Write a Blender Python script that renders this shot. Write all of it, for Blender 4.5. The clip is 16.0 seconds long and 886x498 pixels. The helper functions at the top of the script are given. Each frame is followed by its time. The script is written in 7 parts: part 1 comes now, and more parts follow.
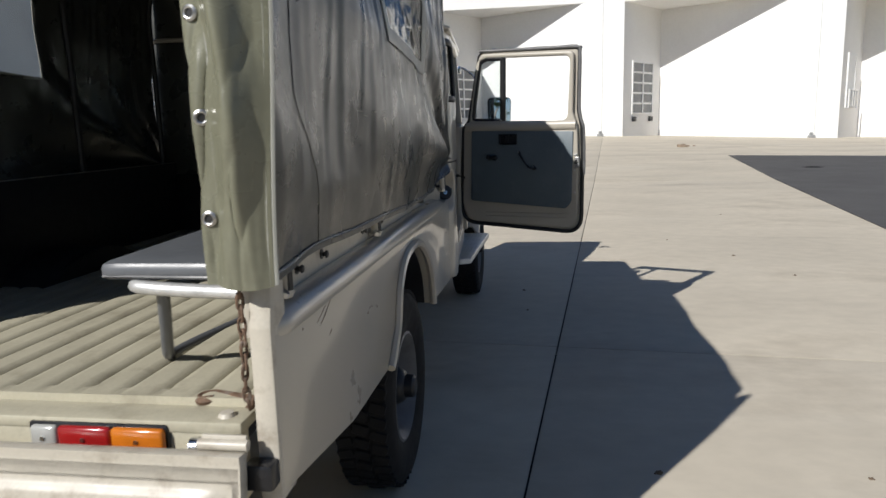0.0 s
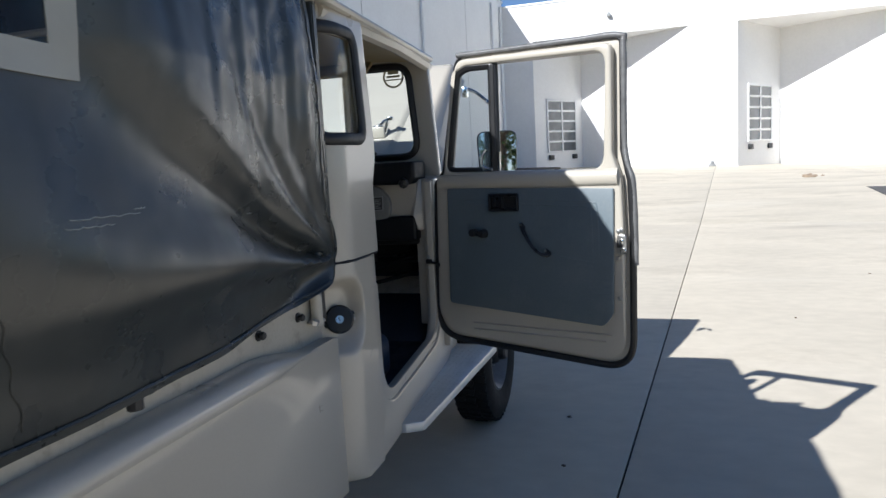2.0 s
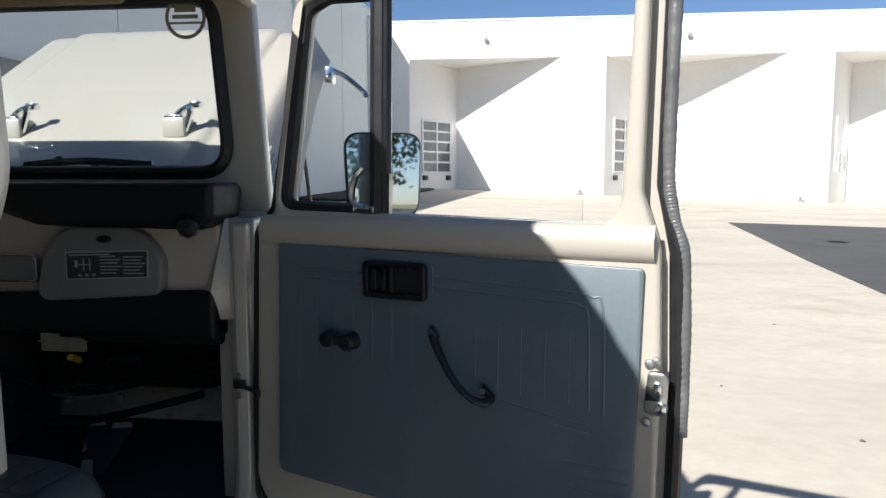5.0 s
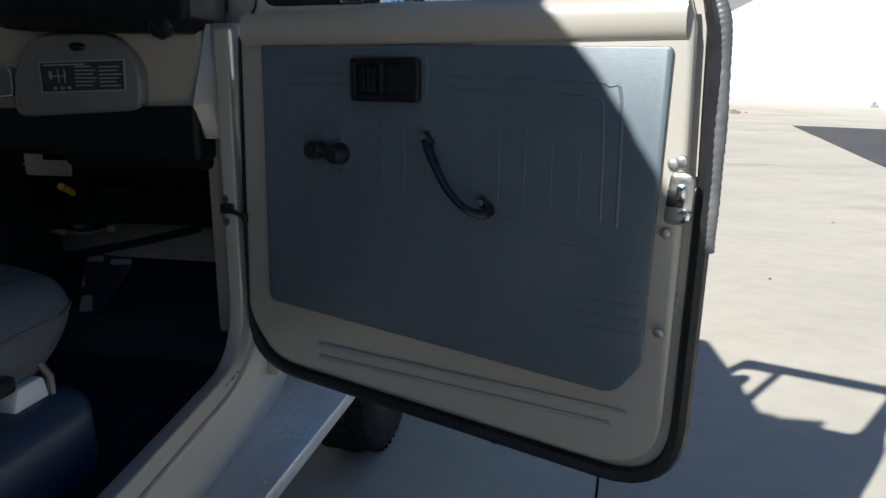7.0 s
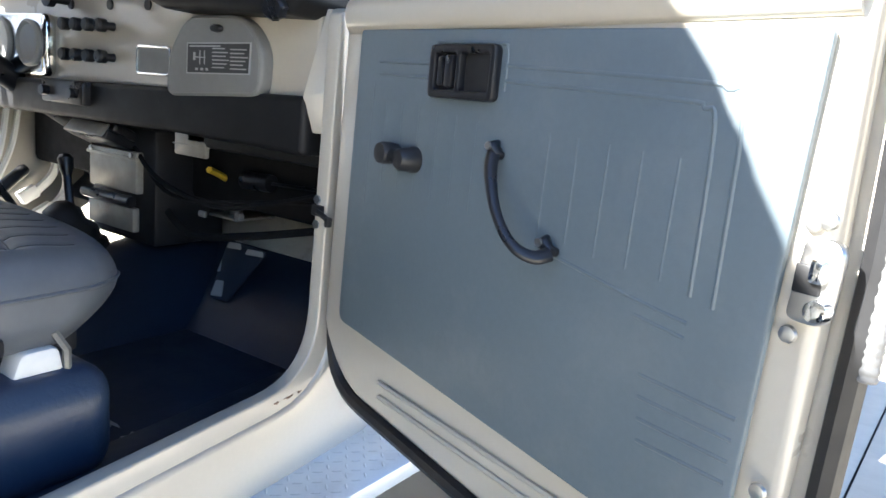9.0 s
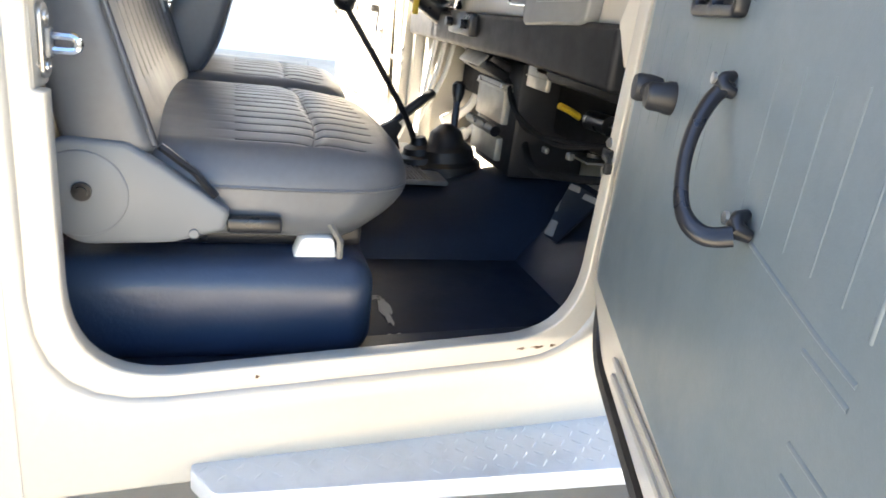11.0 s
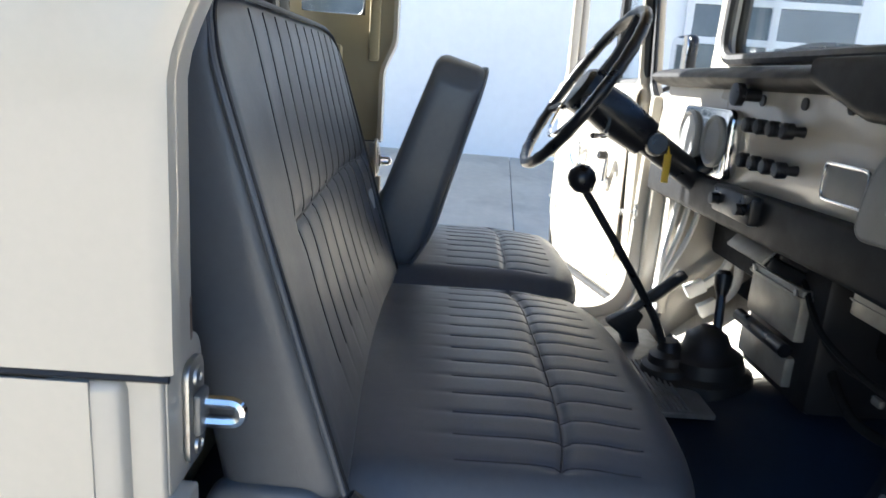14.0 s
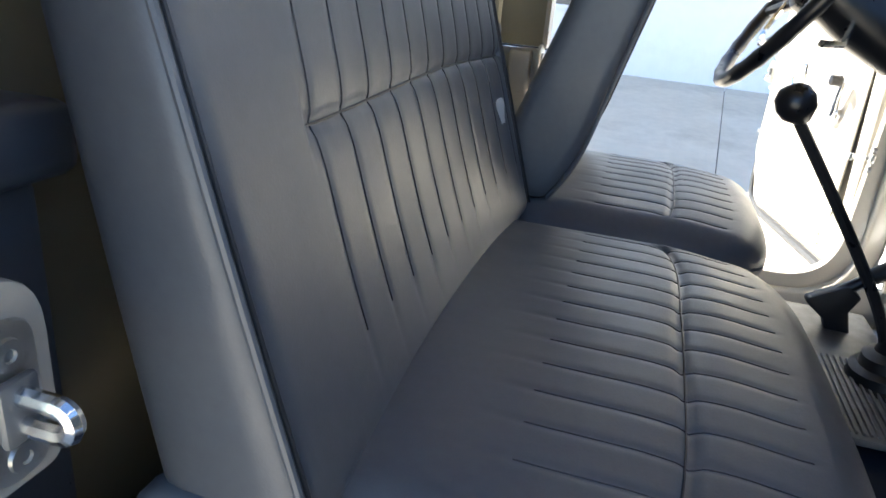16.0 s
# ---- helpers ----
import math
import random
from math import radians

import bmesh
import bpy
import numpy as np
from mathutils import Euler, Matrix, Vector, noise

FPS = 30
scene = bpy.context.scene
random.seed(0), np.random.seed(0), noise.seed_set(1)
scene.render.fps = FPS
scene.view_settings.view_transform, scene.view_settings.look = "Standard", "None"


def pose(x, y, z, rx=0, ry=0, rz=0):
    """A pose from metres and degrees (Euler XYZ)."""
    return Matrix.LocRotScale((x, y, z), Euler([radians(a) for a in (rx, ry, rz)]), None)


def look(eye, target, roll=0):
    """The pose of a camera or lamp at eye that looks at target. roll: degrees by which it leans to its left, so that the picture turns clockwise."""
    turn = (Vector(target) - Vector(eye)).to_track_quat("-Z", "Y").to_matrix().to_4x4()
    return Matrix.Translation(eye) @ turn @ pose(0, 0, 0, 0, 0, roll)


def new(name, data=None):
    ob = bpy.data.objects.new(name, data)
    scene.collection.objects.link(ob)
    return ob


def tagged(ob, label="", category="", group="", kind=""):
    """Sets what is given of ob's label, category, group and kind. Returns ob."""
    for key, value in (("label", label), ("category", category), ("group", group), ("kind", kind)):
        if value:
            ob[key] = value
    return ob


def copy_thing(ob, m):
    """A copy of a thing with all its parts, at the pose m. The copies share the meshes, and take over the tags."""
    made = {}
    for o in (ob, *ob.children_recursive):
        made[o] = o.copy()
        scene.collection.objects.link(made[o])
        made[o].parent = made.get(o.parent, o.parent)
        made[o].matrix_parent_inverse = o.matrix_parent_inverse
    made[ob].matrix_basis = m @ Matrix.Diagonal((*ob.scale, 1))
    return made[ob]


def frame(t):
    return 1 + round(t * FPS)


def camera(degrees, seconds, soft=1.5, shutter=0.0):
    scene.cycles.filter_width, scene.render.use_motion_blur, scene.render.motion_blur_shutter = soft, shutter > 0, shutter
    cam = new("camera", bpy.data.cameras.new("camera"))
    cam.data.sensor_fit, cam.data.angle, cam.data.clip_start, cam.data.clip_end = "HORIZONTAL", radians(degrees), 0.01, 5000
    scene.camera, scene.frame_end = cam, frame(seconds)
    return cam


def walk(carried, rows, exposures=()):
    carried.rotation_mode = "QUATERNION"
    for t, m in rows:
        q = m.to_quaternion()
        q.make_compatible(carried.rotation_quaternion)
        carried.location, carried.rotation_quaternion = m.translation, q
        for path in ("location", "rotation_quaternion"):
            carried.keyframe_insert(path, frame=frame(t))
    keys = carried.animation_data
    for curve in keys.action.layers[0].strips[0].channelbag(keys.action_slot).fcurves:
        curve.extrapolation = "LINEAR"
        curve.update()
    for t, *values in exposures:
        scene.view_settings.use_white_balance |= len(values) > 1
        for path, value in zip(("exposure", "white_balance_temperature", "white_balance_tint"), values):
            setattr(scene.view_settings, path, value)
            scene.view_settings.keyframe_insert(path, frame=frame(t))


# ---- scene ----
cam = camera(65.5, 16.0, shutter=0.12)
PATH = [
    (0, (0.634, -4.802, 1.429), (0.344, -2.855, 1.076), -1.6),
    (0.5, (0.781, -4.291, 1.453), (0.448, -2.34, 1.165), -3.2),
    (0.7, (0.834, -4.088, 1.46), (0.438, -2.149, 1.171), -2.7),
    (1, (0.881, -3.787, 1.452), (0.445, -1.859, 1.148), -2.0),
    (1.5, (0.931, -3.271, 1.474), (0.482, -1.34, 1.211), -3.3),
    (1.7, (0.943, -3.065, 1.475), (0.451, -1.143, 1.224), -3.7),
    (2, (0.952, -2.783, 1.487), (0.362, -0.888, 1.241), -3.1),
    (2.5, (0.919, -2.374, 1.487), (0.332, -0.474, 1.275), -3.3),
    (2.7, (0.906, -2.238, 1.494), (0.304, -0.343, 1.28), -4.1),
    (3, (0.903, -2.066, 1.491), (0.271, -0.181, 1.273), -4.3),
    (3.5, (0.897, -1.815, 1.487), (0.171, 0.033, 1.244), -2.2),
    (3.7, (0.883, -1.734, 1.485), (0.137, 0.104, 1.23), -1.6),
    (4, (0.807, -1.644, 1.477), (0.165, 0.233, 1.221), -1.1),
    (4.5, (0.664, -1.485, 1.51), (0.308, 0.471, 1.29), -1.4),
    (4.7, (0.625, -1.457, 1.521), (0.404, 0.521, 1.328), 0.0),
    (6.8, (0.661, -1.302, 1.338), (0.39, 0.623, 0.871), 0.2),
    (7, (0.696, -1.294, 1.327), (0.343, 0.617, 0.853), 0.4),
    (7.5, (0.773, -1.26, 1.3), (0.249, 0.62, 0.862), 2.3),
    (8, (0.835, -1.175, 1.292), (0.15, 0.659, 0.885), 0.4),
    (8.2, (0.84, -1.122, 1.28), (0.096, 0.693, 0.887), 1.5),
    (10.3, (0.948, -0.746, 1.299), (-0.622, 0.378, 0.778), 6.1),
    (10.5, (0.939, -0.704, 1.3), (-0.688, 0.324, 0.756), 5.7),
    (10.8, (0.95, -0.661, 1.285), (-0.779, 0.132, 0.668), 6.3),
    (11, (0.985, -0.641, 1.277), (-0.803, -0.048, 0.606), 7.3),
    (11.2, (1.021, -0.624, 1.266), (-0.797, -0.203, 0.547), 7.2),
    (11.5, (1.055, -0.606, 1.263), (-0.788, -0.343, 0.532), 6.7),
    (12, (1.047, -0.609, 1.269), (-0.807, -0.425, 0.542), 5.6),
    (12.2, (1.017, -0.619, 1.286), (-0.831, -0.426, 0.546), 5.6),
    (12.5, (0.946, -0.642, 1.323), (-0.906, -0.428, 0.599), 5.6),
    (12.7, (0.891, -0.664, 1.346), (-0.963, -0.409, 0.641), 4.6),
    (13, (0.829, -0.69, 1.381), (-1.036, -0.367, 0.735), 4.0),
    (13.2, (0.784, -0.713, 1.392), (-1.088, -0.378, 0.771), 3.8),
    (13.5, (0.729, -0.721, 1.404), (-1.14, -0.406, 0.765), 3.7),
    (13.7, (0.677, -0.706, 1.414), (-1.214, -0.486, 0.803), 3.2),
    (14, (0.559, -0.675, 1.44), (-1.379, -0.637, 0.947), 4.1),
    (14.2, (0.491, -0.646, 1.445), (-1.46, -0.767, 1.018), 4.4),
    (14.5, (0.404, -0.631, 1.475), (-1.531, -0.894, 1.045), 4.5),
    (14.7, (0.366, -0.627, 1.47), (-1.538, -1.07, 1.051), 4.6),
    (15, (0.332, -0.619, 1.47), (-1.545, -1.157, 1.036), 4.6),
    (15.2, (0.315, -0.612, 1.462), (-1.552, -1.16, 0.999), 5.0),
    (15.5, (0.306, -0.604, 1.431), (-1.523, -1.171, 0.853), 4.6),
    (15.7, (0.3, -0.597, 1.416), (-1.504, -1.166, 0.767), 5.4),
    (16, (0.289, -0.591, 1.384), (-1.507, -1.064, 0.644), 5.3),
]
walk(cam, [(t, look(eye, target, roll)) for t, eye, target, roll in PATH], [(0, 0.06, 5830, 10), (0.5, 0.16, 5600, 10), (1.0, 0.41, 5530, 10), (1.5, 0.64, 5480, 10), (2.5, 0.86, 5500, 10), (3.5, 0.94, 5590, 10), (4.5, 0.91, 5730, 10), (6.8, 0.51, 5580, 8), (7.0, 0.66, 5530, 8), (7.5, 1.26, 5430, 8), (8, 2.02, 5600, 8), (8.2, 2.31, 5600, 8), (10.3, 4.11, 6480, 10), (11, 4.01, 6700, 10), (11.5, 3.51, 6500, 10), (12, 3.13, 6180, 10), (12.5, 2.88, 5980, 8), (13, 3.06, 5860, 8), (13.5, 2.90, 5860, 8), (14, 2.74, 5760, 8), (14.5, 2.73, 5730, 8), (15, 2.89, 5880, 8), (16, 3.27, 5880, 8)])

# ---- world and sun ----
SUN_WAY = Vector((0.724, 1.150, -1.0)).normalized()      # the way the sunlight travels
world = bpy.data.worlds.new("sky_world")
scene.world = world
world.use_nodes = True
wn = world.node_tree.nodes
sky = wn.new("ShaderNodeTexSky")
sky.sky_type = 'NISHITA'
sky.sun_disc = False
sky.sun_elevation = math.asin(-SUN_WAY.z)
sky.sun_rotation = math.atan2(-SUN_WAY.x, -SUN_WAY.y)
sky.air_density, sky.dust_density, sky.ozone_density = 0.78, 0.3, 1.9
wn["Background"].inputs["Strength"].default_value = 0.057
world.node_tree.links.new(sky.outputs[0], wn["Background"].inputs["Color"])
sun_data = bpy.data.lights.new("sun", 'SUN')
sun_data.energy, sun_data.angle, sun_data.color = 5.0, radians(0.53), (1.0, 0.91, 0.78)
sun = new("sun", sun_data)
sun.matrix_world = look((0, 0, 30), Vector((0, 0, 30)) + SUN_WAY)

# ---- mesh helpers ----
def link(name, bm, material, parent=None, label="", smooth=38.0):
    """One mesh object out of a bmesh, freed afterwards."""
    bmesh.ops.remove_doubles(bm, verts=bm.verts, dist=1e-5)
    bmesh.ops.recalc_face_normals(bm, faces=bm.faces)
    me = bpy.data.meshes.new(name)
    bm.to_mesh(me)
    bm.free()
    me.polygons.foreach_set("use_smooth", [True] * len(me.polygons))
    me.set_sharp_from_angle(angle=radians(smooth))
    me.materials.append(material)
    ob = new(name, me)
    if parent is not None:
        ob.parent = parent
    if label:
        ob["label"] = label
    return ob


def part(name, bm, material, parent, label="", smooth=38.0):
    return link(name, bm, material, parent, label, smooth)


def empty(name, label, category, group="", kind=""):
    ob = new(name)
    ob.empty_display_size = 0.1
    return tagged(ob, label, category, group, kind)


def merge(*bms):
    """Joins several bmeshes into the first."""
    out = bmesh.new()
    for b in bms:
        me = bpy.data.meshes.new("tmp")
        b.to_mesh(me)
        b.free()
        out.from_mesh(me)
        bpy.data.meshes.remove(me)
    return out


def moved(bm, m):
    bmesh.ops.transform(bm, matrix=m, verts=bm.verts)
    return bm


def box(x0, x1, y0, y1, z0, z1, r=0.0, seg=2):
    bm = bmesh.new()
    bmesh.ops.create_cube(bm, size=1.0)
    for v in bm.verts:
        v.co = Vector(((x0 + x1) / 2 + v.co.x * (x1 - x0), (y0 + y1) / 2 + v.co.y * (y1 - y0), (z0 + z1) / 2 + v.co.z * (z1 - z0)))
    if r > 0:
        r = min(r, 0.49 * min(abs(x1 - x0), abs(y1 - y0), abs(z1 - z0)))
        bmesh.ops.bevel(bm, geom=list(bm.edges), offset=r, segments=seg, profile=0.5, affect='EDGES')
    return bm


def fillet(points, radii, n=6):
    """A closed outline with its corners rounded."""
    if not isinstance(radii, (list, tuple)):
        radii = [radii] * len(points)
    out, k = [], len(points)
    for i, (p, r) in enumerate(zip(points, radii)):
        p = Vector(p)
        a, b = Vector(points[i - 1]) - p, Vector(points[(i + 1) % k]) - p
        if r <= 1e-6:
            out.append(tuple(p))
            continue
        la, lb = a.length, b.length
        a.normalize(), b.normalize()
        half = max(0.05, a.angle(b) / 2)
        d = min(r / math.tan(half), 0.48 * la, 0.48 * lb)
        s, e = p + a * d, p + b * d
        for j in range(n + 1):
            t = j / n
            out.append(tuple((1 - t) ** 2 * s + 2 * t * (1 - t) * p + t * t * e))
    return out


def rrect(x0, x1, y0, y1, r, n=6):
    return fillet([(x0, y0), (x1, y0), (x1, y1), (x0, y1)], r, n)


def plate(loops, depth, bevel=0.0, seg=2):
    """A flat sheet in the local XY plane, from z = 0 to z = depth; the first loop is its outline, the others holes."""
    bm = bmesh.new()
    rings = []
    for loop in loops:
        vs = [bm.verts.new((p[0], p[1], 0.0)) for p in loop]
        rings.append(vs)
        for i in range(len(vs)):
            bm.edges.new((vs[i - 1], vs[i]))
    bmesh.ops.triangle_fill(bm, use_beauty=True, use_dissolve=False, edges=list(bm.edges))
    front = list(bm.faces)
    twin = {v: bm.verts.new((v.co.x, v.co.y, depth)) for v in list(bm.verts)}
    for f in front:
        bm.faces.new([twin[v] for v in reversed(f.verts)])
    rim = []
    for vs in rings:
        for i in range(len(vs)):
            f = bm.faces.new((vs[i - 1], vs[i], twin[vs[i]], twin[vs[i - 1]]))
            rim.append(f)
    bmesh.ops.recalc_face_normals(bm, faces=bm.faces)
    if bevel > 0:
        edges = [e for e in bm.edges if len(e.link_faces) == 2 and e.calc_face_angle(0) > 1.2]
        bmesh.ops.bevel(bm, geom=edges, offset=bevel, segments=seg, profile=0.5, affect='EDGES')
    return bm


def surf(f, nu, nv, thick=0.0, skip=None, wrap=False):
    """A sheet of nu x nv cells whose points are f(u, v), u and v from 0 to 1, with a thickness against its normal."""
    bm = bmesh.new()
    P = [[Vector(f(i / nu, j / nv)) for j in range(nv + 1)] for i in range(nu + 1)]
    V = [[bm.verts.new(p) for p in row] for row in P]
    cells = [(i, j) for i in range(nu) for j in range(nv) if not (skip and skip((i + 0.5) / nu, (j + 0.5) / nv))]
    if thick:
        W = [[None] * (nv + 1) for _ in range(nu + 1)]
        for i in range(nu + 1):
            for j in range(nv + 1):
                a = P[min(i + 1, nu)][j] - P[max(i - 1, 0)][j]
                b = P[i][min(j + 1, nv)] - P[i][max(j - 1, 0)]
                n = a.cross(b)
                n = n.normalized() if n.length > 1e-12 else Vector((0, 0, 1))
                W[i][j] = bm.verts.new(P[i][j] - n * thick)
    have = set(cells)
    for i, j in cells:
        bm.faces.new((V[i][j], V[i + 1][j], V[i + 1][j + 1], V[i][j + 1]))
        if thick:
            bm.faces.new((W[i][j], W[i][j + 1], W[i + 1][j + 1], W[i + 1][j]))
            for (di, dj, a, b) in ((-1, 0, (i, j), (i, j + 1)), (1, 0, (i + 1, j), (i + 1, j + 1)), (0, -1, (i, j), (i + 1, j)), (0, 1, (i, j + 1), (i + 1, j + 1))):
                if (i + di, j + dj) not in have:
                    bm.faces.new((V[a[0]][a[1]], V[b[0]][b[1]], W[b[0]][b[1]], W[a[0]][a[1]]))
    loose = [v for v in bm.verts if not v.link_faces]
    for v in loose:
        bm.verts.remove(v)
    return bm


def tube(points, r, n=8, closed=False, flat=1.0, up=None):
    """A rod along points; flat squashes its section across the direction up."""
    pts = [Vector(p) for p in points]
    k = len(pts)
    bm = bmesh.new()
    rings, ref = [], None
    for i, p in enumerate(pts):
        a = pts[i - 1] if (i > 0 or closed) else p
        b = pts[(i + 1) % k] if (i < k - 1 or closed) else p
        t = (b - a).normalized()
        if up is not None:
            ref = Vector(up[i]) if isinstance(up, list) else Vector(up)
        elif ref is None:
            ref = Vector((0, 0, 1)) if abs(t.z) < 0.9 else Vector((1, 0, 0))
        s = t.cross(ref).normalized()
        ref = s.cross(t).normalized()
        rr = r[i] if isinstance(r, (list, tuple)) else r
        rings.append([bm.verts.new(p + (s * math.cos(q) + ref * flat * math.sin(q)) * rr) for q in [2 * math.pi * j / n for j in range(n)]])
    for i in range(k if closed else k - 1):
        A, B = rings[i], rings[(i + 1) % k]
        for j in range(n):
            bm.faces.new((A[j], A[(j + 1) % n], B[(j + 1) % n], B[j]))
    if not closed:
        bm.faces.new(list(reversed(rings[0])))
        bm.faces.new(rings[-1])
    return bm


def smooth_path(points, n=6, closed=False):
    """A soft line through points (Catmull-Rom)."""
    P = [Vector(p) for p in points]
    k, out = len(P), []
    for i in range(k if closed else k - 1):
        p1, p2 = P[i], P[(i + 1) % k]
        p0 = P[i - 1] if (i > 0 or closed) else p1
        p3 = P[(i + 2) % k] if (i + 2 < k or closed) else p2
        for j in range(n):
            t = j / n
            out.append(0.5 * (2 * p1 + (p2 - p0) * t + (2 * p0 - 5 * p1 + 4 * p2 - p3) * t * t + (3 * p1 - p0 - 3 * p2 + p3) * t ** 3))
    if not closed:
        out.append(P[-1])
    return out


def lathe(profile, n=32, m=None):
    """A body of revolution about the local Z axis: profile of (radius, height)."""
    bm = bmesh.new()
    rings = []
    for r, h in profile:
        if r < 1e-6:
            rings.append([bm.verts.new((0, 0, h))])
        else:
            rings.append([bm.verts.new((r * math.cos(2 * math.pi * j / n), r * math.sin(2 * math.pi * j / n), h)) for j in range(n)])
    for A, B in zip(rings, rings[1:]):
        for j in range(n):
            a0, a1, b0, b1 = A[j % len(A)], A[(j + 1) % len(A)], B[j % len(B)], B[(j + 1) % len(B)]
            quad = []
            for v in (a0, a1, b1, b0):
                if v not in quad:
                    quad.append(v)
            if len(quad) > 2:
                bm.faces.new(quad)
    if m is not None:
        moved(bm, m)
    return bm


def aim(origin, direction, up=(0, 0, 1)):
    """A frame at origin whose Z axis points along direction."""
    return Matrix.Translation(origin) @ Vector(direction).to_track_quat('Z', 'Y').to_matrix().to_4x4()


def lerp(a, b, t):
    return a + (b - a) * t


def step(a, b, x):
    t = min(1.0, max(0.0, (x - a) / (b - a)))
    return t * t * (3 - 2 * t)


def table(x, rows):
    """A value read between rows of (x, value)."""
    if x <= rows[0][0]:
        return rows[0][1]
    for (a, va), (b, vb) in zip(rows, rows[1:]):
        if x <= b:
            return va + (vb - va) * (x - a) / (b - a)
    return rows[-1][1]


XZ = Matrix(((1, 0, 0, 0), (0, 0, -1, 0), (0, 1, 0, 0), (0, 0, 0, 1)))     # local (x, y, z) to world (x, -z, y)
YZ = Matrix(((0, 0, 1, 0), (1, 0, 0, 0), (0, 1, 0, 0), (0, 0, 0, 1)))      # local (x, y, z) to world (z, x, y)


# ---- materials ----
def mat(name, color, rough=0.5, metal=0.0, var=0.12, scale=6.0, fine=0.0, fine_scale=120.0, bump=0.0, bump_scale=200.0,
        rough_var=0.08, coat=0.0, spec=0.5, dirt=None, dirt_amount=0.0, dirt_scale=3.0, stretch=(1, 1, 1), sheen=0.0):
    """A painted, moulded or woven surface: base colour with broad and fine variation, relief and an optional stain colour."""
    m = bpy.data.materials.new(name)
    m.use_nodes = True
    nt = m.node_tree
    N, L = nt.nodes, nt.links
    b = N["Principled BSDF"]
    co = N.new("ShaderNodeTexCoord")
    mp = N.new("ShaderNodeMapping")
    mp.inputs["Scale"].default_value = stretch
    L.new(co.outputs["Object"], mp.inputs[0])

    def nz(s, detail=5.0, r=0.55):
        n = N.new("ShaderNodeTexNoise")
        n.inputs["Scale"].default_value, n.inputs["Detail"].default_value, n.inputs["Roughness"].default_value = s, detail, r
        L.new(mp.outputs[0], n.inputs["Vector"])
        return n.outputs["Fac"]

    def ramp(src, lo, hi, a, z):
        r = N.new("ShaderNodeMapRange")
        r.inputs[1].default_value, r.inputs[2].default_value, r.inputs[3].default_value, r.inputs[4].default_value = lo, hi, a, z
        L.new(src, r.inputs[0])
        return r.outputs[0]

    def times(c, f):
        mx = N.new("ShaderNodeMix")
        mx.data_type, mx.blend_type = 'RGBA', 'MULTIPLY'
        mx.inputs[0].default_value = 1.0
        L.new(c, mx.inputs[6])
        L.new(f, mx.inputs[7])
        return mx.outputs[2]

    rgb = N.new("ShaderNodeRGB")
    rgb.outputs[0].default_value = (*color, 1)
    c = times(rgb.outputs[0], ramp(nz(scale), 0.3, 0.7, 1 - var, 1 + var))
    if fine:
        c = times(c, ramp(nz(fine_scale, 3.0), 0.3, 0.7, 1 - fine, 1 + fine))
    if dirt:
        mx = N.new("ShaderNodeMix")
        mx.data_type = 'RGBA'
        L.new(ramp(nz(dirt_scale, 9.0, 0.7), 0.52, 0.72, 0.0, dirt_amount), mx.inputs[0])
        L.new(c, mx.inputs[6])
        mx.inputs[7].default_value = (*dirt, 1)
        c = mx.outputs[2]
    L.new(c, b.inputs["Base Color"])
    L.new(ramp(nz(scale * 2.3), 0.3, 0.7, max(0.02, rough - rough_var), min(1, rough + rough_var)), b.inputs["Roughness"])
    b.inputs["Metallic"].default_value = metal
    b.inputs["Specular IOR Level"].default_value = spec
    b.inputs["Coat Weight"].default_value = coat
    b.inputs["Coat Roughness"].default_value = 0.08
    if bump:
        bp = N.new("ShaderNodeBump")
        bp.inputs["Strength"].default_value, bp.inputs["Distance"].default_value = bump, 0.002
        L.new(nz(bump_scale, 4.0), bp.inputs["Height"])
        L.new(bp.outputs[0], b.inputs["Normal"])
    return m


def glass_mat(name, tint=(0.955, 0.98, 0.985), rough=0.0, clear=0.99):
    """A thin pane: mostly clear, with a sheen that grows at a slant."""
    m = bpy.data.materials.new(name)
    m.use_nodes = True
    nt = m.node_tree
    N, L = nt.nodes, nt.links
    N.remove(N["Principled BSDF"])
    tr, gl, mx, fr = N.new("ShaderNodeBsdfTransparent"), N.new("ShaderNodeBsdfGlossy"), N.new("ShaderNodeMixShader"), N.new("ShaderNodeLayerWeight")
    tr.inputs[0].default_value = (*[v * clear for v in tint], 1)
    gl.inputs["Roughness"].default_value = rough
    fr.inputs["Blend"].default_value = 0.5
    steep, sheen = N.new("ShaderNodeMath"), N.new("ShaderNodeMath")
    steep.operation, sheen.operation = 'POWER', 'MULTIPLY_ADD'
    steep.inputs[1].default_value = 5.0
    sheen.inputs[1].default_value, sheen.inputs[2].default_value = 0.92, 0.04
    L.new(fr.outputs["Facing"], steep.inputs[0])
    L.new(steep.outputs[0], sheen.inputs[0])
    L.new(sheen.outputs[0], mx.inputs[0])
    L.new(tr.outputs[0], mx.inputs[1])
    L.new(gl.outputs[0], mx.inputs[2])
    L.new(mx.outputs[0], N["Material Output"].inputs[0])
    return m


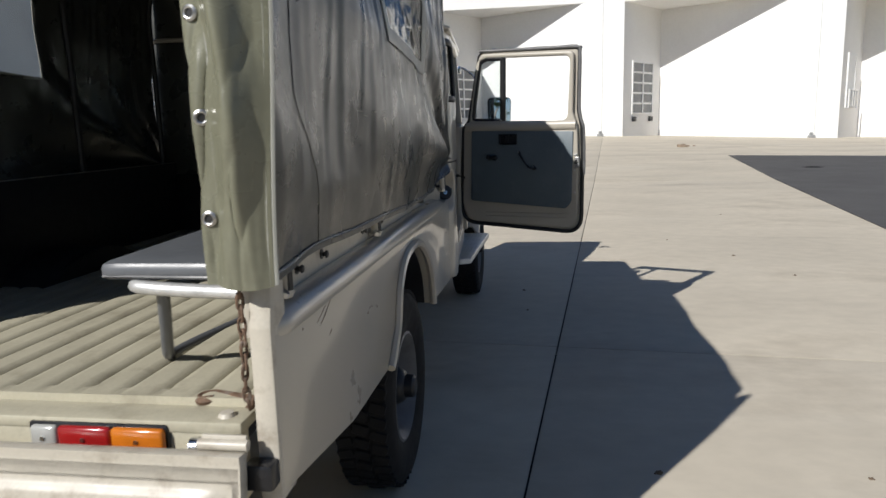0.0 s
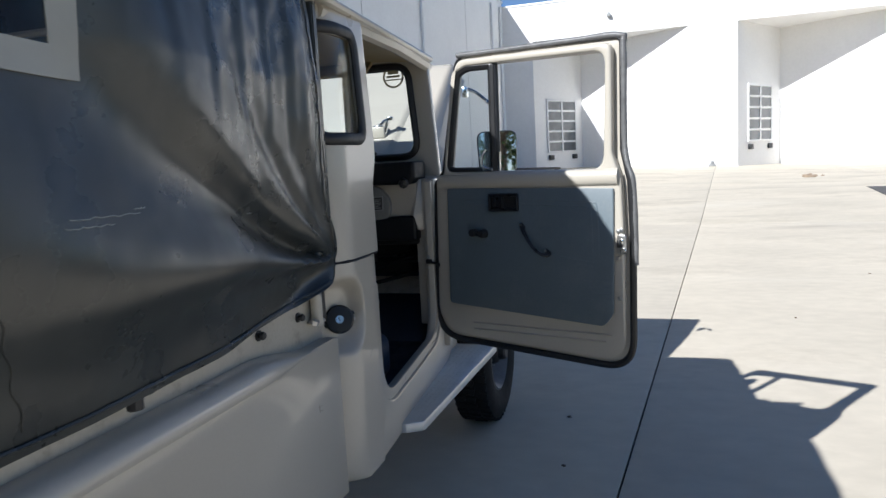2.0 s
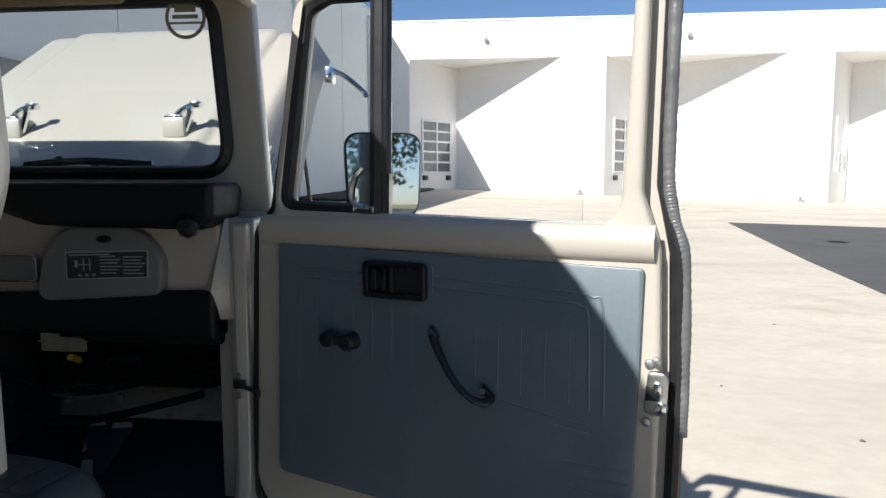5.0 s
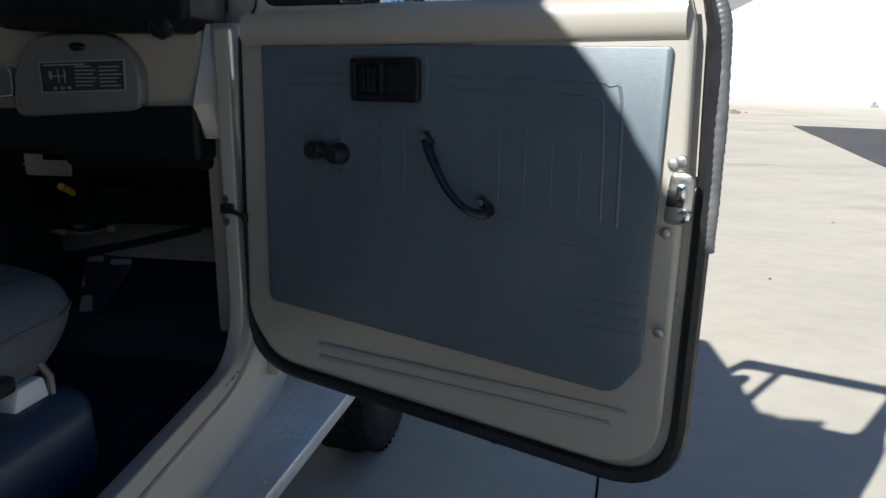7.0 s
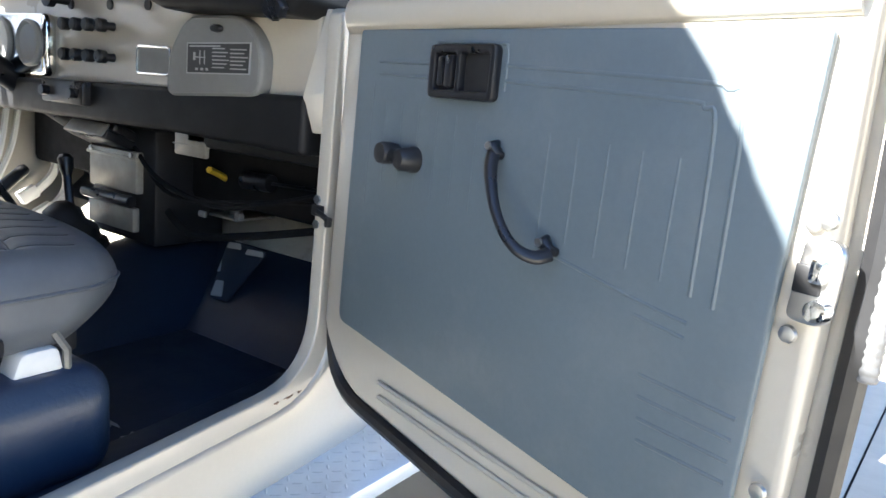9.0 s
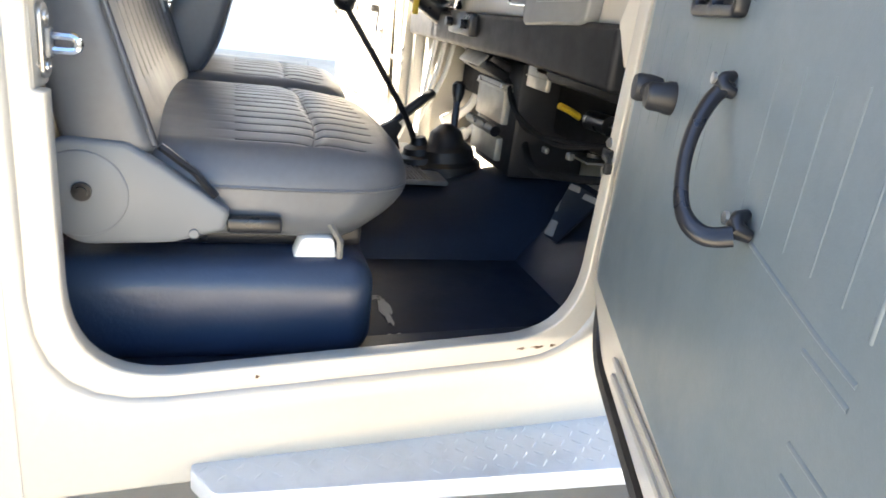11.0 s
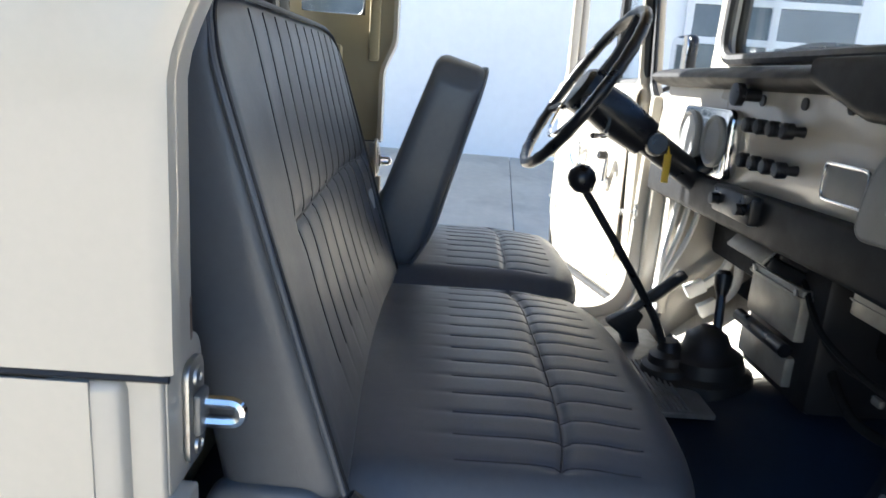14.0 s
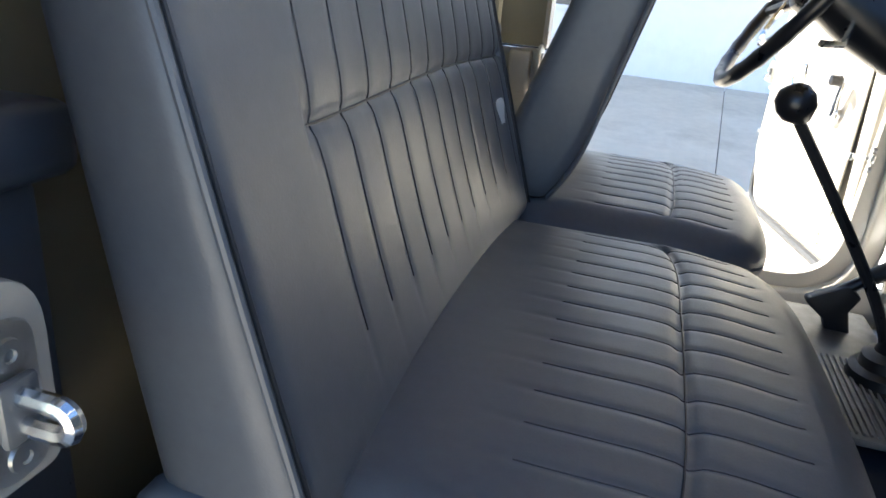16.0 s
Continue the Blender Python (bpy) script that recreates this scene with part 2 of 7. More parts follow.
M_RIM = mat("grey_rim_paint", (0.13, 0.13, 0.135), 0.45, var=0.15, scale=12, dirt=(0.05, 0.045, 0.04), dirt_amount=0.6, dirt_scale=9)
M_PAINT = mat("cream_paint", (0.44, 0.407, 0.343), 0.30, var=0.02, scale=2, fine=0.015, bump=0.03, bump_scale=9, coat=0.6, rough_var=0.03)
M_PAINT_WORN = mat("cream_paint_worn", (0.47, 0.437, 0.368), 0.42, var=0.06, scale=5, fine=0.04, dirt=(0.16, 0.11, 0.07), dirt_amount=0.55, dirt_scale=14, bump=0.08, bump_scale=40)
M_BED = mat("bed_floor_paint", (0.44, 0.41, 0.31), 0.5, var=0.10, scale=4, fine=0.05, dirt=(0.20, 0.17, 0.12), dirt_amount=0.6, dirt_scale=7, bump=0.08, bump_scale=60)
M_TAN = mat("tan_headliner", (0.30, 0.24, 0.13), 0.7, var=0.08, bump=0.1, bump_scale=300)
# One vinyl in two colours: sunlit flap here, shaded canopy sides next.
M_CANVAS_SUNLIT = mat("olive_vinyl_sunlit", (0.165, 0.165, 0.118), 0.27, var=0.12, scale=4, fine=0.05, fine_scale=60, bump=0.10, bump_scale=320)
M_CANVAS = mat("dark_grey_vinyl", (0.031, 0.033, 0.030), 0.31, var=0.12, scale=3.5, fine=0.05, fine_scale=60, bump=0.10, bump_scale=320, rough_var=0.10, spec=0.65,
               dirt=(0.12, 0.12, 0.108), dirt_amount=0.20, dirt_scale=5)
M_CANVAS_TRIM = mat("grey_vinyl_border", (0.30, 0.30, 0.27), 0.45, var=0.1, bump=0.15, bump_scale=300)
M_RUBBER = mat("black_rubber", (0.012, 0.012, 0.013), 0.48, var=0.2, scale=20, bump=0.06, bump_scale=150)
M_TYRE = mat("tyre_rubber", (0.011, 0.011, 0.012), 0.8, var=0.25, scale=9, dirt=(0.030, 0.028, 0.026), dirt_amount=0.18, dirt_scale=5, bump=0.2, bump_scale=90, spec=0.25)
M_BLACK = mat("black_plastic", (0.009, 0.0095, 0.012), 0.32, var=0.15, scale=12, bump=0.05, bump_scale=260)
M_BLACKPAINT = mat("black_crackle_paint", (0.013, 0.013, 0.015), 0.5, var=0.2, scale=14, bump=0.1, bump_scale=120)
M_CHROME = mat("chrome", (0.75, 0.76, 0.77), 0.12, metal=1.0, var=0.05, scale=20, dirt=(0.25, 0.20, 0.14), dirt_amount=0.35, dirt_scale=30)
M_STEEL = mat("zinc_steel", (0.50, 0.50, 0.49), 0.36, metal=1.0, var=0.15, scale=25, dirt=(0.18, 0.11, 0.06), dirt_amount=0.6, dirt_scale=22, bump=0.1, bump_scale=90)
M_DULLSTEEL = mat("dull_dark_steel", (0.20, 0.20, 0.195), 0.5, metal=0.5, var=0.15, scale=20, dirt=(0.10, 0.07, 0.05), dirt_amount=0.5, dirt_scale=25, bump=0.08, bump_scale=90)
M_RUST = mat("rusty_steel", (0.135, 0.085, 0.055), 0.72, metal=0.35, var=0.3, scale=30, fine=0.15, dirt=(0.30, 0.29, 0.27), dirt_amount=0.6, dirt_scale=45, bump=0.3, bump_scale=160)
M_SEAT = mat("grey_seat_vinyl", (0.108, 0.115, 0.126), 0.38, var=0.07, scale=5, fine=0.04, fine_scale=90, bump=0.10, bump_scale=420, rough_var=0.07, spec=0.5)
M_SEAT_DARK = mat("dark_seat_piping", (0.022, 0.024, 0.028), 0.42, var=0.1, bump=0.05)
M_PANEL = mat("grey_door_card", (0.106, 0.134, 0.152), 0.42, var=0.06, scale=4, fine=0.03, bump=0.08, bump_scale=380, rough_var=0.06,
              dirt=(0.22, 0.23, 0.23), dirt_amount=0.2, dirt_scale=9)
M_BAREMETAL = mat("bare_dull_metal", (0.36, 0.34, 0.29), 0.42, metal=0.4, var=0.2, scale=14, dirt=(0.22, 0.16, 0.10), dirt_amount=0.5, dirt_scale=16, bump=0.06, bump_scale=60)
M_RECLINER = mat("grey_moulded_plastic", (0.145, 0.156, 0.168), 0.45, var=0.05, scale=7, bump=0.05, bump_scale=260)
M_MAT = mat("black_rubber_mat", (0.009, 0.017, 0.034), 0.44, var=0.25, scale=5, fine=0.1, dirt=(0.03, 0.032, 0.036), dirt_amount=0.35, dirt_scale=11, bump=0.12, bump_scale=70)
M_RISER = mat("dark_blue_vinyl", (0.023, 0.040, 0.078), 0.36, var=0.2, scale=4, bump=0.35, bump_scale=130)
M_GREYPAINT = mat("grey_metal_paint", (0.27, 0.275, 0.27), 0.4, var=0.06, scale=9, bump=0.04, bump_scale=80)
M_LIDGREY = mat("grey_lid_paint", (0.185, 0.185, 0.178), 0.42, var=0.06, scale=9, fine=0.03, bump=0.06, bump_scale=120, dirt=(0.26, 0.25, 0.23), dirt_amount=0.25, dirt_scale=14)
M_DARKTUBE = mat("dark_grey_tube_paint", (0.10, 0.105, 0.115), 0.35, var=0.1, scale=12, bump=0.04, bump_scale=80)
M_MATTEBLACK = mat("matt_black_surface", (0.008, 0.008, 0.009), 0.85, var=0.2, scale=16, bump=0.1, bump_scale=150, spec=0.2)
M_PADBLACK = mat("dull_black_padding", (0.0075, 0.0078, 0.009), 0.55, var=0.15, scale=10, bump=0.12, bump_scale=240, spec=0.3)
M_LABEL = mat("dark_label", (0.035, 0.035, 0.036), 0.45, var=0.1)
M_INK = mat("pale_print", (0.34, 0.34, 0.33), 0.6, var=0.05)
M_PAPER = mat("white_paper_tag", (0.72, 0.72, 0.70), 0.7, var=0.08, scale=20)
M_YELLOW = mat("yellow_plastic", (0.62, 0.42, 0.03), 0.5, var=0.1, scale=20)
M_DIAMOND = mat("aluminium_tread_plate", (0.60, 0.61, 0.61), 0.36, metal=0.35, var=0.06, scale=9, dirt=(0.30, 0.29, 0.27), dirt_amount=0.25, dirt_scale=14, bump=0.06, bump_scale=120)
M_LAMP_R = mat("red_lens", (0.26, 0.010, 0.010), 0.18, var=0.1, scale=30, coat=0.4)
M_LAMP_A = mat("amber_lens", (0.48, 0.14, 0.008), 0.18, var=0.1, scale=30, coat=0.4)
M_LAMP_W = mat("clear_lens", (0.36, 0.36, 0.34), 0.2, var=0.1, scale=30, coat=0.4)
M_CONCRETE = mat("pale_concrete", (0.54, 0.486, 0.392), 0.85, var=0.10, scale=0.42, fine=0.05, fine_scale=7, bump=0.10, bump_scale=55, spec=0.3,
                 dirt=(0.31, 0.265, 0.20), dirt_amount=0.62, dirt_scale=0.4, stretch=(0.8, 1.15, 1))
def streak(m, color, amount, scale, stretch, lo, hi):
    """Drawn-out stains over a surface: a second mapping, long one way, laid into the base colour."""
    N, L = m.node_tree.nodes, m.node_tree.links
    b = N["Principled BSDF"]
    base = b.inputs["Base Color"].links[0].from_socket
    co, mp, nz, mr, mx = N.new("ShaderNodeTexCoord"), N.new("ShaderNodeMapping"), N.new("ShaderNodeTexNoise"), N.new("ShaderNodeMapRange"), N.new("ShaderNodeMix")
    mp.inputs["Scale"].default_value = stretch
    mp.inputs["Rotation"].default_value = (0, 0, 0.05)
    nz.inputs["Scale"].default_value, nz.inputs["Detail"].default_value, nz.inputs["Roughness"].default_value, nz.inputs["Distortion"].default_value = scale, 6.0, 0.6, 0.4
    mr.inputs[1].default_value, mr.inputs[2].default_value, mr.inputs[4].default_value = lo, hi, amount
    mx.data_type = 'RGBA'
    L.new(co.outputs["Object"], mp.inputs[0])
    L.new(mp.outputs[0], nz.inputs["Vector"])
    L.new(nz.outputs["Fac"], mr.inputs[0])
    L.new(mr.outputs[0], mx.inputs[0])
    L.new(base, mx.inputs[6])
    mx.inputs[7].default_value = (*color, 1)
    L.new(mx.outputs[2], b.inputs["Base Color"])


streak(M_CONCRETE, (0.22, 0.19, 0.155), 0.34, 0.8, (0.22, 0.9, 1), 0.57, 0.70)
streak(M_CONCRETE, (0.66, 0.62, 0.53), 0.5, 0.9, (0.3, 0.55, 1), 0.55, 0.75)
M_ASPHALT = mat("worn_asphalt", (0.085, 0.083, 0.082), 0.9, var=0.12, scale=0.6, fine=0.2, fine_scale=90, bump=0.4, bump_scale=160, spec=0.3)
M_WALL = mat("white_tilt_wall", (0.80, 0.79, 0.77), 0.8, var=0.025, scale=0.4, fine=0.02, fine_scale=6, bump=0.08, bump_scale=18)
M_WALL_GREY = mat("pale_grey_tilt_wall", (0.84, 0.84, 0.83), 0.8, var=0.03, scale=0.4, fine=0.02, fine_scale=6, bump=0.08, bump_scale=18)
M_JOINT = mat("grey_sealant", (0.50, 0.50, 0.49), 0.8, var=0.1)
M_DARKGAP = mat("dark_joint", (0.03, 0.028, 0.026), 0.95, var=0.2)
M_FRAMEWHITE = mat("white_aluminium", (0.75, 0.75, 0.74), 0.45, var=0.04)
M_RUBBLE = mat("brown_rubble", (0.26, 0.20, 0.14), 0.9, var=0.25, scale=9, fine=0.15, bump=0.4, bump_scale=40)
M_SCUFFED = mat("scuffed_bright_tube", (0.60, 0.60, 0.59), 0.42, metal=0.55, var=0.12, scale=30, dirt=(0.24, 0.23, 0.22), dirt_amount=0.6, dirt_scale=26, stretch=(1, 3, 1))
M_DARKSTRIP = mat("dark_brown_strip", (0.05, 0.035, 0.024), 0.95, var=0.35, scale=3, fine=0.3, fine_scale=40, bump=0.6, bump_scale=60)
M_GRASS = mat("dry_grass", (0.13, 0.125, 0.035), 0.95, var=0.3, scale=0.6, fine=0.25, fine_scale=14, bump=0.5, bump_scale=30)
M_LEAF = mat("tree_foliage", (0.055, 0.085, 0.022), 0.7, var=0.45, scale=1.2, fine=0.2, fine_scale=8)
M_BARK = mat("tree_bark", (0.12, 0.085, 0.055), 0.95, var=0.3, scale=8, bump=0.6, bump_scale=30)
M_GLASS = glass_mat("clear_glass")
M_DOCKGLASS = mat("dock_door_glass", (0.10, 0.108, 0.115), 0.08, var=0.3, scale=1.5, spec=0.6)
M_PLASTIC = glass_mat("clear_vinyl_window", (0.86, 0.88, 0.86), 0.10, 0.80)
M_MIRROR = mat("mirror_glass", (0.86, 0.87, 0.88), 0.015, metal=1.0, var=0.0, rough_var=0.005)
M_TRIMGREY = mat("grey_ruched_vinyl", (0.115, 0.115, 0.115), 0.4, var=0.25, scale=30, bump=0.5, bump_scale=90)
M_INNER = mat("olive_inner_paint", (0.33, 0.29, 0.19), 0.45, var=0.06, scale=6, bump=0.05, bump_scale=30)

# ---- the yard ----
def rise(x, y):
    """Height of the yard: level round the truck, then a gentle fall across it towards the docks."""
    return min(1.0, max(0.0, (y - 12) / 30.4)) * min(1.0, max(-0.15, 0.58 - 0.032 * x))


def ground_point(u, v):
    x = (u - 0.5)
    y = (v - 0.5)
    x = math.copysign(abs(2 * x) ** 3, x) * 2500
    y = math.copysign(abs(2 * y) ** 3, y) * 2500
    return (x, y, rise(x, y) - 0.14)


tagged(link("ground", surf(ground_point, 80, 80), M_GRASS), "dry grass and earth round the yard", "ground", kind="structure")

# Concrete slabs, laid at a slight angle to the truck, with open joints between them.
pavement = empty("pavement", "pale sunlit concrete yard slabs with dark joints", "pavement", kind="structure")
JOINT = Vector((0.722, -0.463))
ALONG = Vector((0.0885, 1.0)).normalized()
ACROSS = Vector((ALONG.y, -ALONG.x))
tagged(link("ground_base", surf(lambda u, v: (lerp(-26, 40, u), lerp(-25.0, 60, v), rise(lerp(-26, 40, u), lerp(-25.0, 60, v)) - 0.05), 24, 32), M_DARKGAP),
       "dark bedding below the concrete slabs", "ground", kind="structure")
SW, SL, GAP = 6.2, 12.5, 0.009
for i in range(-4, 6):
    for j in range(-2, 5):
        def slab_point(u, v, i=i, j=j):
            p = JOINT + ACROSS * (lerp(i * SW + GAP / 2, (i + 1) * SW - GAP / 2, u)) + ALONG * (lerp(j * SL + GAP / 2, (j + 1) * SL - GAP / 2, v))
            edge = min(u, 1 - u) * SW, min(v, 1 - v) * SL
            dip = 0.003 if min(edge) < 1e-4 else 0.0
            return (p.x, p.y, rise(p.x, p.y) - dip)

        def slab_grid(u, v):
            cut = lambda t, n: 0.0 if t == 0 else (1.0 if t == 1 else (0.0025 if t < 1.5 / n else (0.9975 if t > 1 - 1.5 / n else (t * n - 1) / (n - 2))))
            return slab_point(cut(u, 8), cut(v, 12))
        part("slab", surf(slab_grid, 8, 12, thick=0.10), M_CONCRETE, pavement)

# The darker asphalt patch, its edge towards the truck.


def asphalt_point(u, v):
    a = lerp(7.1, 4.75, v), lerp(21.0, 3.6, v)
    x = lerp(a[0], 40.0, u)
    y = a[1] - (x - a[0]) * 0.30 * (1 - v)
    return (x, y, rise(x, y) + 0.004)


tagged(link("road", surf(asphalt_point, 16, 12, thick=0.01), M_ASPHALT), "worn grey asphalt lane beside the concrete yard", "road", kind="structure")

# ---- warehouse with sawtooth docks ----
FRONT, SOFFIT, PARAPET = 42.4, 8.9, 11.15
NOTCHES = [(-6.4, (-3.8, 46.6), 3.1), (5.76, (8.76, 46.9), 16.4), (19.0, (22.0, 47.0), 29.6)]
warehouse = empty("warehouse", "white painted tilt-wall warehouse with angled loading docks", "building")
outline = [(-8.3, FRONT)]
for s, inner, tip in NOTCHES:
    outline += [(s, FRONT), inner, (tip, FRONT)]
outline += [(46, FRONT), (46, 70), (-8.3, 70)]
part("wall", moved(plate([outline], SOFFIT + 1.0), Matrix.Translation((0, 0, -1.0))), M_WALL, warehouse)
part("wall", moved(plate([[(-8.3, FRONT - 0.003), (46, FRONT - 0.003), (46, 70), (-8.3, 70)]], PARAPET - SOFFIT), Matrix.Translation((0, 0, SOFFIT))), M_WALL, warehouse, "upper wall over the dock soffits")
part("coping", box(-8.3, 46.1, FRONT - 0.06, FRONT + 0.35, PARAPET, PARAPET + 0.12, 0.02), M_FRAMEWHITE, warehouse)
for x in (4.42, 17.6, 30.8):
    part("panel_joint", box(x - 0.018, x + 0.018, FRONT - 0.008, FRONT + 0.03, -0.6, PARAPET - 0.01), M_JOINT, warehouse)


def dock_door(origin, direction, width, height, sill, parent, columns=2, rows=5, bumpers=True):
    """A sectional loading door: white frame, glass panes, black bumpers."""
    d = Vector((*direction, 0)).normalized()
    n = Vector((d.y, -d.x, 0))
    m = Matrix((( d.x, 0, n.x, origin[0]), (d.y, 0, n.y, origin[1]), (0, 1, 0, sill), (0, 0, 0, 1)))
    gw, gh = width / columns, height / rows
    holes = [[(c * gw + 0.07, r * gh + 0.06), ((c + 1) * gw - 0.07, r * gh + 0.06), ((c + 1) * gw - 0.07, (r + 1) * gh - 0.06), (c * gw + 0.07, (r + 1) * gh - 0.06)]
             for r in range(rows) for c in range(columns)]
    door = part("dock_door", moved(plate([[(-0.06, -0.05), (width + 0.06, -0.05), (width + 0.06, height + 0.06), (-0.06, height + 0.06)]] + holes, 0.08, 0.01, 1), m @ Matrix.Translation((0, 0, 0.01))),
                M_FRAMEWHITE, parent, "white sectional dock door with glass panes")
    for h in holes:
        part("pane", moved(plate([h], 0.012), m @ Matrix.Translation((0, 0, 0.03))), M_DOCKGLASS, door)
    for u in (0.05, width - 0.45) if bumpers else ():
        part("bumper", moved(box(u, u + 0.42, -0.52, -0.20, 0.0, 0.16, 0.03), m), M_RUBBER, door, "black rubber dock bumper")


for s, inner, tip in NOTCHES[:2]:
    d = Vector((inner[0] - s, inner[1] - FRONT)).normalized()
    dock_door((s + d.x * 1.2, FRONT + d.y * 1.2), d, 2.97, 3.38, 1.86, warehouse)
s, inner, tip = NOTCHES[2]
d = Vector((inner[0] - s, inner[1] - FRONT, 0)).normalized()
n = Vector((d.y, -d.x, 0))
at = Matrix(((d.x, 0, n.x, s + d.x * 1.3), (d.y, 0, n.y, FRONT + d.y * 1.3), (0, 1, 0, 1.86), (0, 0, 0, 1)))
plain = part("service_door", moved(plate([rrect(0.0, 1.9, 0.0, 3.25, 0.02)], 0.06, 0.01, 1), at @ Matrix.Translation((0, 0, 0.01))), M_WALL_GREY, warehouse, "plain pale service door")
part("door_frame", moved(plate([rrect(-0.14, 2.04, -0.02, 3.40, 0.02), rrect(0.0, 1.9, -0.01, 3.25, 0.02)], 0.10, 0.01, 1), at @ Matrix.Translation((0, 0, 0.01))), M_FRAMEWHITE, plain)
rail_ = part("guard_rail", moved(merge(*[tube([(-0.2, h, 0.25), (2.1, h, 0.25)], 0.04, 6) for h in (0.05, 0.55, 1.1)]), at), M_FRAMEWHITE, warehouse, "white tube guard rail before the door")
for u in (-0.2, 0.57, 1.33, 2.1):
    part("rail_post", moved(tube([(u, -0.05, 0.25), (u, 1.12, 0.25)], 0.04, 6), at), M_FRAMEWHITE, rail_)
for x, z in ((-1.6, 10.0), (10.6, 10.0)):
    part("wall_light", merge(box(x - 0.12, x + 0.12, FRONT - 0.26, FRONT - 0.02, z - 0.10, z + 0.10, 0.03), box(x - 0.05, x + 0.05, FRONT - 0.1, FRONT, z + 0.08, z + 0.2, 0.01)), M_GREYPAINT, warehouse, "small grey wall pack light")
for x in (4.3, 17.4):
    g = rise(x, 42)
    part("drain_outlet", merge(box(x - 0.2, x + 0.2, FRONT - 0.35, FRONT - 0.01, g - 0.02, g + 0.16, 0.03), box(x - 0.1, x + 0.1, FRONT - 0.12, FRONT - 0.01, g + 0.16, g + 0.34, 0.03)), M_GREYPAINT, warehouse, "grey downspout outlet")

# ---- the neighbouring wing, in the shade ----
wing = empty("warehouse_wing", "pale grey warehouse wing with glazed doors, in shade", "building")
WD = Vector((4.3, 43.4)).normalized()
WN = Vector((WD.y, -WD.x))
W0 = Vector((-12.6, -1.0))


def wing_at(s, off=0.0):
    p = W0 + WD * s + WN * off
    return (p.x, p.y)


TOP = 11.5
part("wall", moved(plate([[wing_at(-16), wing_at(43.6), wing_at(43.6, -14), wing_at(-16, -14)]], TOP + 1.5), Matrix.Translation((0, 0, -1.5))), M_WALL_GREY, wing)
part("coping", moved(plate([[wing_at(-16.1, 0.06), wing_at(43.7, 0.06), wing_at(43.7, -0.3), wing_at(-16.1, -0.3)]], 0.12), Matrix.Translation((0, 0, TOP))), M_FRAMEWHITE, wing)
for s in (41.2, 42.9, 30.6):
    a = wing_at(s, 0.10)
    part("downpipe", tube([(a[0], a[1], 0.2), (a[0], a[1], TOP - 0.4)], 0.075, 10), M_WALL_GREY, wing, "pale grey downpipe")
for s in (6.2, 12.4, 18.6, 24.8, 36.8, -6.2):
    a = wing_at(s, 0.004)
    part("panel_joint", tube([(a[0], a[1], 0.0), (a[0], a[1], TOP - 0.02)], 0.014, 6), M_JOINT, wing)
for s in (-3.9, 4.6, 14.0):
    a = wing_at(s, 0.0)
    dock_door(a, WD, 2.9, 3.3, 1.0, wing, bumpers=False)

# Dark brown, uneven strip along the foot of the wing near the docks.
tagged(link("dark_strip", surf(lambda u, v: (*(lambda p: (p[0], p[1]))(wing_at(lerp(30, 43.2, u), lerp(0.02, 3.6, v))),
       rise(*wing_at(lerp(30, 43.2, u), lerp(0.02, 3.6, v))) + 0.03 + 0.06 * noise.noise(Vector((u * 40, v * 6, 1)))), 60, 10, thick=0.1), M_DARKSTRIP),
       "dark brown strip along the wall foot", "planting bed", kind="structure")

# A small stone lying on the yard.
def rubble(name, x, y, r, label, seed):
    bm = bmesh.new()
    bmesh.ops.create_icosphere(bm, subdivisions=3, radius=r)
    for v in bm.verts:
        n = noise.noise(v.co * (2.2 / r) * 0.5 + Vector((seed, 0, 0)))
        v.co = Vector((v.co.x * (1 + 0.5 * n) * 1.35, v.co.y * (1 + 0.5 * n), max(-0.2 * r, v.co.z * (0.75 + 0.6 * n))))
    moved(bm, Matrix.Translation((x, y, rise(x, y) + 0.18 * r)))
    return tagged(link(name, bm, M_BARK if r < 0.03 else M_RUBBLE), label, "stone")


rubble("stone", 6.75, 27.4, 0.16, "lump of broken concrete lying on the yard", 3)
for k, (x, y) in enumerate(((0.509, 0.416), (3.25, 5.92), (2.60, 2.65), (1.92, -2.06), (2.89, 1.70), (1.097, -2.09), (2.10, 3.66), (0.464, 1.06))):
    rubble("dead_leaf", x, y, 0.008 + 0.002 * (k % 3), "small dry brown leaf on the concrete", k)["category"] = "leaf"


for k, (x, y, r) in enumerate(((7.05, 27.9, 0.07), (7.4, 28.2, 0.05), (7.2, 28.6, 0.06))):
    rubble("stone", x, y, r, "small lump of concrete rubble on the yard", 11 + k)
cover = lathe([(0.0, 0.010), (0.20, 0.010), (0.21, 0.006), (0.225, 0.006), (0.235, 0.012), (0.27, 0.012), (0.28, 0.004), (0.28, -0.02)], 36, Matrix.Translation((7.83, 15.17, rise(7.83, 15.17) + 0.006)))
manhole = tagged(link("manhole_cover", cover, M_TYRE), "round dark cast-iron manhole cover in the asphalt", "manhole cover")
for k in range(5):
    w = 0.17 * math.cos((k - 2) * 0.45)
    part("cover_rib", box(7.83 - w, 7.83 + w, 15.17 + (k - 2) * 0.07 - 0.012, 15.17 + (k - 2) * 0.07 + 0.012, rise(7.83, 15.17) + 0.015, rise(7.83, 15.17) + 0.021, 0.002), M_TYRE, manhole)

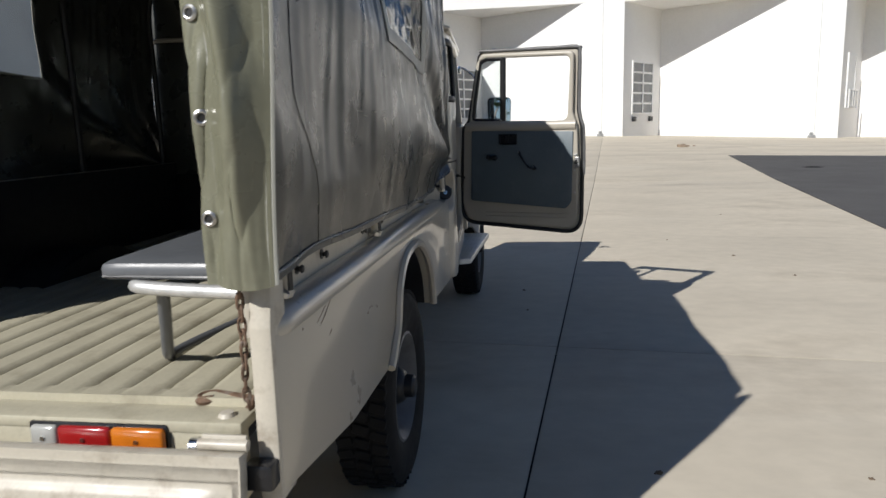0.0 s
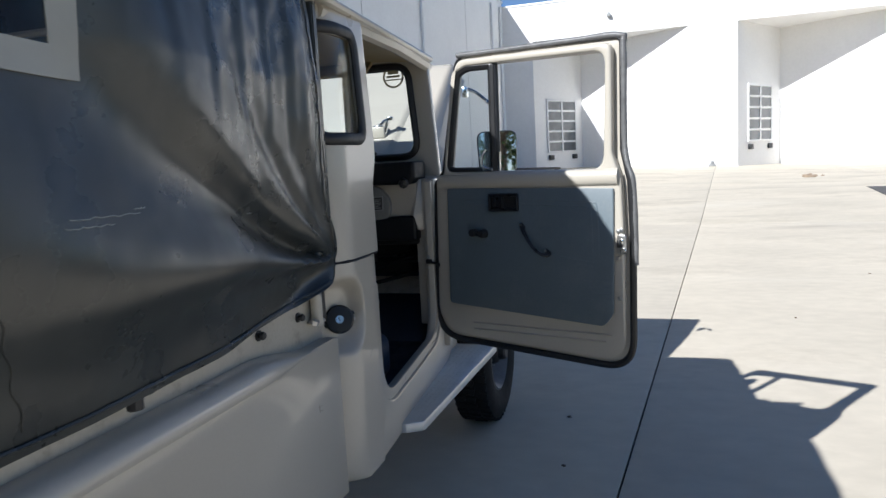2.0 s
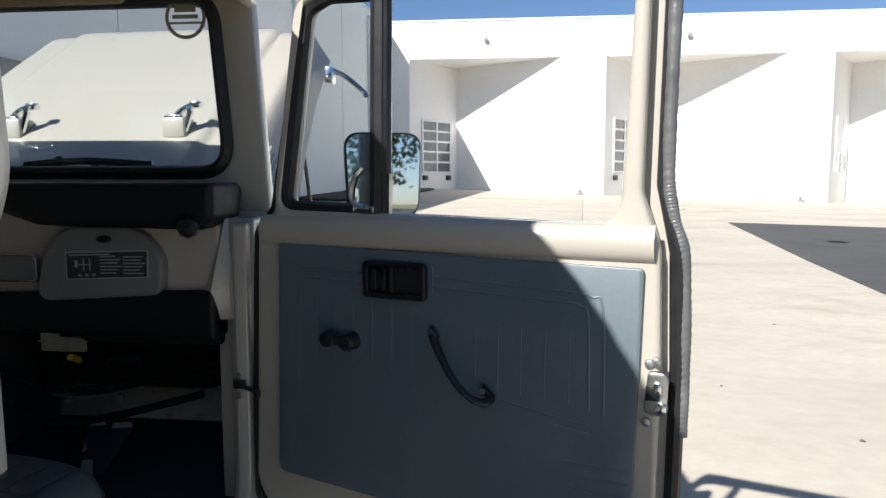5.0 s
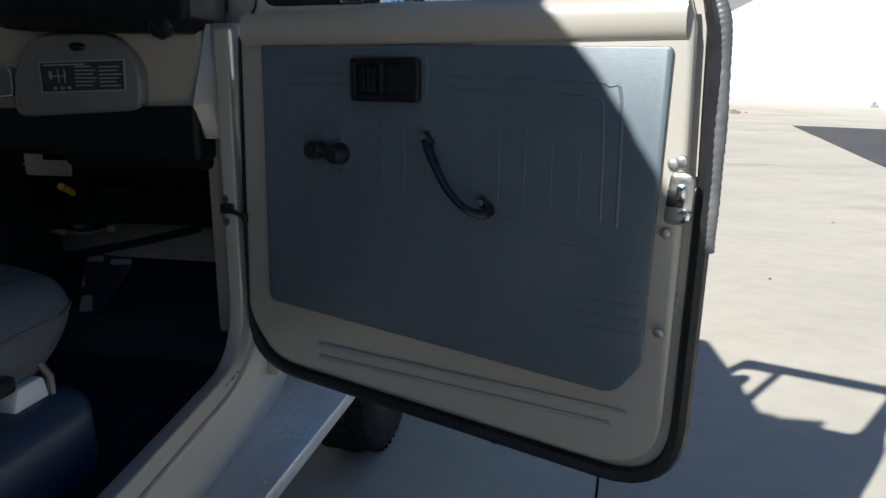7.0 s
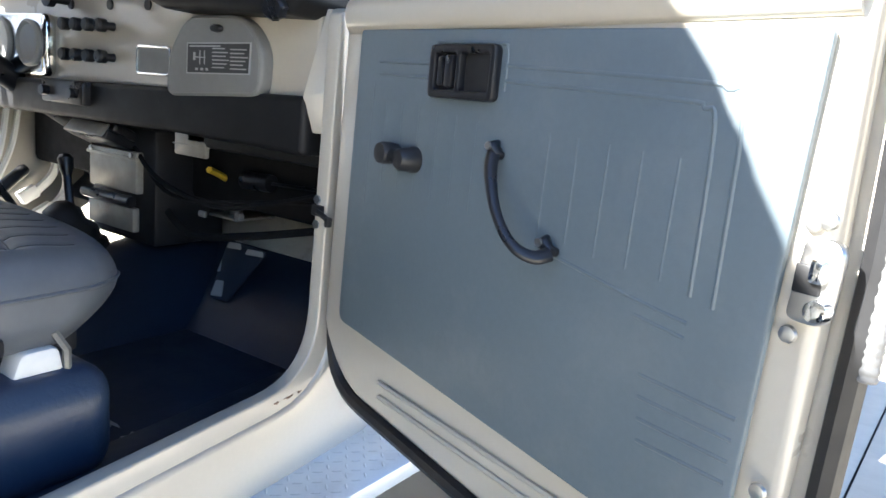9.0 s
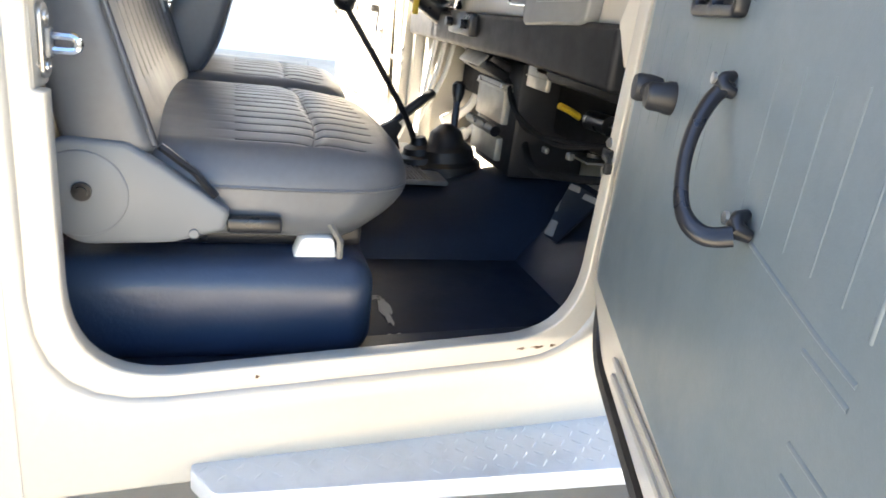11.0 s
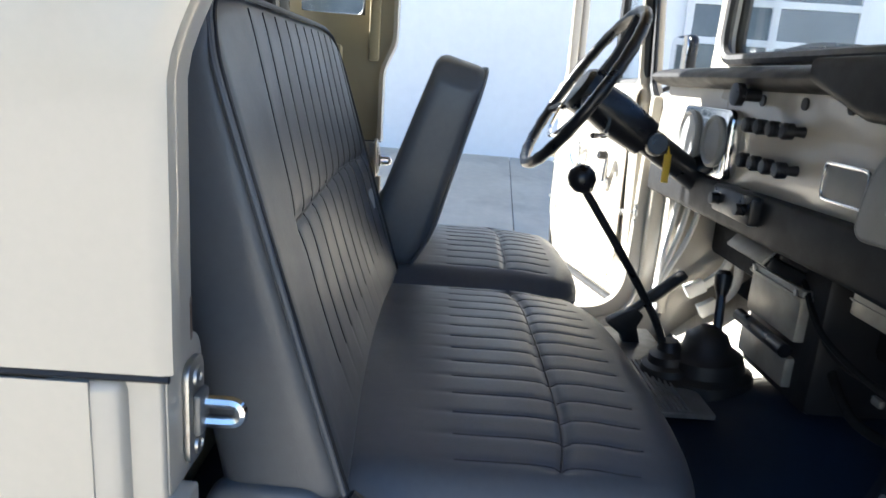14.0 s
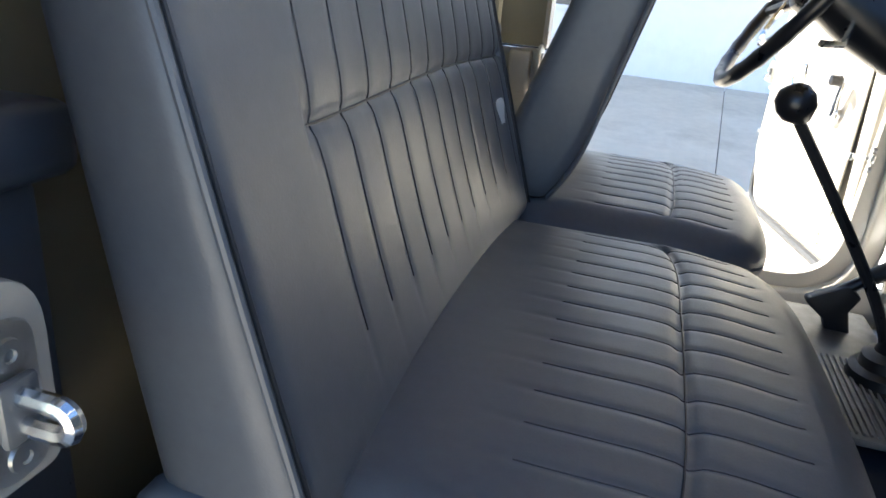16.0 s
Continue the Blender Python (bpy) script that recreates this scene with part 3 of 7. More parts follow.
# ---- trees behind the yard, which the door mirror shows ----
def tree(x, y, h, seed):
    rnd = random.Random(seed)
    root = empty("tree", "tall leafy green tree at the back of the yard", "tree", "trees behind the yard")
    root.location = (x, y, -0.14)
    trunk = merge(tube(smooth_path([(0, 0, 0), (0.15, 0.1, h * 0.3), (-0.1, 0.05, h * 0.62), (0.05, 0, h * 0.9)], 4), [lerp(0.26, 0.05, i / 12) for i in range(13)], 8),
                  *[tube([(0, 0, h * q), (math.cos(a) * 1.5, math.sin(a) * 1.5, h * q + 1.2), (math.cos(a) * 2.6, math.sin(a) * 2.6, h * q + 1.7)], [0.09, 0.05, 0.02], 6)
                    for q, a in [(0.35 + 0.09 * i, i * 2.4 + seed) for i in range(6)]])
    part("trunk", trunk, M_BARK, root)
    verts, faces = [], []
    for c in range(46):
        z = h * (0.22 + 0.78 * rnd.random() ** 0.8)
        rad = 2.9 * (1.05 - abs(z / h - 0.5)) * rnd.random() ** 0.5
        a = rnd.random() * 6.283
        cx, cy = rad * math.cos(a), rad * math.sin(a)
        for k in range(40):
            p = Vector((rnd.gauss(0, 0.55), rnd.gauss(0, 0.55), rnd.gauss(0, 0.42))) + Vector((cx, cy, z))
            ax, ay = Vector((rnd.gauss(0, 1), rnd.gauss(0, 1), rnd.gauss(0, 1))).normalized() * 0.17, Vector((rnd.gauss(0, 1), rnd.gauss(0, 1), rnd.gauss(0, 1))).normalized() * 0.14
            b = len(verts)
            verts += [p - ax, p + ay, p + ax, p - ay]
            faces.append((b, b + 1, b + 2, b + 3))
    me = bpy.data.meshes.new("crown")
    me.from_pydata(verts, [], faces)
    me.materials.append(M_LEAF)
    crown = new("crown", me)
    crown.parent = root
    return root


first = tree(-2, -29, 11, 1)
second = tree(6, -32, 13, 2)
for k, (x, y, s) in enumerate(((12, -47, 1.0), (19, -52, 1.1), (26, -48, 0.9), (33, -51, 1.15), (-9, -50, 1.05), (41, -49, 1.0), (50, -52, 1.1), (2, -57, 1.2), (16, -58, 1.25), (29, -59, 1.2), (60, -50, 1.1))):
    copy_thing((first, second)[k % 2], Matrix.Translation((x, y + 17, -0.14)) @ Matrix.Rotation(k * 1.9, 4, 'Z') @ Matrix.Scale(s, 4))

# ---- the truck: body ----
truck = empty("pickup_truck", "cream four-wheel-drive pickup truck, doors and bonnet open, tailgate down", "truck")
MID = -0.69


def mir(bm, side):
    """The same piece on the other side of the truck."""
    if side:
        for v in bm.verts:
            v.co.x = 2 * MID - v.co.x
        bmesh.ops.reverse_faces(bm, faces=bm.faces)
    return bm


def yz_plate(loops, x0, x1, bevel=0.006, seg=2):
    """A sheet standing along the truck: loops of (y, z), from x0 to x1."""
    return moved(plate(loops, x1 - x0, bevel, seg), Matrix.Translation((x0, 0, 0)) @ YZ)


def xz_plate(loops, y0, y1, bevel=0.006, seg=2):
    """A sheet standing across the truck: loops of (x, z), from y0 to y1."""
    return moved(plate(loops, y1 - y0, bevel, seg), Matrix.Translation((0, y1, 0)) @ XZ)


# Load bed: sides with wheel arches, shoulder, upper rail, floor, corner posts.
BED_R, BED_F = -3.60, -1.125
ARCH = [(-2.67, 0.640), (-2.55, 0.730), (-2.487, 0.865), (-2.36, 0.945), (-2.12, 0.958), (-1.93, 0.885), (-1.80, 0.76), (-1.757, 0.625)]
arch = [tuple(p) for p in smooth_path([(*p, 0) for p in ARCH], 5)]
arch = [(p[0], p[1]) for p in arch]
for side in (0, 1):
    loop = [(BED_R, 0.72), (BED_R, 1.045), (BED_F, 1.035), (BED_F, 0.592)] + list(reversed(arch)) + [(-3.1, 0.648)]
    bs = part("bed_side", mir(yz_plate([loop], 0.085, 0.125, 0.004), side), M_PAINT, truck, "cream steel bed side with a wheel arch")
    # rolled shoulder along the top of the side
    def shoulder(u, v):
        a = lerp(-0.2, 1.25, v) * math.pi / 2
        y = lerp(BED_R + 0.004, BED_F - 0.02, u)
        fade = step(-1.22, -1.5, y)
        start = lerp(0.66, 1.0, step(BED_R + 0.01, BED_R + 0.06, y))
        return (0.088 + 0.050 * math.cos(a) * (0.72 + 0.28 * fade) * start, y, lerp(1.045, 1.035, u) + 0.038 * math.sin(a) * fade)
    part("shoulder", mir(surf(shoulder, 90, 10, thick=0.004), side), M_PAINT, bs)
    lip = [Vector((0.126, y, z)) for y, z in arch]
    part("arch_lip", mir(tube([p + Vector((0.004, 0, 0.010 if 2 < i < 34 else 0)) for i, p in enumerate(lip)], 0.017, 8), side), M_PAINT, bs)
    # inner wheel house
    def house(u, v):
        q = u * (len(arch) - 1)
        i = min(int(q), len(arch) - 2)
        y, z = lerp(arch[i][0], arch[i + 1][0], q - i), lerp(arch[i][1], arch[i + 1][1], q - i)
        return (lerp(0.088, -0.17, v), y, z + 0.004)
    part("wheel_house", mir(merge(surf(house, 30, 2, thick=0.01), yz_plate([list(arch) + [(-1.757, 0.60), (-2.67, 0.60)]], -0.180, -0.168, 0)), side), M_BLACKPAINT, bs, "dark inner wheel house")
    part("upper_rail", mir(yz_plate([[(BED_R + 0.02, 1.03), (BED_R + 0.02, 1.265), (BED_F, 1.265), (BED_F, 1.03)]], 0.052, 0.078, 0.004), side), M_PAINT_WORN, bs, "inset upper rail, paint chipped")
    # near-black sheet added over the bed side: canopy shade put into colour
    part("shade_panel", mir(box(0.046, 0.0515, BED_R + 0.075, BED_F - 0.01, 0.866, 1.262, 0.002), side), M_BLACKPAINT, bs, "added near-black sheet inside the bed side, standing in for shade")
    for y in (-3.336, -3.155, -2.757, -2.543, -2.023, -1.808, -1.436, -1.251):
        stud = lathe([(0.0, 0.030), (0.013, 0.028), (0.017, 0.020), (0.010, 0.016), (0.010, 0.006), (0.021, 0.004), (0.021, 0.0)], 14, aim((0.078, y, 1.118), (1, 0, 0)) @ Matrix.Scale(0.62, 4))
        part("stud", mir(stud, side), M_RUBBER, bs, "black canopy stud")
    for y in (-3.46, -2.66, -1.185):
        sock = merge(lathe([(0.011, 0.0), (0.0155, 0.0), (0.0155, 0.085), (0.011, 0.085), (0.011, 0.0)], 16, Matrix.Translation((0.098, y, 1.084))),
                     box(0.078, 0.112, y - 0.022, y + 0.022, 1.088, 1.096, 0.003))
        part("bow_socket", mir(sock, side), M_PAINT_WORN, bs)
        part("bolt", mir(lathe([(0, 0.014), (0.012, 0.012), (0.012, 0), (0, 0)], 6, aim((0.104, y - 0.030, 1.092), (0.4, 0, 1))), side), M_STEEL, bs)
    # scratches in the paint
    for (y0, z0), (y1, z1) in (((-3.349, 0.998), (-3.29, 1.02)), ((-3.30, 0.995), (-3.233, 1.036)), ((-3.33, 0.985), (-3.26, 1.018)), ((-3.271, 0.942), (-3.25, 0.953)), ((-2.908, 0.893), (-2.907, 0.901)), ((-2.885, 0.903), (-2.884, 0.910)), ((-2.86, 0.898), (-2.858, 0.906)), ((-2.80, 0.884), (-2.798, 0.892)), ((-3.448, 1.008), (-3.446, 1.013))):
        part("scratch", mir(tube([(0.1252, y0, z0), (0.1252, (y0 + y1) / 2 + 0.002, (z0 + z1) / 2), (0.1252, y1, z1)], 0.0009, 5), side), M_RUST, bs, "rusty paint scratch")
    # rear corner post
    post = yz_plate([fillet([(BED_R - 0.012, 0.70), (BED_R - 0.012, 1.06), (BED_R + 0.01, 1.165), (BED_R + 0.07, 1.165), (BED_R + 0.07, 0.70)], [0.004, 0.03, 0.02, 0.01, 0.004])], 0.078, 0.1245, 0.008)
    part("corner_post", mir(post, side), M_PAINT_WORN, truck)
    part("bumper_cap", mir(box(0.062, 0.122, BED_R - 0.05, BED_R - 0.006, 0.745, 0.80, 0.008), side), M_BLACK, truck, "black rubber tailgate stop")


def floor_point(u, v):
    x = lerp(0.045, 2 * MID - 0.045, u)
    k = (x - MID) / 0.092
    w = abs((k % 1.0) - 0.5) * 2
    rib = step(0.22, 0.40, w)
    y = lerp(BED_R + 0.075, BED_F + 0.01, v)
    end = step(BED_R + 0.10, BED_R + 0.17, y)
    return (x, y, 0.862 - 0.016 * (1 - rib) * end)


def over_wheel(u, v):
    p = floor_point(u, v)
    return -2.56 < p[1] < -1.85 and abs(p[0] - MID) > 0.52


part("bed_floor", surf(floor_point, 300, 60, thick=0.02, skip=over_wheel), M_BED, truck, "worn ribbed bed floor", 50)
part("rear_sill", merge(box(2 * MID - 0.045, 0.045, BED_R - 0.004, BED_R + 0.09, 0.838, 0.864, 0.006), box(2 * MID - 0.045, 0.045, BED_R, BED_R + 0.03, 0.70, 0.842, 0.004)), M_BED, truck)
# The headboard's near-black colour carries the shade under the canopy.
part("headboard", box(2 * MID - 0.05, 0.05, BED_F - 0.03, BED_F, 0.83, 1.20, 0.006), M_BLACKPAINT, truck, "headboard at the front of the bed, near-black for the canopy shade")
part("chassis", merge(box(MID - 0.45, MID - 0.35, -3.5, 1.7, 0.52, 0.66, 0.01), box(MID + 0.35, MID + 0.45, -3.5, 1.7, 0.52, 0.66, 0.01), box(MID - 0.4, MID + 0.4, -3.45, -3.35, 0.5, 0.64, 0.01),
     box(MID - 0.42, MID + 0.42, -1.2, -1.0, 0.5, 0.62, 0.01), box(MID - 0.5, MID + 0.1, -1.5, -1.15, 0.42, 0.66, 0.03), box(MID - 0.3, MID + 0.3, 0.15, 0.9, 0.40, 0.72, 0.05)), M_BLACKPAINT, truck, "dark ladder chassis")
for y in (-2.19, 1.02):
    part("axle", merge(tube([(2 * MID - 0.0, y, 0.39), (0.0, y, 0.39)], 0.05, 12), lathe([(0, -0.15), (0.1, -0.12), (0.15, 0), (0.1, 0.12), (0, 0.15)], 16, aim((MID + 0.12, y, 0.39), (0, 1, 0)))), M_BLACKPAINT, truck)
    for xx in (MID - 0.42, MID + 0.42):
        part("leaf_spring", tube(smooth_path([(xx, y - 0.55, 0.56), (xx, y, 0.47), (xx, y + 0.55, 0.56)], 8), 0.035, 8, flat=0.8), M_BLACKPAINT, truck)

# Tailgate, hanging down.
tg_m = Matrix.Translation((0, BED_R - 0.048, 0.830)) @ Matrix.Rotation(radians(-7), 4, 'X')


def tg_face(u, v):
    x, z = lerp(2 * MID - 0.075, 0.075, u), lerp(-0.46, 0.0, v)
    inside = min(x - (2 * MID - 0.075), 0.075 - x)
    rib = 0.0
    for c in (-0.105, -0.235, -0.365):
        d = abs(z - c)
        rib = max(rib, step(0.045, 0.022, d) * step(0.03, 0.07, inside))
    return (x, -0.034 - 0.013 * rib - 0.004 * step(0.02, 0.0, -z), z)


gate = part("tailgate", moved(merge(surf(tg_face, 90, 60, thick=0.004), box(2 * MID - 0.075, 0.075, -0.034, 0.0, -0.46, 0.0, 0.004)), tg_m), M_PAINT_WORN, truck, "cream tailgate hanging open, paint chipped along its edge")
for x in (0.03, 2 * MID - 0.03, MID):
    part("hinge", moved(merge(tube([(x - 0.05, -0.006, 0.012), (x + 0.05, -0.006, 0.012)], 0.011, 10), box(x - 0.045, x + 0.045, -0.004, 0.004, -0.01, 0.03, 0.002)), tg_m), M_PAINT_WORN, gate)
# lamps in the rear sill
for side in (0, 1):
    lamp = part("tail_lamp", mir(box(-0.416, -0.108, BED_R - 0.010, BED_R + 0.005, 0.795, 0.856, 0.012), side), M_BLACK, truck, "tail lamp with clear, red and amber lenses")
    for x0, x1, m in ((-0.405, -0.345, M_LAMP_W), (-0.344, -0.228, M_LAMP_R), (-0.227, -0.112, M_LAMP_A)):
        part("lens", mir(box(x0, x1, BED_R - 0.024, BED_R - 0.006, 0.798, 0.852, 0.009, 3), side), m, lamp)
    for x in (-0.375, -0.286, -0.17):
        part("screw", mir(lathe([(0, 0.004), (0.005, 0.003), (0.005, 0)], 8, aim((x, BED_R - 0.024, 0.826), (0, -1, 0))), side), M_CHROME, lamp)
    part("plate_lamp", mir(merge(tube([(-0.052, BED_R - 0.022, 0.822), (0.030, BED_R - 0.022, 0.822)], 0.018, 14), box(-0.05, 0.03, BED_R - 0.02, BED_R, 0.81, 0.834, 0.004)), side), M_CHROME, truck, "chrome number plate lamp")
    part("drain_hole", mir(lathe([(0, 0.002), (0.022, 0.002), (0.022, 0)], 16, aim((-0.52, BED_R - 0.002, 0.80), (0, -1, 0))), side), M_RUBBER, truck)

# Chain and hook at the corner post.
hook = part("chain", merge(tube(smooth_path([(0.045, BED_R + 0.075, 0.880), (-0.02, BED_R + 0.10, 0.876), (-0.065, BED_R + 0.115, 0.874), (-0.088, BED_R + 0.10, 0.873), (-0.082, BED_R + 0.08, 0.873), (-0.055, BED_R + 0.085, 0.874)], 5), 0.0105, 8)), M_RUST, truck, "rusty tailgate chain with a hook")
z = 1.150
path = smooth_path([(0.066, BED_R - 0.010, 1.160), (0.068, BED_R - 0.012, 1.03), (0.064, BED_R - 0.008, 0.94), (0.060, BED_R + 0.01, 0.895), (0.045, BED_R + 0.07, 0.880)], 8)
total = [0.0]
for a, b in zip(path, path[1:]):
    total.append(total[-1] + (b - a).length)
k = 0
s = 0.0
while s < total[-1] - 0.005:
    i = max(j for j in range(len(total)) if total[j] <= s)
    i = min(i, len(path) - 2)
    p = path[i].lerp(path[i + 1], (s - total[i]) / (total[i + 1] - total[i]))
    t = (path[i + 1] - path[i]).normalized()
    ring = [Vector((0.0065 * math.cos(q), 0.0, 0.0120 * math.sin(q))) + Vector((0, 0, 0.0045 * math.copysign(1, math.sin(q)))) for q in [2 * math.pi * (j + 0.5) / 14 for j in range(14)]]
    link_bm = tube(ring, 0.0032, 6, closed=True)
    moved(link_bm, Matrix.Translation(p) @ t.to_track_quat('Z', 'Y').to_matrix().to_4x4() @ Matrix.Rotation(radians(90 * (k % 2) + 18 * math.sin(k * 2.1)), 4, 'Z'))
    part("link", link_bm, M_RUST, hook)
    s += 0.0235
    k += 1
part("bolt", lathe([(0, 0.010), (0.014, 0.008), (0.018, 0.0), (0, 0)], 14, Matrix.Translation((0.0, BED_R + 0.03, 0.864))), M_PAINT_WORN, truck)

# ---- wheels ----
def wheel(x, y, out):
    """Tyre and steel rim; out is +1 on the side whose face looks to +x."""
    m = aim((x, y, 0.39), (out, 0, 0))
    R = 0.392
    prof = [(0.215, -0.085), (0.245, -0.100), (0.31, -0.112), (0.355, -0.106), (0.380, -0.088), (0.386, -0.05), (R - 0.004, 0.0), (0.386, 0.05), (0.380, 0.088), (0.355, 0.106), (0.31, 0.112), (0.245, 0.100), (0.215, 0.085), (0.205, 0.0), (0.215, -0.085)]
    tyre_bm = lathe(prof, 56)
    tread_bm = bmesh.new()
    for j in range(46):
        a = 2 * math.pi * j / 46
        for off, h0, h1 in ((0.0, -0.096, -0.034), (0.5, 0.034, 0.096), (0.25, -0.028, 0.028)):
            q = a + off * 2 * math.pi / 46
            blk = box(R - 0.016, R + 0.008 - (0.008 if abs(h0) > 0.09 or h1 > 0.09 else 0), -0.018, 0.018, h0, h1, 0.003, 1)
            moved(blk, Matrix.Rotation(q, 4, 'Z') @ Matrix.Rotation(0.25 * (1 if h0 < -0.03 else -1), 4, 'X'))
            me = bpy.data.meshes.new("t")
            blk.to_mesh(me)
            blk.free()
            tread_bm.from_mesh(me)
            bpy.data.meshes.remove(me)
    rim_bm = lathe([(0.222, 0.090), (0.212, 0.094), (0.203, 0.080), (0.185, 0.060), (0.175, 0.020), (0.165, 0.006), (0.12, 0.022), (0.085, 0.030), (0.080, 0.024), (0.0, 0.024)], 40)
    w = part("wheel", moved(tyre_bm, m), M_TYRE, truck, "black off-road tyre on a grey steel rim")
    tagged(part("tread", moved(tread_bm, m), M_TYRE, w), "black rubber tread blocks", kind="stuff")
    rim = part("rim", moved(rim_bm, m), M_RIM, w, "dark grey steel rim")
    part("hub", moved(lathe([(0.075, 0.02), (0.075, 0.06), (0.06, 0.085), (0.048, 0.09), (0.046, 0.12), (0.035, 0.13), (0.0, 0.13)], 24), m), M_BLACKPAINT, w)
    for j in range(6):
        a = 2 * math.pi * j / 6
        part("wheel_nut", moved(lathe([(0.0, 0.022), (0.009, 0.02), (0.011, 0.0)], 6, Matrix.Translation((0.105 * math.cos(a), 0.105 * math.sin(a), 0.022))), m), M_STEEL, w)
    return w


for y in (-2.19, 1.02):
    wheel(-0.012, y, 1)
    wheel(2 * MID + 0.012, y, -1)

# ---- cab ----
CAB_R, ROOF = -1.12, 1.925
BELT = 1.230


def xo(z):
    """Half-width line of the cab side at height z."""
    return table(z, [(0.6, 0.130), (0.9, 0.138), (1.25, 0.140), (1.55, 0.136), (1.93, 0.118)])


def jamb(z):
    """Rear edge of the door opening at height z."""
    return -0.842 + 0.034 * step(1.42, 1.53, z)


def taper(bm):
    """The cab narrows a little towards the bulkhead."""
    for v in bm.verts:
        v.co.x -= 0.080 * max(0.0, v.co.y + 0.85)
    return bm


lower = [(-0.93, 0.584), (-0.92, 0.584), (0.0, 0.586), (0.30, 0.70), (0.40, 0.95), (0.40, 1.40), (0.02, 1.43), (-0.05, 1.43), (-0.05, 0.752), (-0.872, 0.727), (-0.872, BELT - 0.002), (-0.93, BELT - 0.002)]
lower_r = [0.0, 0.0, 0.05, 0.05, 0.05, 0.02, 0.01, 0.0, 0.15, 0.15, 0.0, 0.0]
for side in (0, 1):
    bm = taper(yz_plate([fillet(lower, lower_r)], 0.080, 0.138, 0.010, 3))
    part("cab_side", mir(bm, side), M_PAINT, truck, "cream lower cab side round the door opening")
    # rounded rear corner of the lower cab, with the filler pocket pressed into it
    def low_corner(u, v, pressed=not side):
        z = lerp(0.584, BELT - 0.004, 0.12 * v + 0.88 * v * v)
        k = min(1.0, max(0.0, (0.638 - z) / 0.054))
        inset = 0.070 * (1 - math.sqrt(1 - k * k))
        if u < 0.15:
            p, n = Vector((lerp(MID + 0.60, 0.0195, u / 0.15), CAB_R, z)), Vector((0, -1, 0))
        elif u < 0.60:
            a = (u - 0.15) / 0.45 * math.pi / 2
            n = Vector((math.sin(a), -math.cos(a), 0))
            p = Vector((0.0195, CAB_R + 0.12, z)) + n * 0.12
        else:
            p, n = Vector((0.1395, lerp(CAB_R + 0.12, -0.895, (u - 0.60) / 0.40), z)), Vector((1, 0, 0))
        if u < 0.60:
            p.y += inset * -n.y
        if pressed:
            dy, dz = p.y + 1.056, z - 1.083
            m = 1 - (dy / 0.090) ** 2 - abs(dz / (0.103 if dz > 0 else 0.120)) ** 2.4
            p += Vector((-0.88, 0.30, 0)) * 0.060 * step(0.0, 0.62 if dz > -0.02 else 0.8, m)
        return p
    part("lower_corner", mir(surf(low_corner, 130, 120, thick=0.003), side), M_PAINT, truck, "rounded lower cab corner with a pressed filler pocket" if not side else "rounded lower cab corner", 60)
    part("seam", mir(tube([low_corner(0.02 + 0.98 * i / 60, 1.0, False) + Vector((-0.003, 0, 0.004)) for i in range(61)] + [Vector((0.1365, -0.842, BELT))], 0.0026, 6), side), M_RUBBER, truck)
    # recessed flange of the opening
    outer = [(-0.905, 0.66), (0.03, 0.66), (0.03, 1.42), (-0.075, 1.42), (-0.088, 0.786), (-0.833, 0.760), (-0.836, 1.132), (-0.849, 1.134), (-0.849, BELT), (-0.905, BELT)]
    part("sill_flange", mir(taper(yz_plate([fillet(outer, [0.01, 0.01, 0.01, 0.01, 0.13, 0.13, 0.003, 0.003, 0.0, 0.0], 10)], 0.101, 0.130, 0.004, 3)), side), M_PAINT, truck, "recessed door sill flange")
    for y, z, w in ((-0.186, 0.766, 0.009), (-0.155, 0.767, 0.013), (-0.128, 0.768, 0.006), (-0.60, 0.752, 0.004)):
        chip = plate([[(y + w * (0.8 + 0.3 * math.sin(5 * a + y * 90)) * math.cos(a), z + 0.0022 * (1 + 0.5 * math.sin(3 * a + y * 40)) * math.sin(a)) for a in [2 * math.pi * i / 14 for i in range(14)]]], 0.0006)
        part("paint_chip", mir(taper(moved(chip, Matrix.Translation((0.1302, 0, 0)) @ YZ)), side), M_RUST, truck, "rusty chip in the sill paint")

    # upper corner with the quarter window
    R = 0.12
    def corner(u, v):
        z = lerp(BELT + 0.004, ROOF + 0.01, v)
        X = xo(z)
        if u < 0.22:
            return (lerp(MID + 0.60, X - R, u / 0.22), CAB_R, z)
        if u < 0.55:
            a = (u - 0.22) / 0.33 * math.pi / 2
            return (X - R + R * math.sin(a), CAB_R + R - R * math.cos(a), z)
        if u < 0.90:
            return (X, lerp(CAB_R + R, jamb(z), (u - 0.55) / 0.35), z)
        q = (u - 0.90) / 0.10
        return (X - 0.044 * q, jamb(z) + 0.006 * math.sin(math.pi * min(0.5, q * 3)) - 0.005 * q, z)
    win = lambda u, v: 0.37 < u < 0.735 and 0.49 < v < 0.895
    up = part("cab_corner", mir(surf(corner, 64, 44, thick=0.012, skip=win), side), M_PAINT, truck, "cream upper cab corner with a quarter window")
    ring = fillet([(0.355, 0.478), (0.745, 0.478), (0.745, 0.905), (0.355, 0.905)], 0.075, 6)
    pts = []
    for i, (a, b) in enumerate(ring):
        a2, b2 = ring[(i + 1) % len(ring)]
        for q in range(4):
            pts.append((lerp(a, a2, q / 4), lerp(b, b2, q / 4)))
    def nrm(u, v):
        p, a, b = Vector(corner(u, v)), Vector(corner(u + 0.004, v)), Vector(corner(u, v + 0.004))
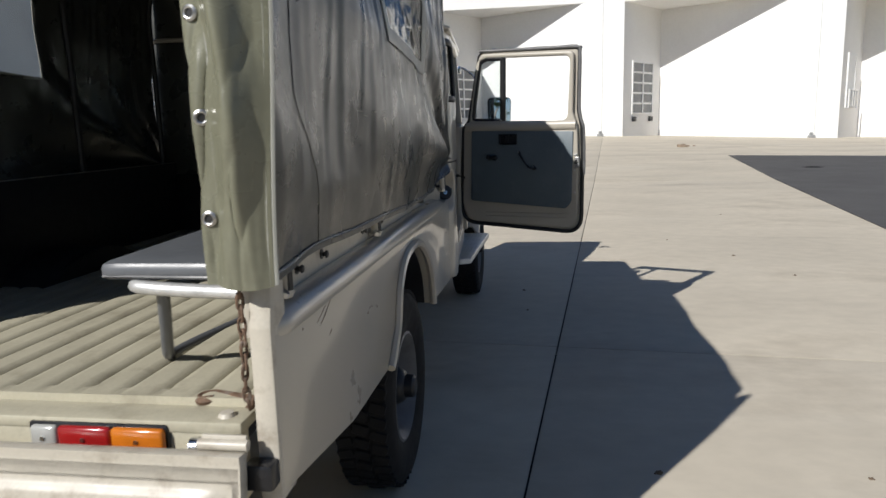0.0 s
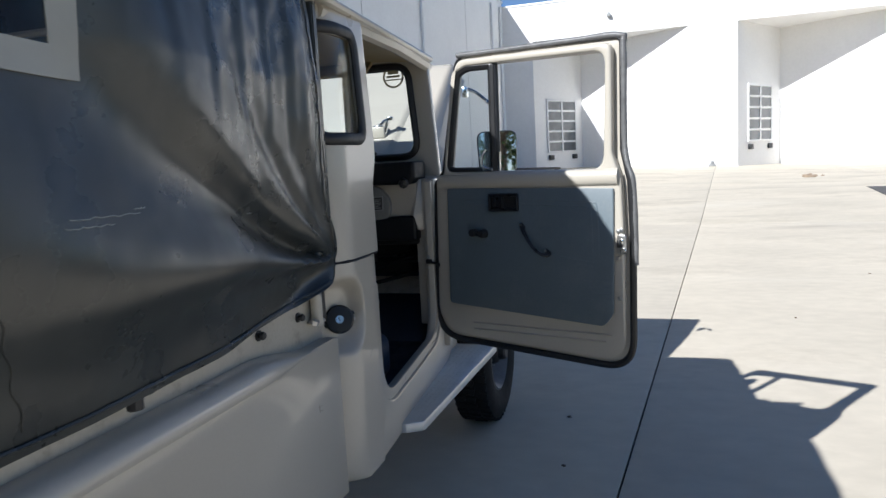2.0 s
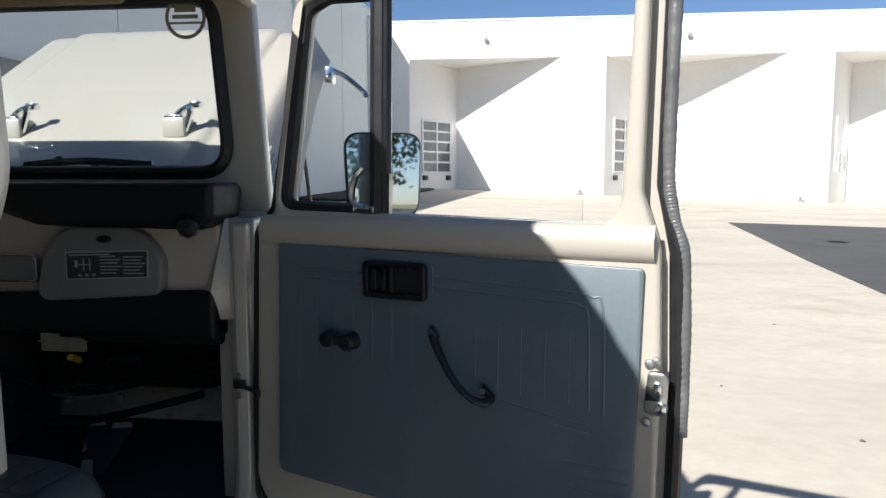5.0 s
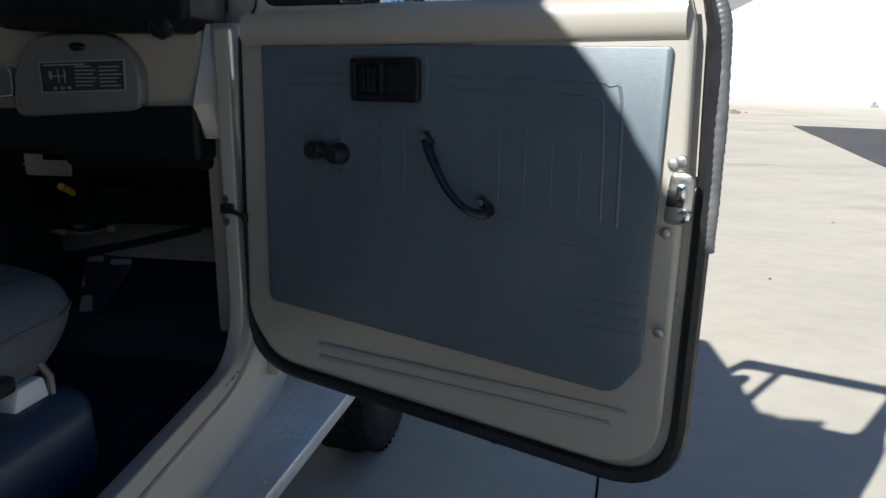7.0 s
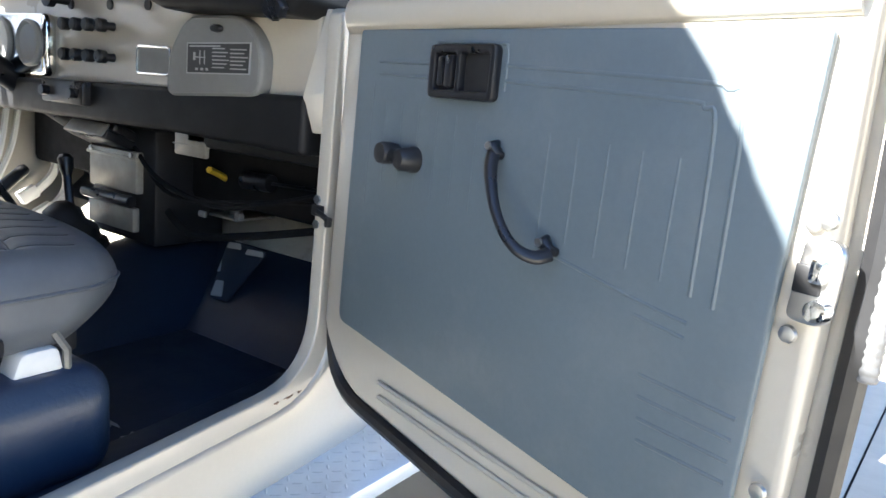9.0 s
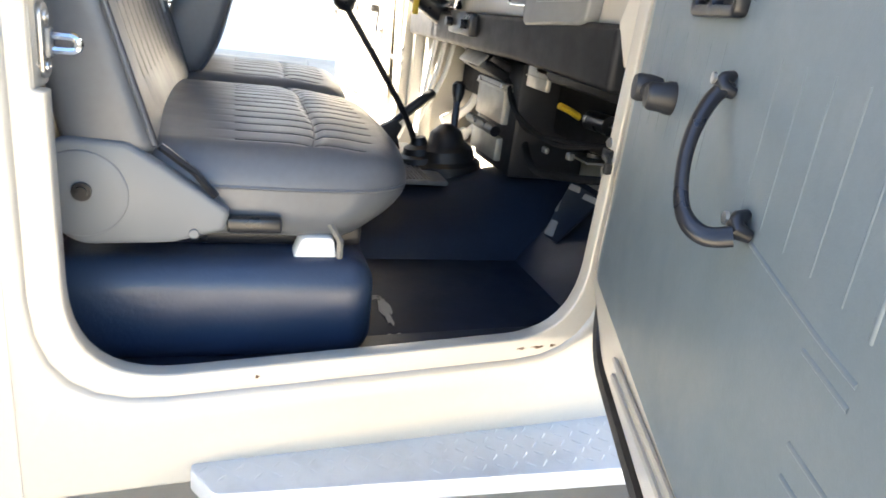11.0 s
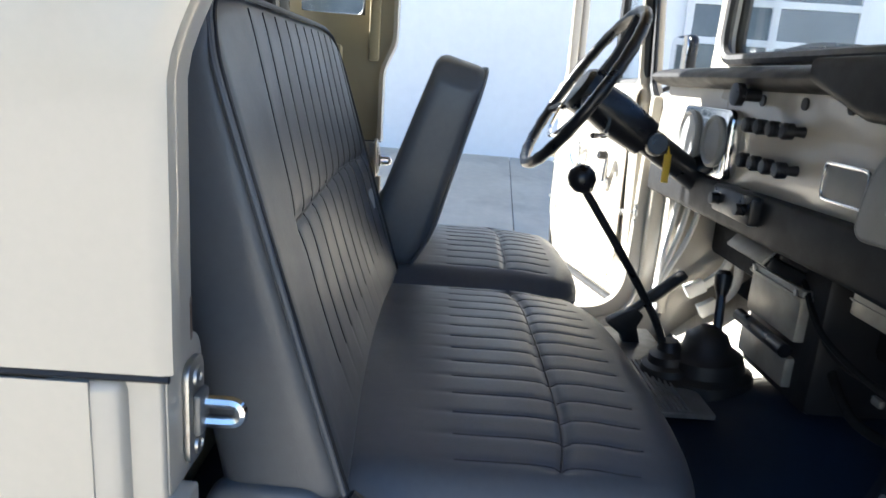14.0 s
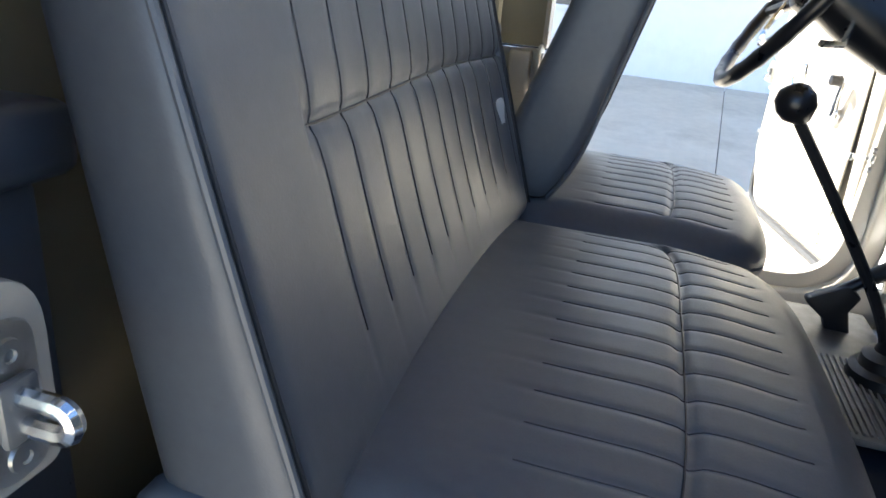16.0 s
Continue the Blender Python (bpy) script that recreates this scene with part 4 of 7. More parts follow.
        return (a - p).cross(b - p).normalized()
    lining = part("corner_lining", mir(surf(lambda u, v: Vector(corner(u * 0.9, v)) - nrm(u * 0.9, v) * 0.018, 58, 44, thick=0.002, skip=lambda u, v: win(u * 0.9, v)), side), M_INNER, up, "olive painted inner panel")
    path3 = [Vector(corner(u, v)) + nrm(u, v) * 0.004 for u, v in pts]
    part("window_seal", mir(tube(path3, 0.0175, 10, closed=True, flat=0.6, up=[tuple(nrm(u, v)) for u, v in pts]), side), M_RUBBER, up, "thick black rubber window seal")
    part("pane", mir(surf(lambda u, v: Vector(corner(lerp(0.36, 0.74, u), lerp(0.485, 0.90, v))) - nrm(lerp(0.36, 0.74, u), lerp(0.485, 0.90, v)) * 0.004, 12, 6), side), M_GLASS, up).visible_shadow = False

# small scratches in the cab side
for (y0, z0), (y1, z1) in (((-0.968, 1.129), (-0.955, 1.128)), ((-0.951, 0.93), (-0.931, 0.954)), ((-0.967, 0.899), (-0.96, 0.897)), ((-0.886, 0.961), (-0.886, 0.958)), ((-0.878, 0.947), (-0.877, 0.944))):
    part("scratch", tube([(0.1396, y0, z0), (0.1397, (y0 + y1) / 2, (z0 + z1) / 2 + 0.001), (0.1396, y1, z1)], 0.0005, 5), M_GREYPAINT, truck, "thin grey scratch in the paint")

# rear wall of the cab with its window
rw = [(MID - 0.61, BELT + 0.0), (MID + 0.61, BELT + 0.0), (MID + 0.61, ROOF), (MID - 0.61, ROOF)]
back = part("cab_back", xz_plate([rw, rrect(MID - 0.50, MID + 0.50, 1.535, 1.855, 0.06)], CAB_R, CAB_R + 0.02, 0.003), M_PAINT, truck, "cab rear panel with a wide window")
part("pane", xz_plate([rrect(MID - 0.505, MID + 0.505, 1.53, 1.86, 0.06)], CAB_R + 0.008, CAB_R + 0.012, 0), M_GLASS, back).visible_shadow = False
part("window_seal", tube([(x, CAB_R + 0.022, z) for x, z in rrect(MID - 0.50, MID + 0.50, 1.535, 1.855, 0.06)], 0.015, 8, closed=True), M_RUBBER, back)
part("inner_ledge", merge(box(2 * MID + 0.02, -0.02, CAB_R + 0.025, CAB_R + 0.095, 1.455, 1.515, 0.012), box(2 * MID + 0.0, 0.0, CAB_R + 0.02, CAB_R + 0.05, 0.70, 1.46, 0.004)), M_INNER, truck, "olive painted inner rear wall")
part("lower_back", box(2 * MID - 0.005, 0.005, CAB_R + 0.002, CAB_R + 0.014, 0.70, BELT + 0.02, 0.004), M_PAINT, truck)
for side in (0, 1):
    part("sill_mat", mir(taper(box(-0.04, 0.104, -0.85, 0.0, 0.690, 0.716, 0.004)), side), M_MAT, truck)
    part("inner_pillar", mir(merge(box(0.035, 0.075, -1.03, -0.955, 0.76, 1.50, 0.012), box(0.075, 0.098, -0.885, -0.855, 1.46, ROOF - 0.02, 0.008), box(-0.03, 0.05, -1.08, -0.92, 0.74, 0.79, 0.01)), side), M_INNER, truck)

# Cream painted panels; the dark grey colour stands in for deep shade.
for side in (0, 1):
    quarter = part("inner_quarter", mir(box(-0.066, 0.030, -1.066, -0.968, 0.745, 1.238, 0.012), side), M_DARKTUBE, truck, "inner quarter panel behind the seat, deep shade put into its dark grey")
    part("quarter_ledge", mir(box(-0.085, 0.045, -1.068, -0.945, 1.236, 1.288, 0.014, 3), side), M_DARKTUBE, quarter)
    part("quarter_panel", mir(merge(xz_plate([rrect(-0.075, 0.045, 1.290, 1.452, 0.01)], -1.062, -1.050, 0.003), tube([(x, -1.049, z) for x, z in rrect(-0.058, 0.028, 1.306, 1.438, 0.028)], 0.004, 6, closed=True)), side), M_DARKTUBE, quarter)

# roof
def roof_point(u, v):
    a, b = 2 * u - 1, 2 * v - 1
    y = lerp(CAB_R - 0.005, 0.108, v)
    x = MID + a * lerp(0.825, 0.732, v)
    h = 0.075 * (1 - abs(a) ** 3.5) * (1 - abs(b) ** 5) + 0.010
    return (x, y, ROOF + h)


roof = part("roof", surf(roof_point, 44, 30, thick=0.015), M_PAINT, truck, "cream cab roof with a drip rail")
rail = [(x, y, ROOF + 0.004) for x, y in fillet([(MID - 0.830, CAB_R - 0.012), (MID + 0.830, CAB_R - 0.012), (MID + 0.734, 0.116), (MID - 0.734, 0.116)], 0.05, 5)]
part("drip_rail", tube(rail, 0.015, 8, closed=True, flat=0.8), M_PAINT, roof)
part("headliner", surf(lambda u, v: Vector(roof_point(lerp(0.03, 0.97, u), lerp(0.03, 0.95, v))) - Vector((0, 0, 0.022)), 30, 20, thick=0.004), M_TAN, truck, "tan vinyl headliner")
for x0, x1 in ((-0.60, -0.20), (-1.22, -0.80)):
    vis = box(x0, x1, -0.008, 0.008, -0.115, 0.0, 0.007)
    part("sun_visor", moved(vis, Matrix.Translation((0, 0.055, ROOF + 0.012)) @ Matrix.Rotation(radians(-58), 4, 'X')), M_TAN, truck, "tan sun visor folded down a little")
for side in (0, 1):
    part("roof_rail", mir(tube([(0.095, CAB_R + 0.06, ROOF - 0.014), (0.070, -0.4, ROOF - 0.012), (0.026, 0.075, ROOF - 0.018)], 0.024, 8), side), M_PAINT, truck)

# windscreen frame
WY = 0.075
wo = fillet([(2 * MID - 0.066, 1.43), (0.066, 1.43), (0.032, ROOF + 0.020), (2 * MID - 0.032, ROOF + 0.020)], 0.02)
wi = fillet([(2 * MID + 0.025, 1.525), (-0.025, 1.525), (-0.055, 1.912), (2 * MID + 0.055, 1.912)], 0.07, 7)
screen = part("windscreen_frame", xz_plate([wo, wi], WY, WY + 0.036, 0.008), M_PAINT, truck, "cream upright windscreen frame")
part("screen_seal", merge(tube([(x, WY - 0.002, z) for x, z in wi], 0.0155, 8, closed=True), tube([(x, WY + 0.038, z) for x, z in wi], 0.014, 8, closed=True)), M_RUBBER, screen)
part("pane", xz_plate([fillet([(2 * MID + 0.02, 1.52), (-0.02, 1.52), (-0.05, 1.917), (2 * MID + 0.05, 1.917)], 0.07)], WY + 0.026, WY + 0.031, 0), M_GLASS, screen).visible_shadow = False
for x in (-0.42, -1.02):
    wip = merge(tube([(x - 0.02, WY + 0.085, 1.505), (x + 0.02, WY + 0.078, 1.545)], 0.007, 6), tube(smooth_path([(x - 0.16, WY + 0.072, 1.543), (x, WY + 0.070, 1.553), (x + 0.17, WY + 0.072, 1.543)], 6), 0.008, 6, flat=1.3))
    part("wiper", wip, M_BLACK, screen, "black wiper blade at rest")
badge = part("sticker", moved(plate([[(0.048 * math.cos(a), 0.048 * math.sin(a)) for a in [2 * math.pi * i / 32 for i in range(32)]], [(0.040 * math.cos(a), 0.040 * math.sin(a)) for a in [2 * math.pi * i / 32 for i in range(32)]]], 0.001), Matrix.Translation((-0.128, WY + 0.020, 1.872)) @ XZ), M_INNER, screen, "round transparent windscreen sticker")
part("sticker_bar", merge(box(-0.158, -0.098, WY + 0.018, WY + 0.019, 1.869, 1.878), box(-0.168, -0.088, WY + 0.018, WY + 0.019, 1.857, 1.862), box(-0.153, -0.103, WY + 0.018, WY + 0.019, 1.883, 1.906)), M_INNER, badge)
for side in (0, 1):
    part("pillar_jamb", mir(merge(box(-0.028, 0.046, -0.012, 0.03, 0.80, 1.43, 0.008), box(0.040, 0.096, 0.005, 0.06, 0.70, 1.42, 0.008)), side), M_PAINT, truck, "cream hinge pillar")
    strap = part("door_check_strap", mir(merge(box(0.034, 0.062, -0.086, -0.076, 1.075, 1.095, 0.003), tube([(0.052, -0.088, 1.084), (0.074, -0.094, 1.079), (0.098, -0.106, 1.075)], 0.0050, 8), box(0.092, 0.102, -0.114, -0.102, 1.066, 1.083, 0.003)), side), M_STEEL if side else M_RUBBER, truck, "black door check strap")
    for z in (1.060, 1.104):
        part("bolt", mir(lathe([(0, 0.008), (0.008, 0.007), (0.009, 0)], 6, aim((0.045, -0.077, z), (0, -1, 0))), side), M_STEEL, strap)
    for z in (1.30, 0.92):
        part("door_hinge", mir(merge(tube([(0.105, 0.05, z - 0.045), (0.105, 0.05, z + 0.045)], 0.013, 10), box(0.07, 0.13, 0.03, 0.07, z - 0.03, z + 0.03, 0.006)), side), M_PAINT, truck)
    # striker on the rear jamb: a painted tongue, the steel plate on it, and the loop that the latch grips
    part("striker_flange", mir(xz_plate([fillet([(0.126, 1.132), (0.055, 1.132), (0.055, 1.243), (0.126, 1.243)], [0.0, 0.012, 0.046, 0.0])], -0.856, -0.8475, 0.002), side), M_PAINT, truck, "cream tongue behind the door striker")
    st = part("striker", mir(xz_plate([fillet([(0.067, 1.141), (0.101, 1.141), (0.101, 1.224), (0.067, 1.224)], 0.014)], -0.8475, -0.842, 0.0018), side), M_STEEL, truck, "worn steel door striker")
    part("striker_loop", mir(tube(smooth_path([(0.084, -0.845, 1.173), (0.084, -0.826, 1.173), (0.084, -0.813, 1.174), (0.084, -0.809, 1.181), (0.084, -0.813, 1.188), (0.084, -0.826, 1.189), (0.084, -0.845, 1.189)], 4), 0.0052, 8), side), M_CHROME, st)
    part("loop_base", mir(box(0.073, 0.095, -0.8425, -0.836, 1.164, 1.198, 0.003), side), M_DULLSTEEL, st)
    for z in (1.209, 1.154):
        part("screw", mir(lathe([(0.0085, 0.0), (0.0080, 0.0022), (0.0035, 0.0028), (0.003, 0.0012), (0.0, 0.0012)], 16, aim((0.084, -0.842, z), (0, 1, 0))), side), M_STEEL, st)
    part("rust_run", mir(box(0.0955, 0.1005, -0.8415, -0.8405, 1.244, 1.276, 0.0004), side), M_RUST, truck, "small rust streak on the jamb")

# fuel filler
CAP = aim((0.073, -1.006, 1.056), (0.44, -0.87, 0.20))
cap = part("fuel_cap", merge(lathe([(0.024, 0.012), (0.034, 0.012), (0.036, 0.020), (0.0395, 0.024), (0.041, 0.030), (0.041, 0.048), (0.036, 0.054), (0.0, 0.056)], 32, CAP), *[moved(box(0.036, 0.046, -0.006, 0.006, 0.026, 0.046, 0.003), CAP @ Matrix.Rotation(q, 4, 'Z')) for q in (0.4, 3.54)]), M_BLACK, truck, "black locking fuel cap")
part("lock_disc", lathe([(0.0115, 0.054), (0.0115, 0.0575), (0.0, 0.0575)], 18, CAP), M_CHROME, cap)
part("key_slot", moved(box(-0.0012, 0.0012, -0.006, 0.006, 0.0574, 0.0580), CAP @ Matrix.Rotation(0.5, 4, 'Z')), M_RUBBER, cap)
part("filler_neck", lathe([(0.031, -0.05), (0.031, 0.004), (0.0335, 0.006), (0.0335, 0.014), (0.03, 0.015)], 24, CAP), M_DULLSTEEL, cap)
part("neck_lug", lathe([(0.0, 0.010), (0.006, 0.009), (0.007, 0.0)], 10, aim(CAP @ Vector((0.036, 0.0, 0.012)), CAP.to_3x3() @ Vector((1, 0, 0.2)))), M_STEEL, cap)

# running boards
for side in (0, 1):
    bm = plate([fillet([(-0.02, -0.685), (0.135, -0.688), (0.190, -0.655), (0.222, 0.34), (-0.02, 0.34)], [0.005, 0.008, 0.02, 0.01, 0.005])], 0.035, 0.005)
    board = part("running_board", mir(moved(bm, Matrix.Translation((0, 0, 0.585))), side), M_DIAMOND, truck, "aluminium tread-plate running board")
    loz = bmesh.new()
    for i in range(8):
        for j in range(40):
            x, y = 0.046 + i * 0.0225, -0.672 + j * 0.0255
            if x > lerp(0.168, 0.208, j / 39):
                continue
            a = radians(48 if (i + j) % 2 else -42)
            c, s = math.cos(a), math.sin(a)
            vs = [loz.verts.new((x + p * c - q * s, y + p * s + q * c, 0.6202 + h)) for p, q, h in ((-0.0105, 0, 0), (-0.004, -0.0026, 0), (0.004, -0.0026, 0), (0.0105, 0, 0), (0.004, 0.0026, 0), (-0.004, 0.0026, 0), (-0.006, 0, 0.0013), (0.006, 0, 0.0013))]
            for f in ((0, 1, 6), (1, 2, 7, 6), (2, 3, 7), (3, 4, 7), (4, 5, 6, 7), (5, 0, 6)):
                loz.faces.new([vs[k] for k in f])
    part("tread_pattern", mir(loz, side), M_DIAMOND, board)
    part("body_skirt", mir(box(-0.03, 0.03, -0.72, 0.33, 0.54, 0.66, 0.008), side), M_PAINT, truck)

# front wings, cowl, bonnet, nose
for side in (0, 1):
    def wing_top(u, v):
        y = lerp(0.33, 1.72, u)
        arc = [(0.33, 0.66), (0.50, 0.80), (0.66, 0.955), (0.85, 1.02), (1.55, 1.02), (1.70, 0.97), (1.75, 0.90)]
        z = table(y, arc)
        x = lerp(-0.16, 0.135, v)
        return (x, y, z - 0.05 * step(0.86, 1.0, v) + 0.02 * (1 - v))
    fw = part("front_wing", mir(surf(wing_top, 30, 14, thick=0.012), side), M_PAINT, truck, "cream front wing")
    part("wing_edge", mir(tube([(0.132, y, table(y, [(0.33, 0.66), (0.50, 0.80), (0.66, 0.955), (0.85, 1.02), (1.55, 1.02), (1.70, 0.97), (1.75, 0.90)]) - 0.055) for y in [0.33 + 0.05 * i for i in range(29)]], 0.018, 8), side), M_PAINT, fw)
    part("engine_bay_side", mir(box(-0.17, -0.14, 0.33, 1.72, 0.62, 1.17, 0.01), side), M_PAINT, truck)
part("cowl", merge(box(2 * MID - 0.07, 0.07, 0.06, 0.36, 1.36, 1.44, 0.02), box(2 * MID + 0.10, -0.10, 0.12, 0.40, 1.15, 1.38, 0.03)), M_PAINT, truck, "cream cowl below the windscreen")
part("grille_panel", box(2 * MID + 0.12, -0.12, 1.68, 1.76, 0.72, 1.16, 0.03), M_PAINT, truck)
part("front_bumper", box(2 * MID - 0.10, 0.10, 1.88, 2.0, 0.58, 0.72, 0.02), M_PAINT, truck)
part("engine", merge(box(MID - 0.22, MID + 0.2, 0.5, 1.25, 0.75, 1.10, 0.06), lathe([(0, 0), (0.16, 0), (0.17, 0.02), (0.17, 0.1), (0.15, 0.12), (0, 0.12)], 24, Matrix.Translation((MID + 0.05, 0.8, 1.1)))), M_BLACKPAINT, truck)

# ---- bonnet, raised ----
HL, HA = 0.99, radians(34.6)
HD, HN = Vector((0, math.cos(HA), math.sin(HA))), Vector((0, -math.sin(HA), math.cos(HA)))
H0 = Vector((0, 0.36, 1.518))


def hood_side(u, q):
    """Half width and drop of the bonnet's side: q from 0 at the shoulder to 1 at the lower edge."""
    b = min(1.0, q / 0.35) * math.pi / 2
    return lerp(0.525, 0.500, u) + 0.022 * math.sin(b) + lerp(0.110, 0.048, u) * q, 0.026 * (1 - math.cos(b)) + lerp(0.19, 0.10, min(1.0, u * 1.6)) * max(0.0, q - 0.10)


def hood_point(u, v):
    t = abs(lerp(-1, 1, v))
    if t < 0.72:
        w = t / 0.72 * lerp(0.525, 0.500, u)
        drop = 0.006 * (t / 0.72) ** 2 + 0.016 * step(0.385, 0.408, w)
    else:
        w, drop = hood_side(u, (t - 0.72) / 0.28)
        drop += 0.022
    p = H0 + HD * (u * HL) + HN * (0.010 * math.sin(u * math.pi) - drop - 0.008 * step(0.97, 1.0, u))
    return (MID + math.copysign(w, v - 0.5), p.y, p.z)


hood = part("bonnet", surf(hood_point, 30, 120, thick=0.006), M_PAINT, truck, "cream bonnet propped open")
for x in (-0.367, -0.882):
    b = H0 + HD * 0.232
    part("bonnet_stop", merge(box(x - 0.05, x + 0.02, b.y - 0.05, b.y + 0.02, b.z - 0.02, b.z + 0.04, 0.008)), M_PAINT, hood)
    part("stop_clamp", merge(tube(smooth_path([(x - 0.018, b.y - 0.035, b.z + 0.034), (x + 0.014, b.y - 0.040, b.z + 0.060), (x + 0.046, b.y - 0.025, b.z + 0.076)], 4), 0.009, 8),
         tube([(x + 0.012, b.y - 0.03, b.z + 0.0), (x + 0.036, b.y - 0.032, b.z + 0.060)], 0.010, 8), box(x + 0.030, x + 0.062, b.y - 0.036, b.y - 0.008, b.z + 0.066, b.z + 0.086, 0.005),
         box(x - 0.042, x + 0.012, b.y - 0.048, b.y - 0.016, b.z + 0.034, b.z + 0.046, 0.004)), M_CHROME, hood, "chrome windscreen hold-down clamp")
b = Vector((0, 1.05, 1.858))
part("bonnet_catch", merge(box(-0.075, -0.045, b.y - 0.03, b.y + 0.02, b.z - 0.01, b.z + 0.05, 0.006), tube(smooth_path([(-0.055, b.y, b.z + 0.04), (-0.01, b.y + 0.02, b.z + 0.02), (0.05, b.y + 0.03, b.z - 0.03), (0.065, b.y + 0.02, b.z - 0.05)], 4), 0.009, 8)), M_CHROME, hood, "chrome bonnet catch")
for i in range(9):
    q = 0.28 + 0.075 * i
    pts = []
    for k in range(9):
        u = lerp(0.075, 0.255 - 0.006 * i, k / 8)
        w, drop = hood_side(u, q)
        p = H0 + HD * (u * HL) + HN * (0.010 * math.sin(u * math.pi) - drop - 0.022)
        pts.append((MID + w + 0.003, p.y, p.z + 0.004 * math.sin(math.pi * k / 8)))
    part("louvre", tube(pts, [0.001 + 0.006 * min(1.0, 3 * math.sin(math.pi * k / 8)) for k in range(9)], 8), M_PAINT, hood, "pressed cooling louvre")
part("bonnet_prop", tube([(-0.15, 1.2, 1.05), (-0.17, 0.96, 1.9)], 0.007, 6), M_BLACK, truck)
part("washer_nozzle", lathe([(0, 0.018), (0.01, 0.014), (0.013, 0)], 10, aim(H0 + HD * 0.06 + HN * 0.008 + Vector((MID + 0.02, 0, 0)), HN)), M_BLACK, hood)


# ---- doors ----
DOOR_OPEN = (71.5, 82.0)                # passenger side, driver side


def door_uz(loops, v0, v1, bevel=0.005, seg=2):
    """A sheet of the door in its closed place: loops of (u, z), u from the hinge to the rear; v is outward."""
    return moved(plate(loops, v1 - v0, bevel, seg), Matrix(((0, 0, 1, v0), (-1, 0, 0, 0), (0, 1, 0, 0), (0, 0, 0, 1))))


def uvz(u, v, z):
    return Vector((v, -u, z))


OUT = fillet([(0.012, 0.765), (0.862, 0.722), (0.868, 1.20), (0.862, 1.40), (0.832, 1.50), (0.838, 1.880), (0.165, 1.902), (0.080, 1.45), (0.040, 1.40)],
             [0.12, 0.11, 0.02, 0.06, 0.06, 0.025, 0.06, 0.02, 0.02], 8)
INN = fillet([(0.032, 0.788), (0.838, 0.746), (0.846, 1.20), (0.840, 1.40), (0.810, 1.49), (0.815, 1.862), (0.180, 1.884), (0.098, 1.45), (0.058, 1.40)],
             [0.11, 0.10, 0.02, 0.05, 0.06, 0.03, 0.05, 0.02, 0.02], 8)
VENT = fillet([(0.112, 1.452), (0.328, 1.446), (0.334, 1.848), (0.226, 1.853), (0.172, 1.832)], [0.03, 0.006, 0.006, 0.05, 0.04], 6)
GLASS = fillet([(0.112, 1.452), (0.776, 1.438), (0.792, 1.838), (0.226, 1.855), (0.172, 1.834)], [0.03, 0.05, 0.045, 0.05, 0.04], 6)


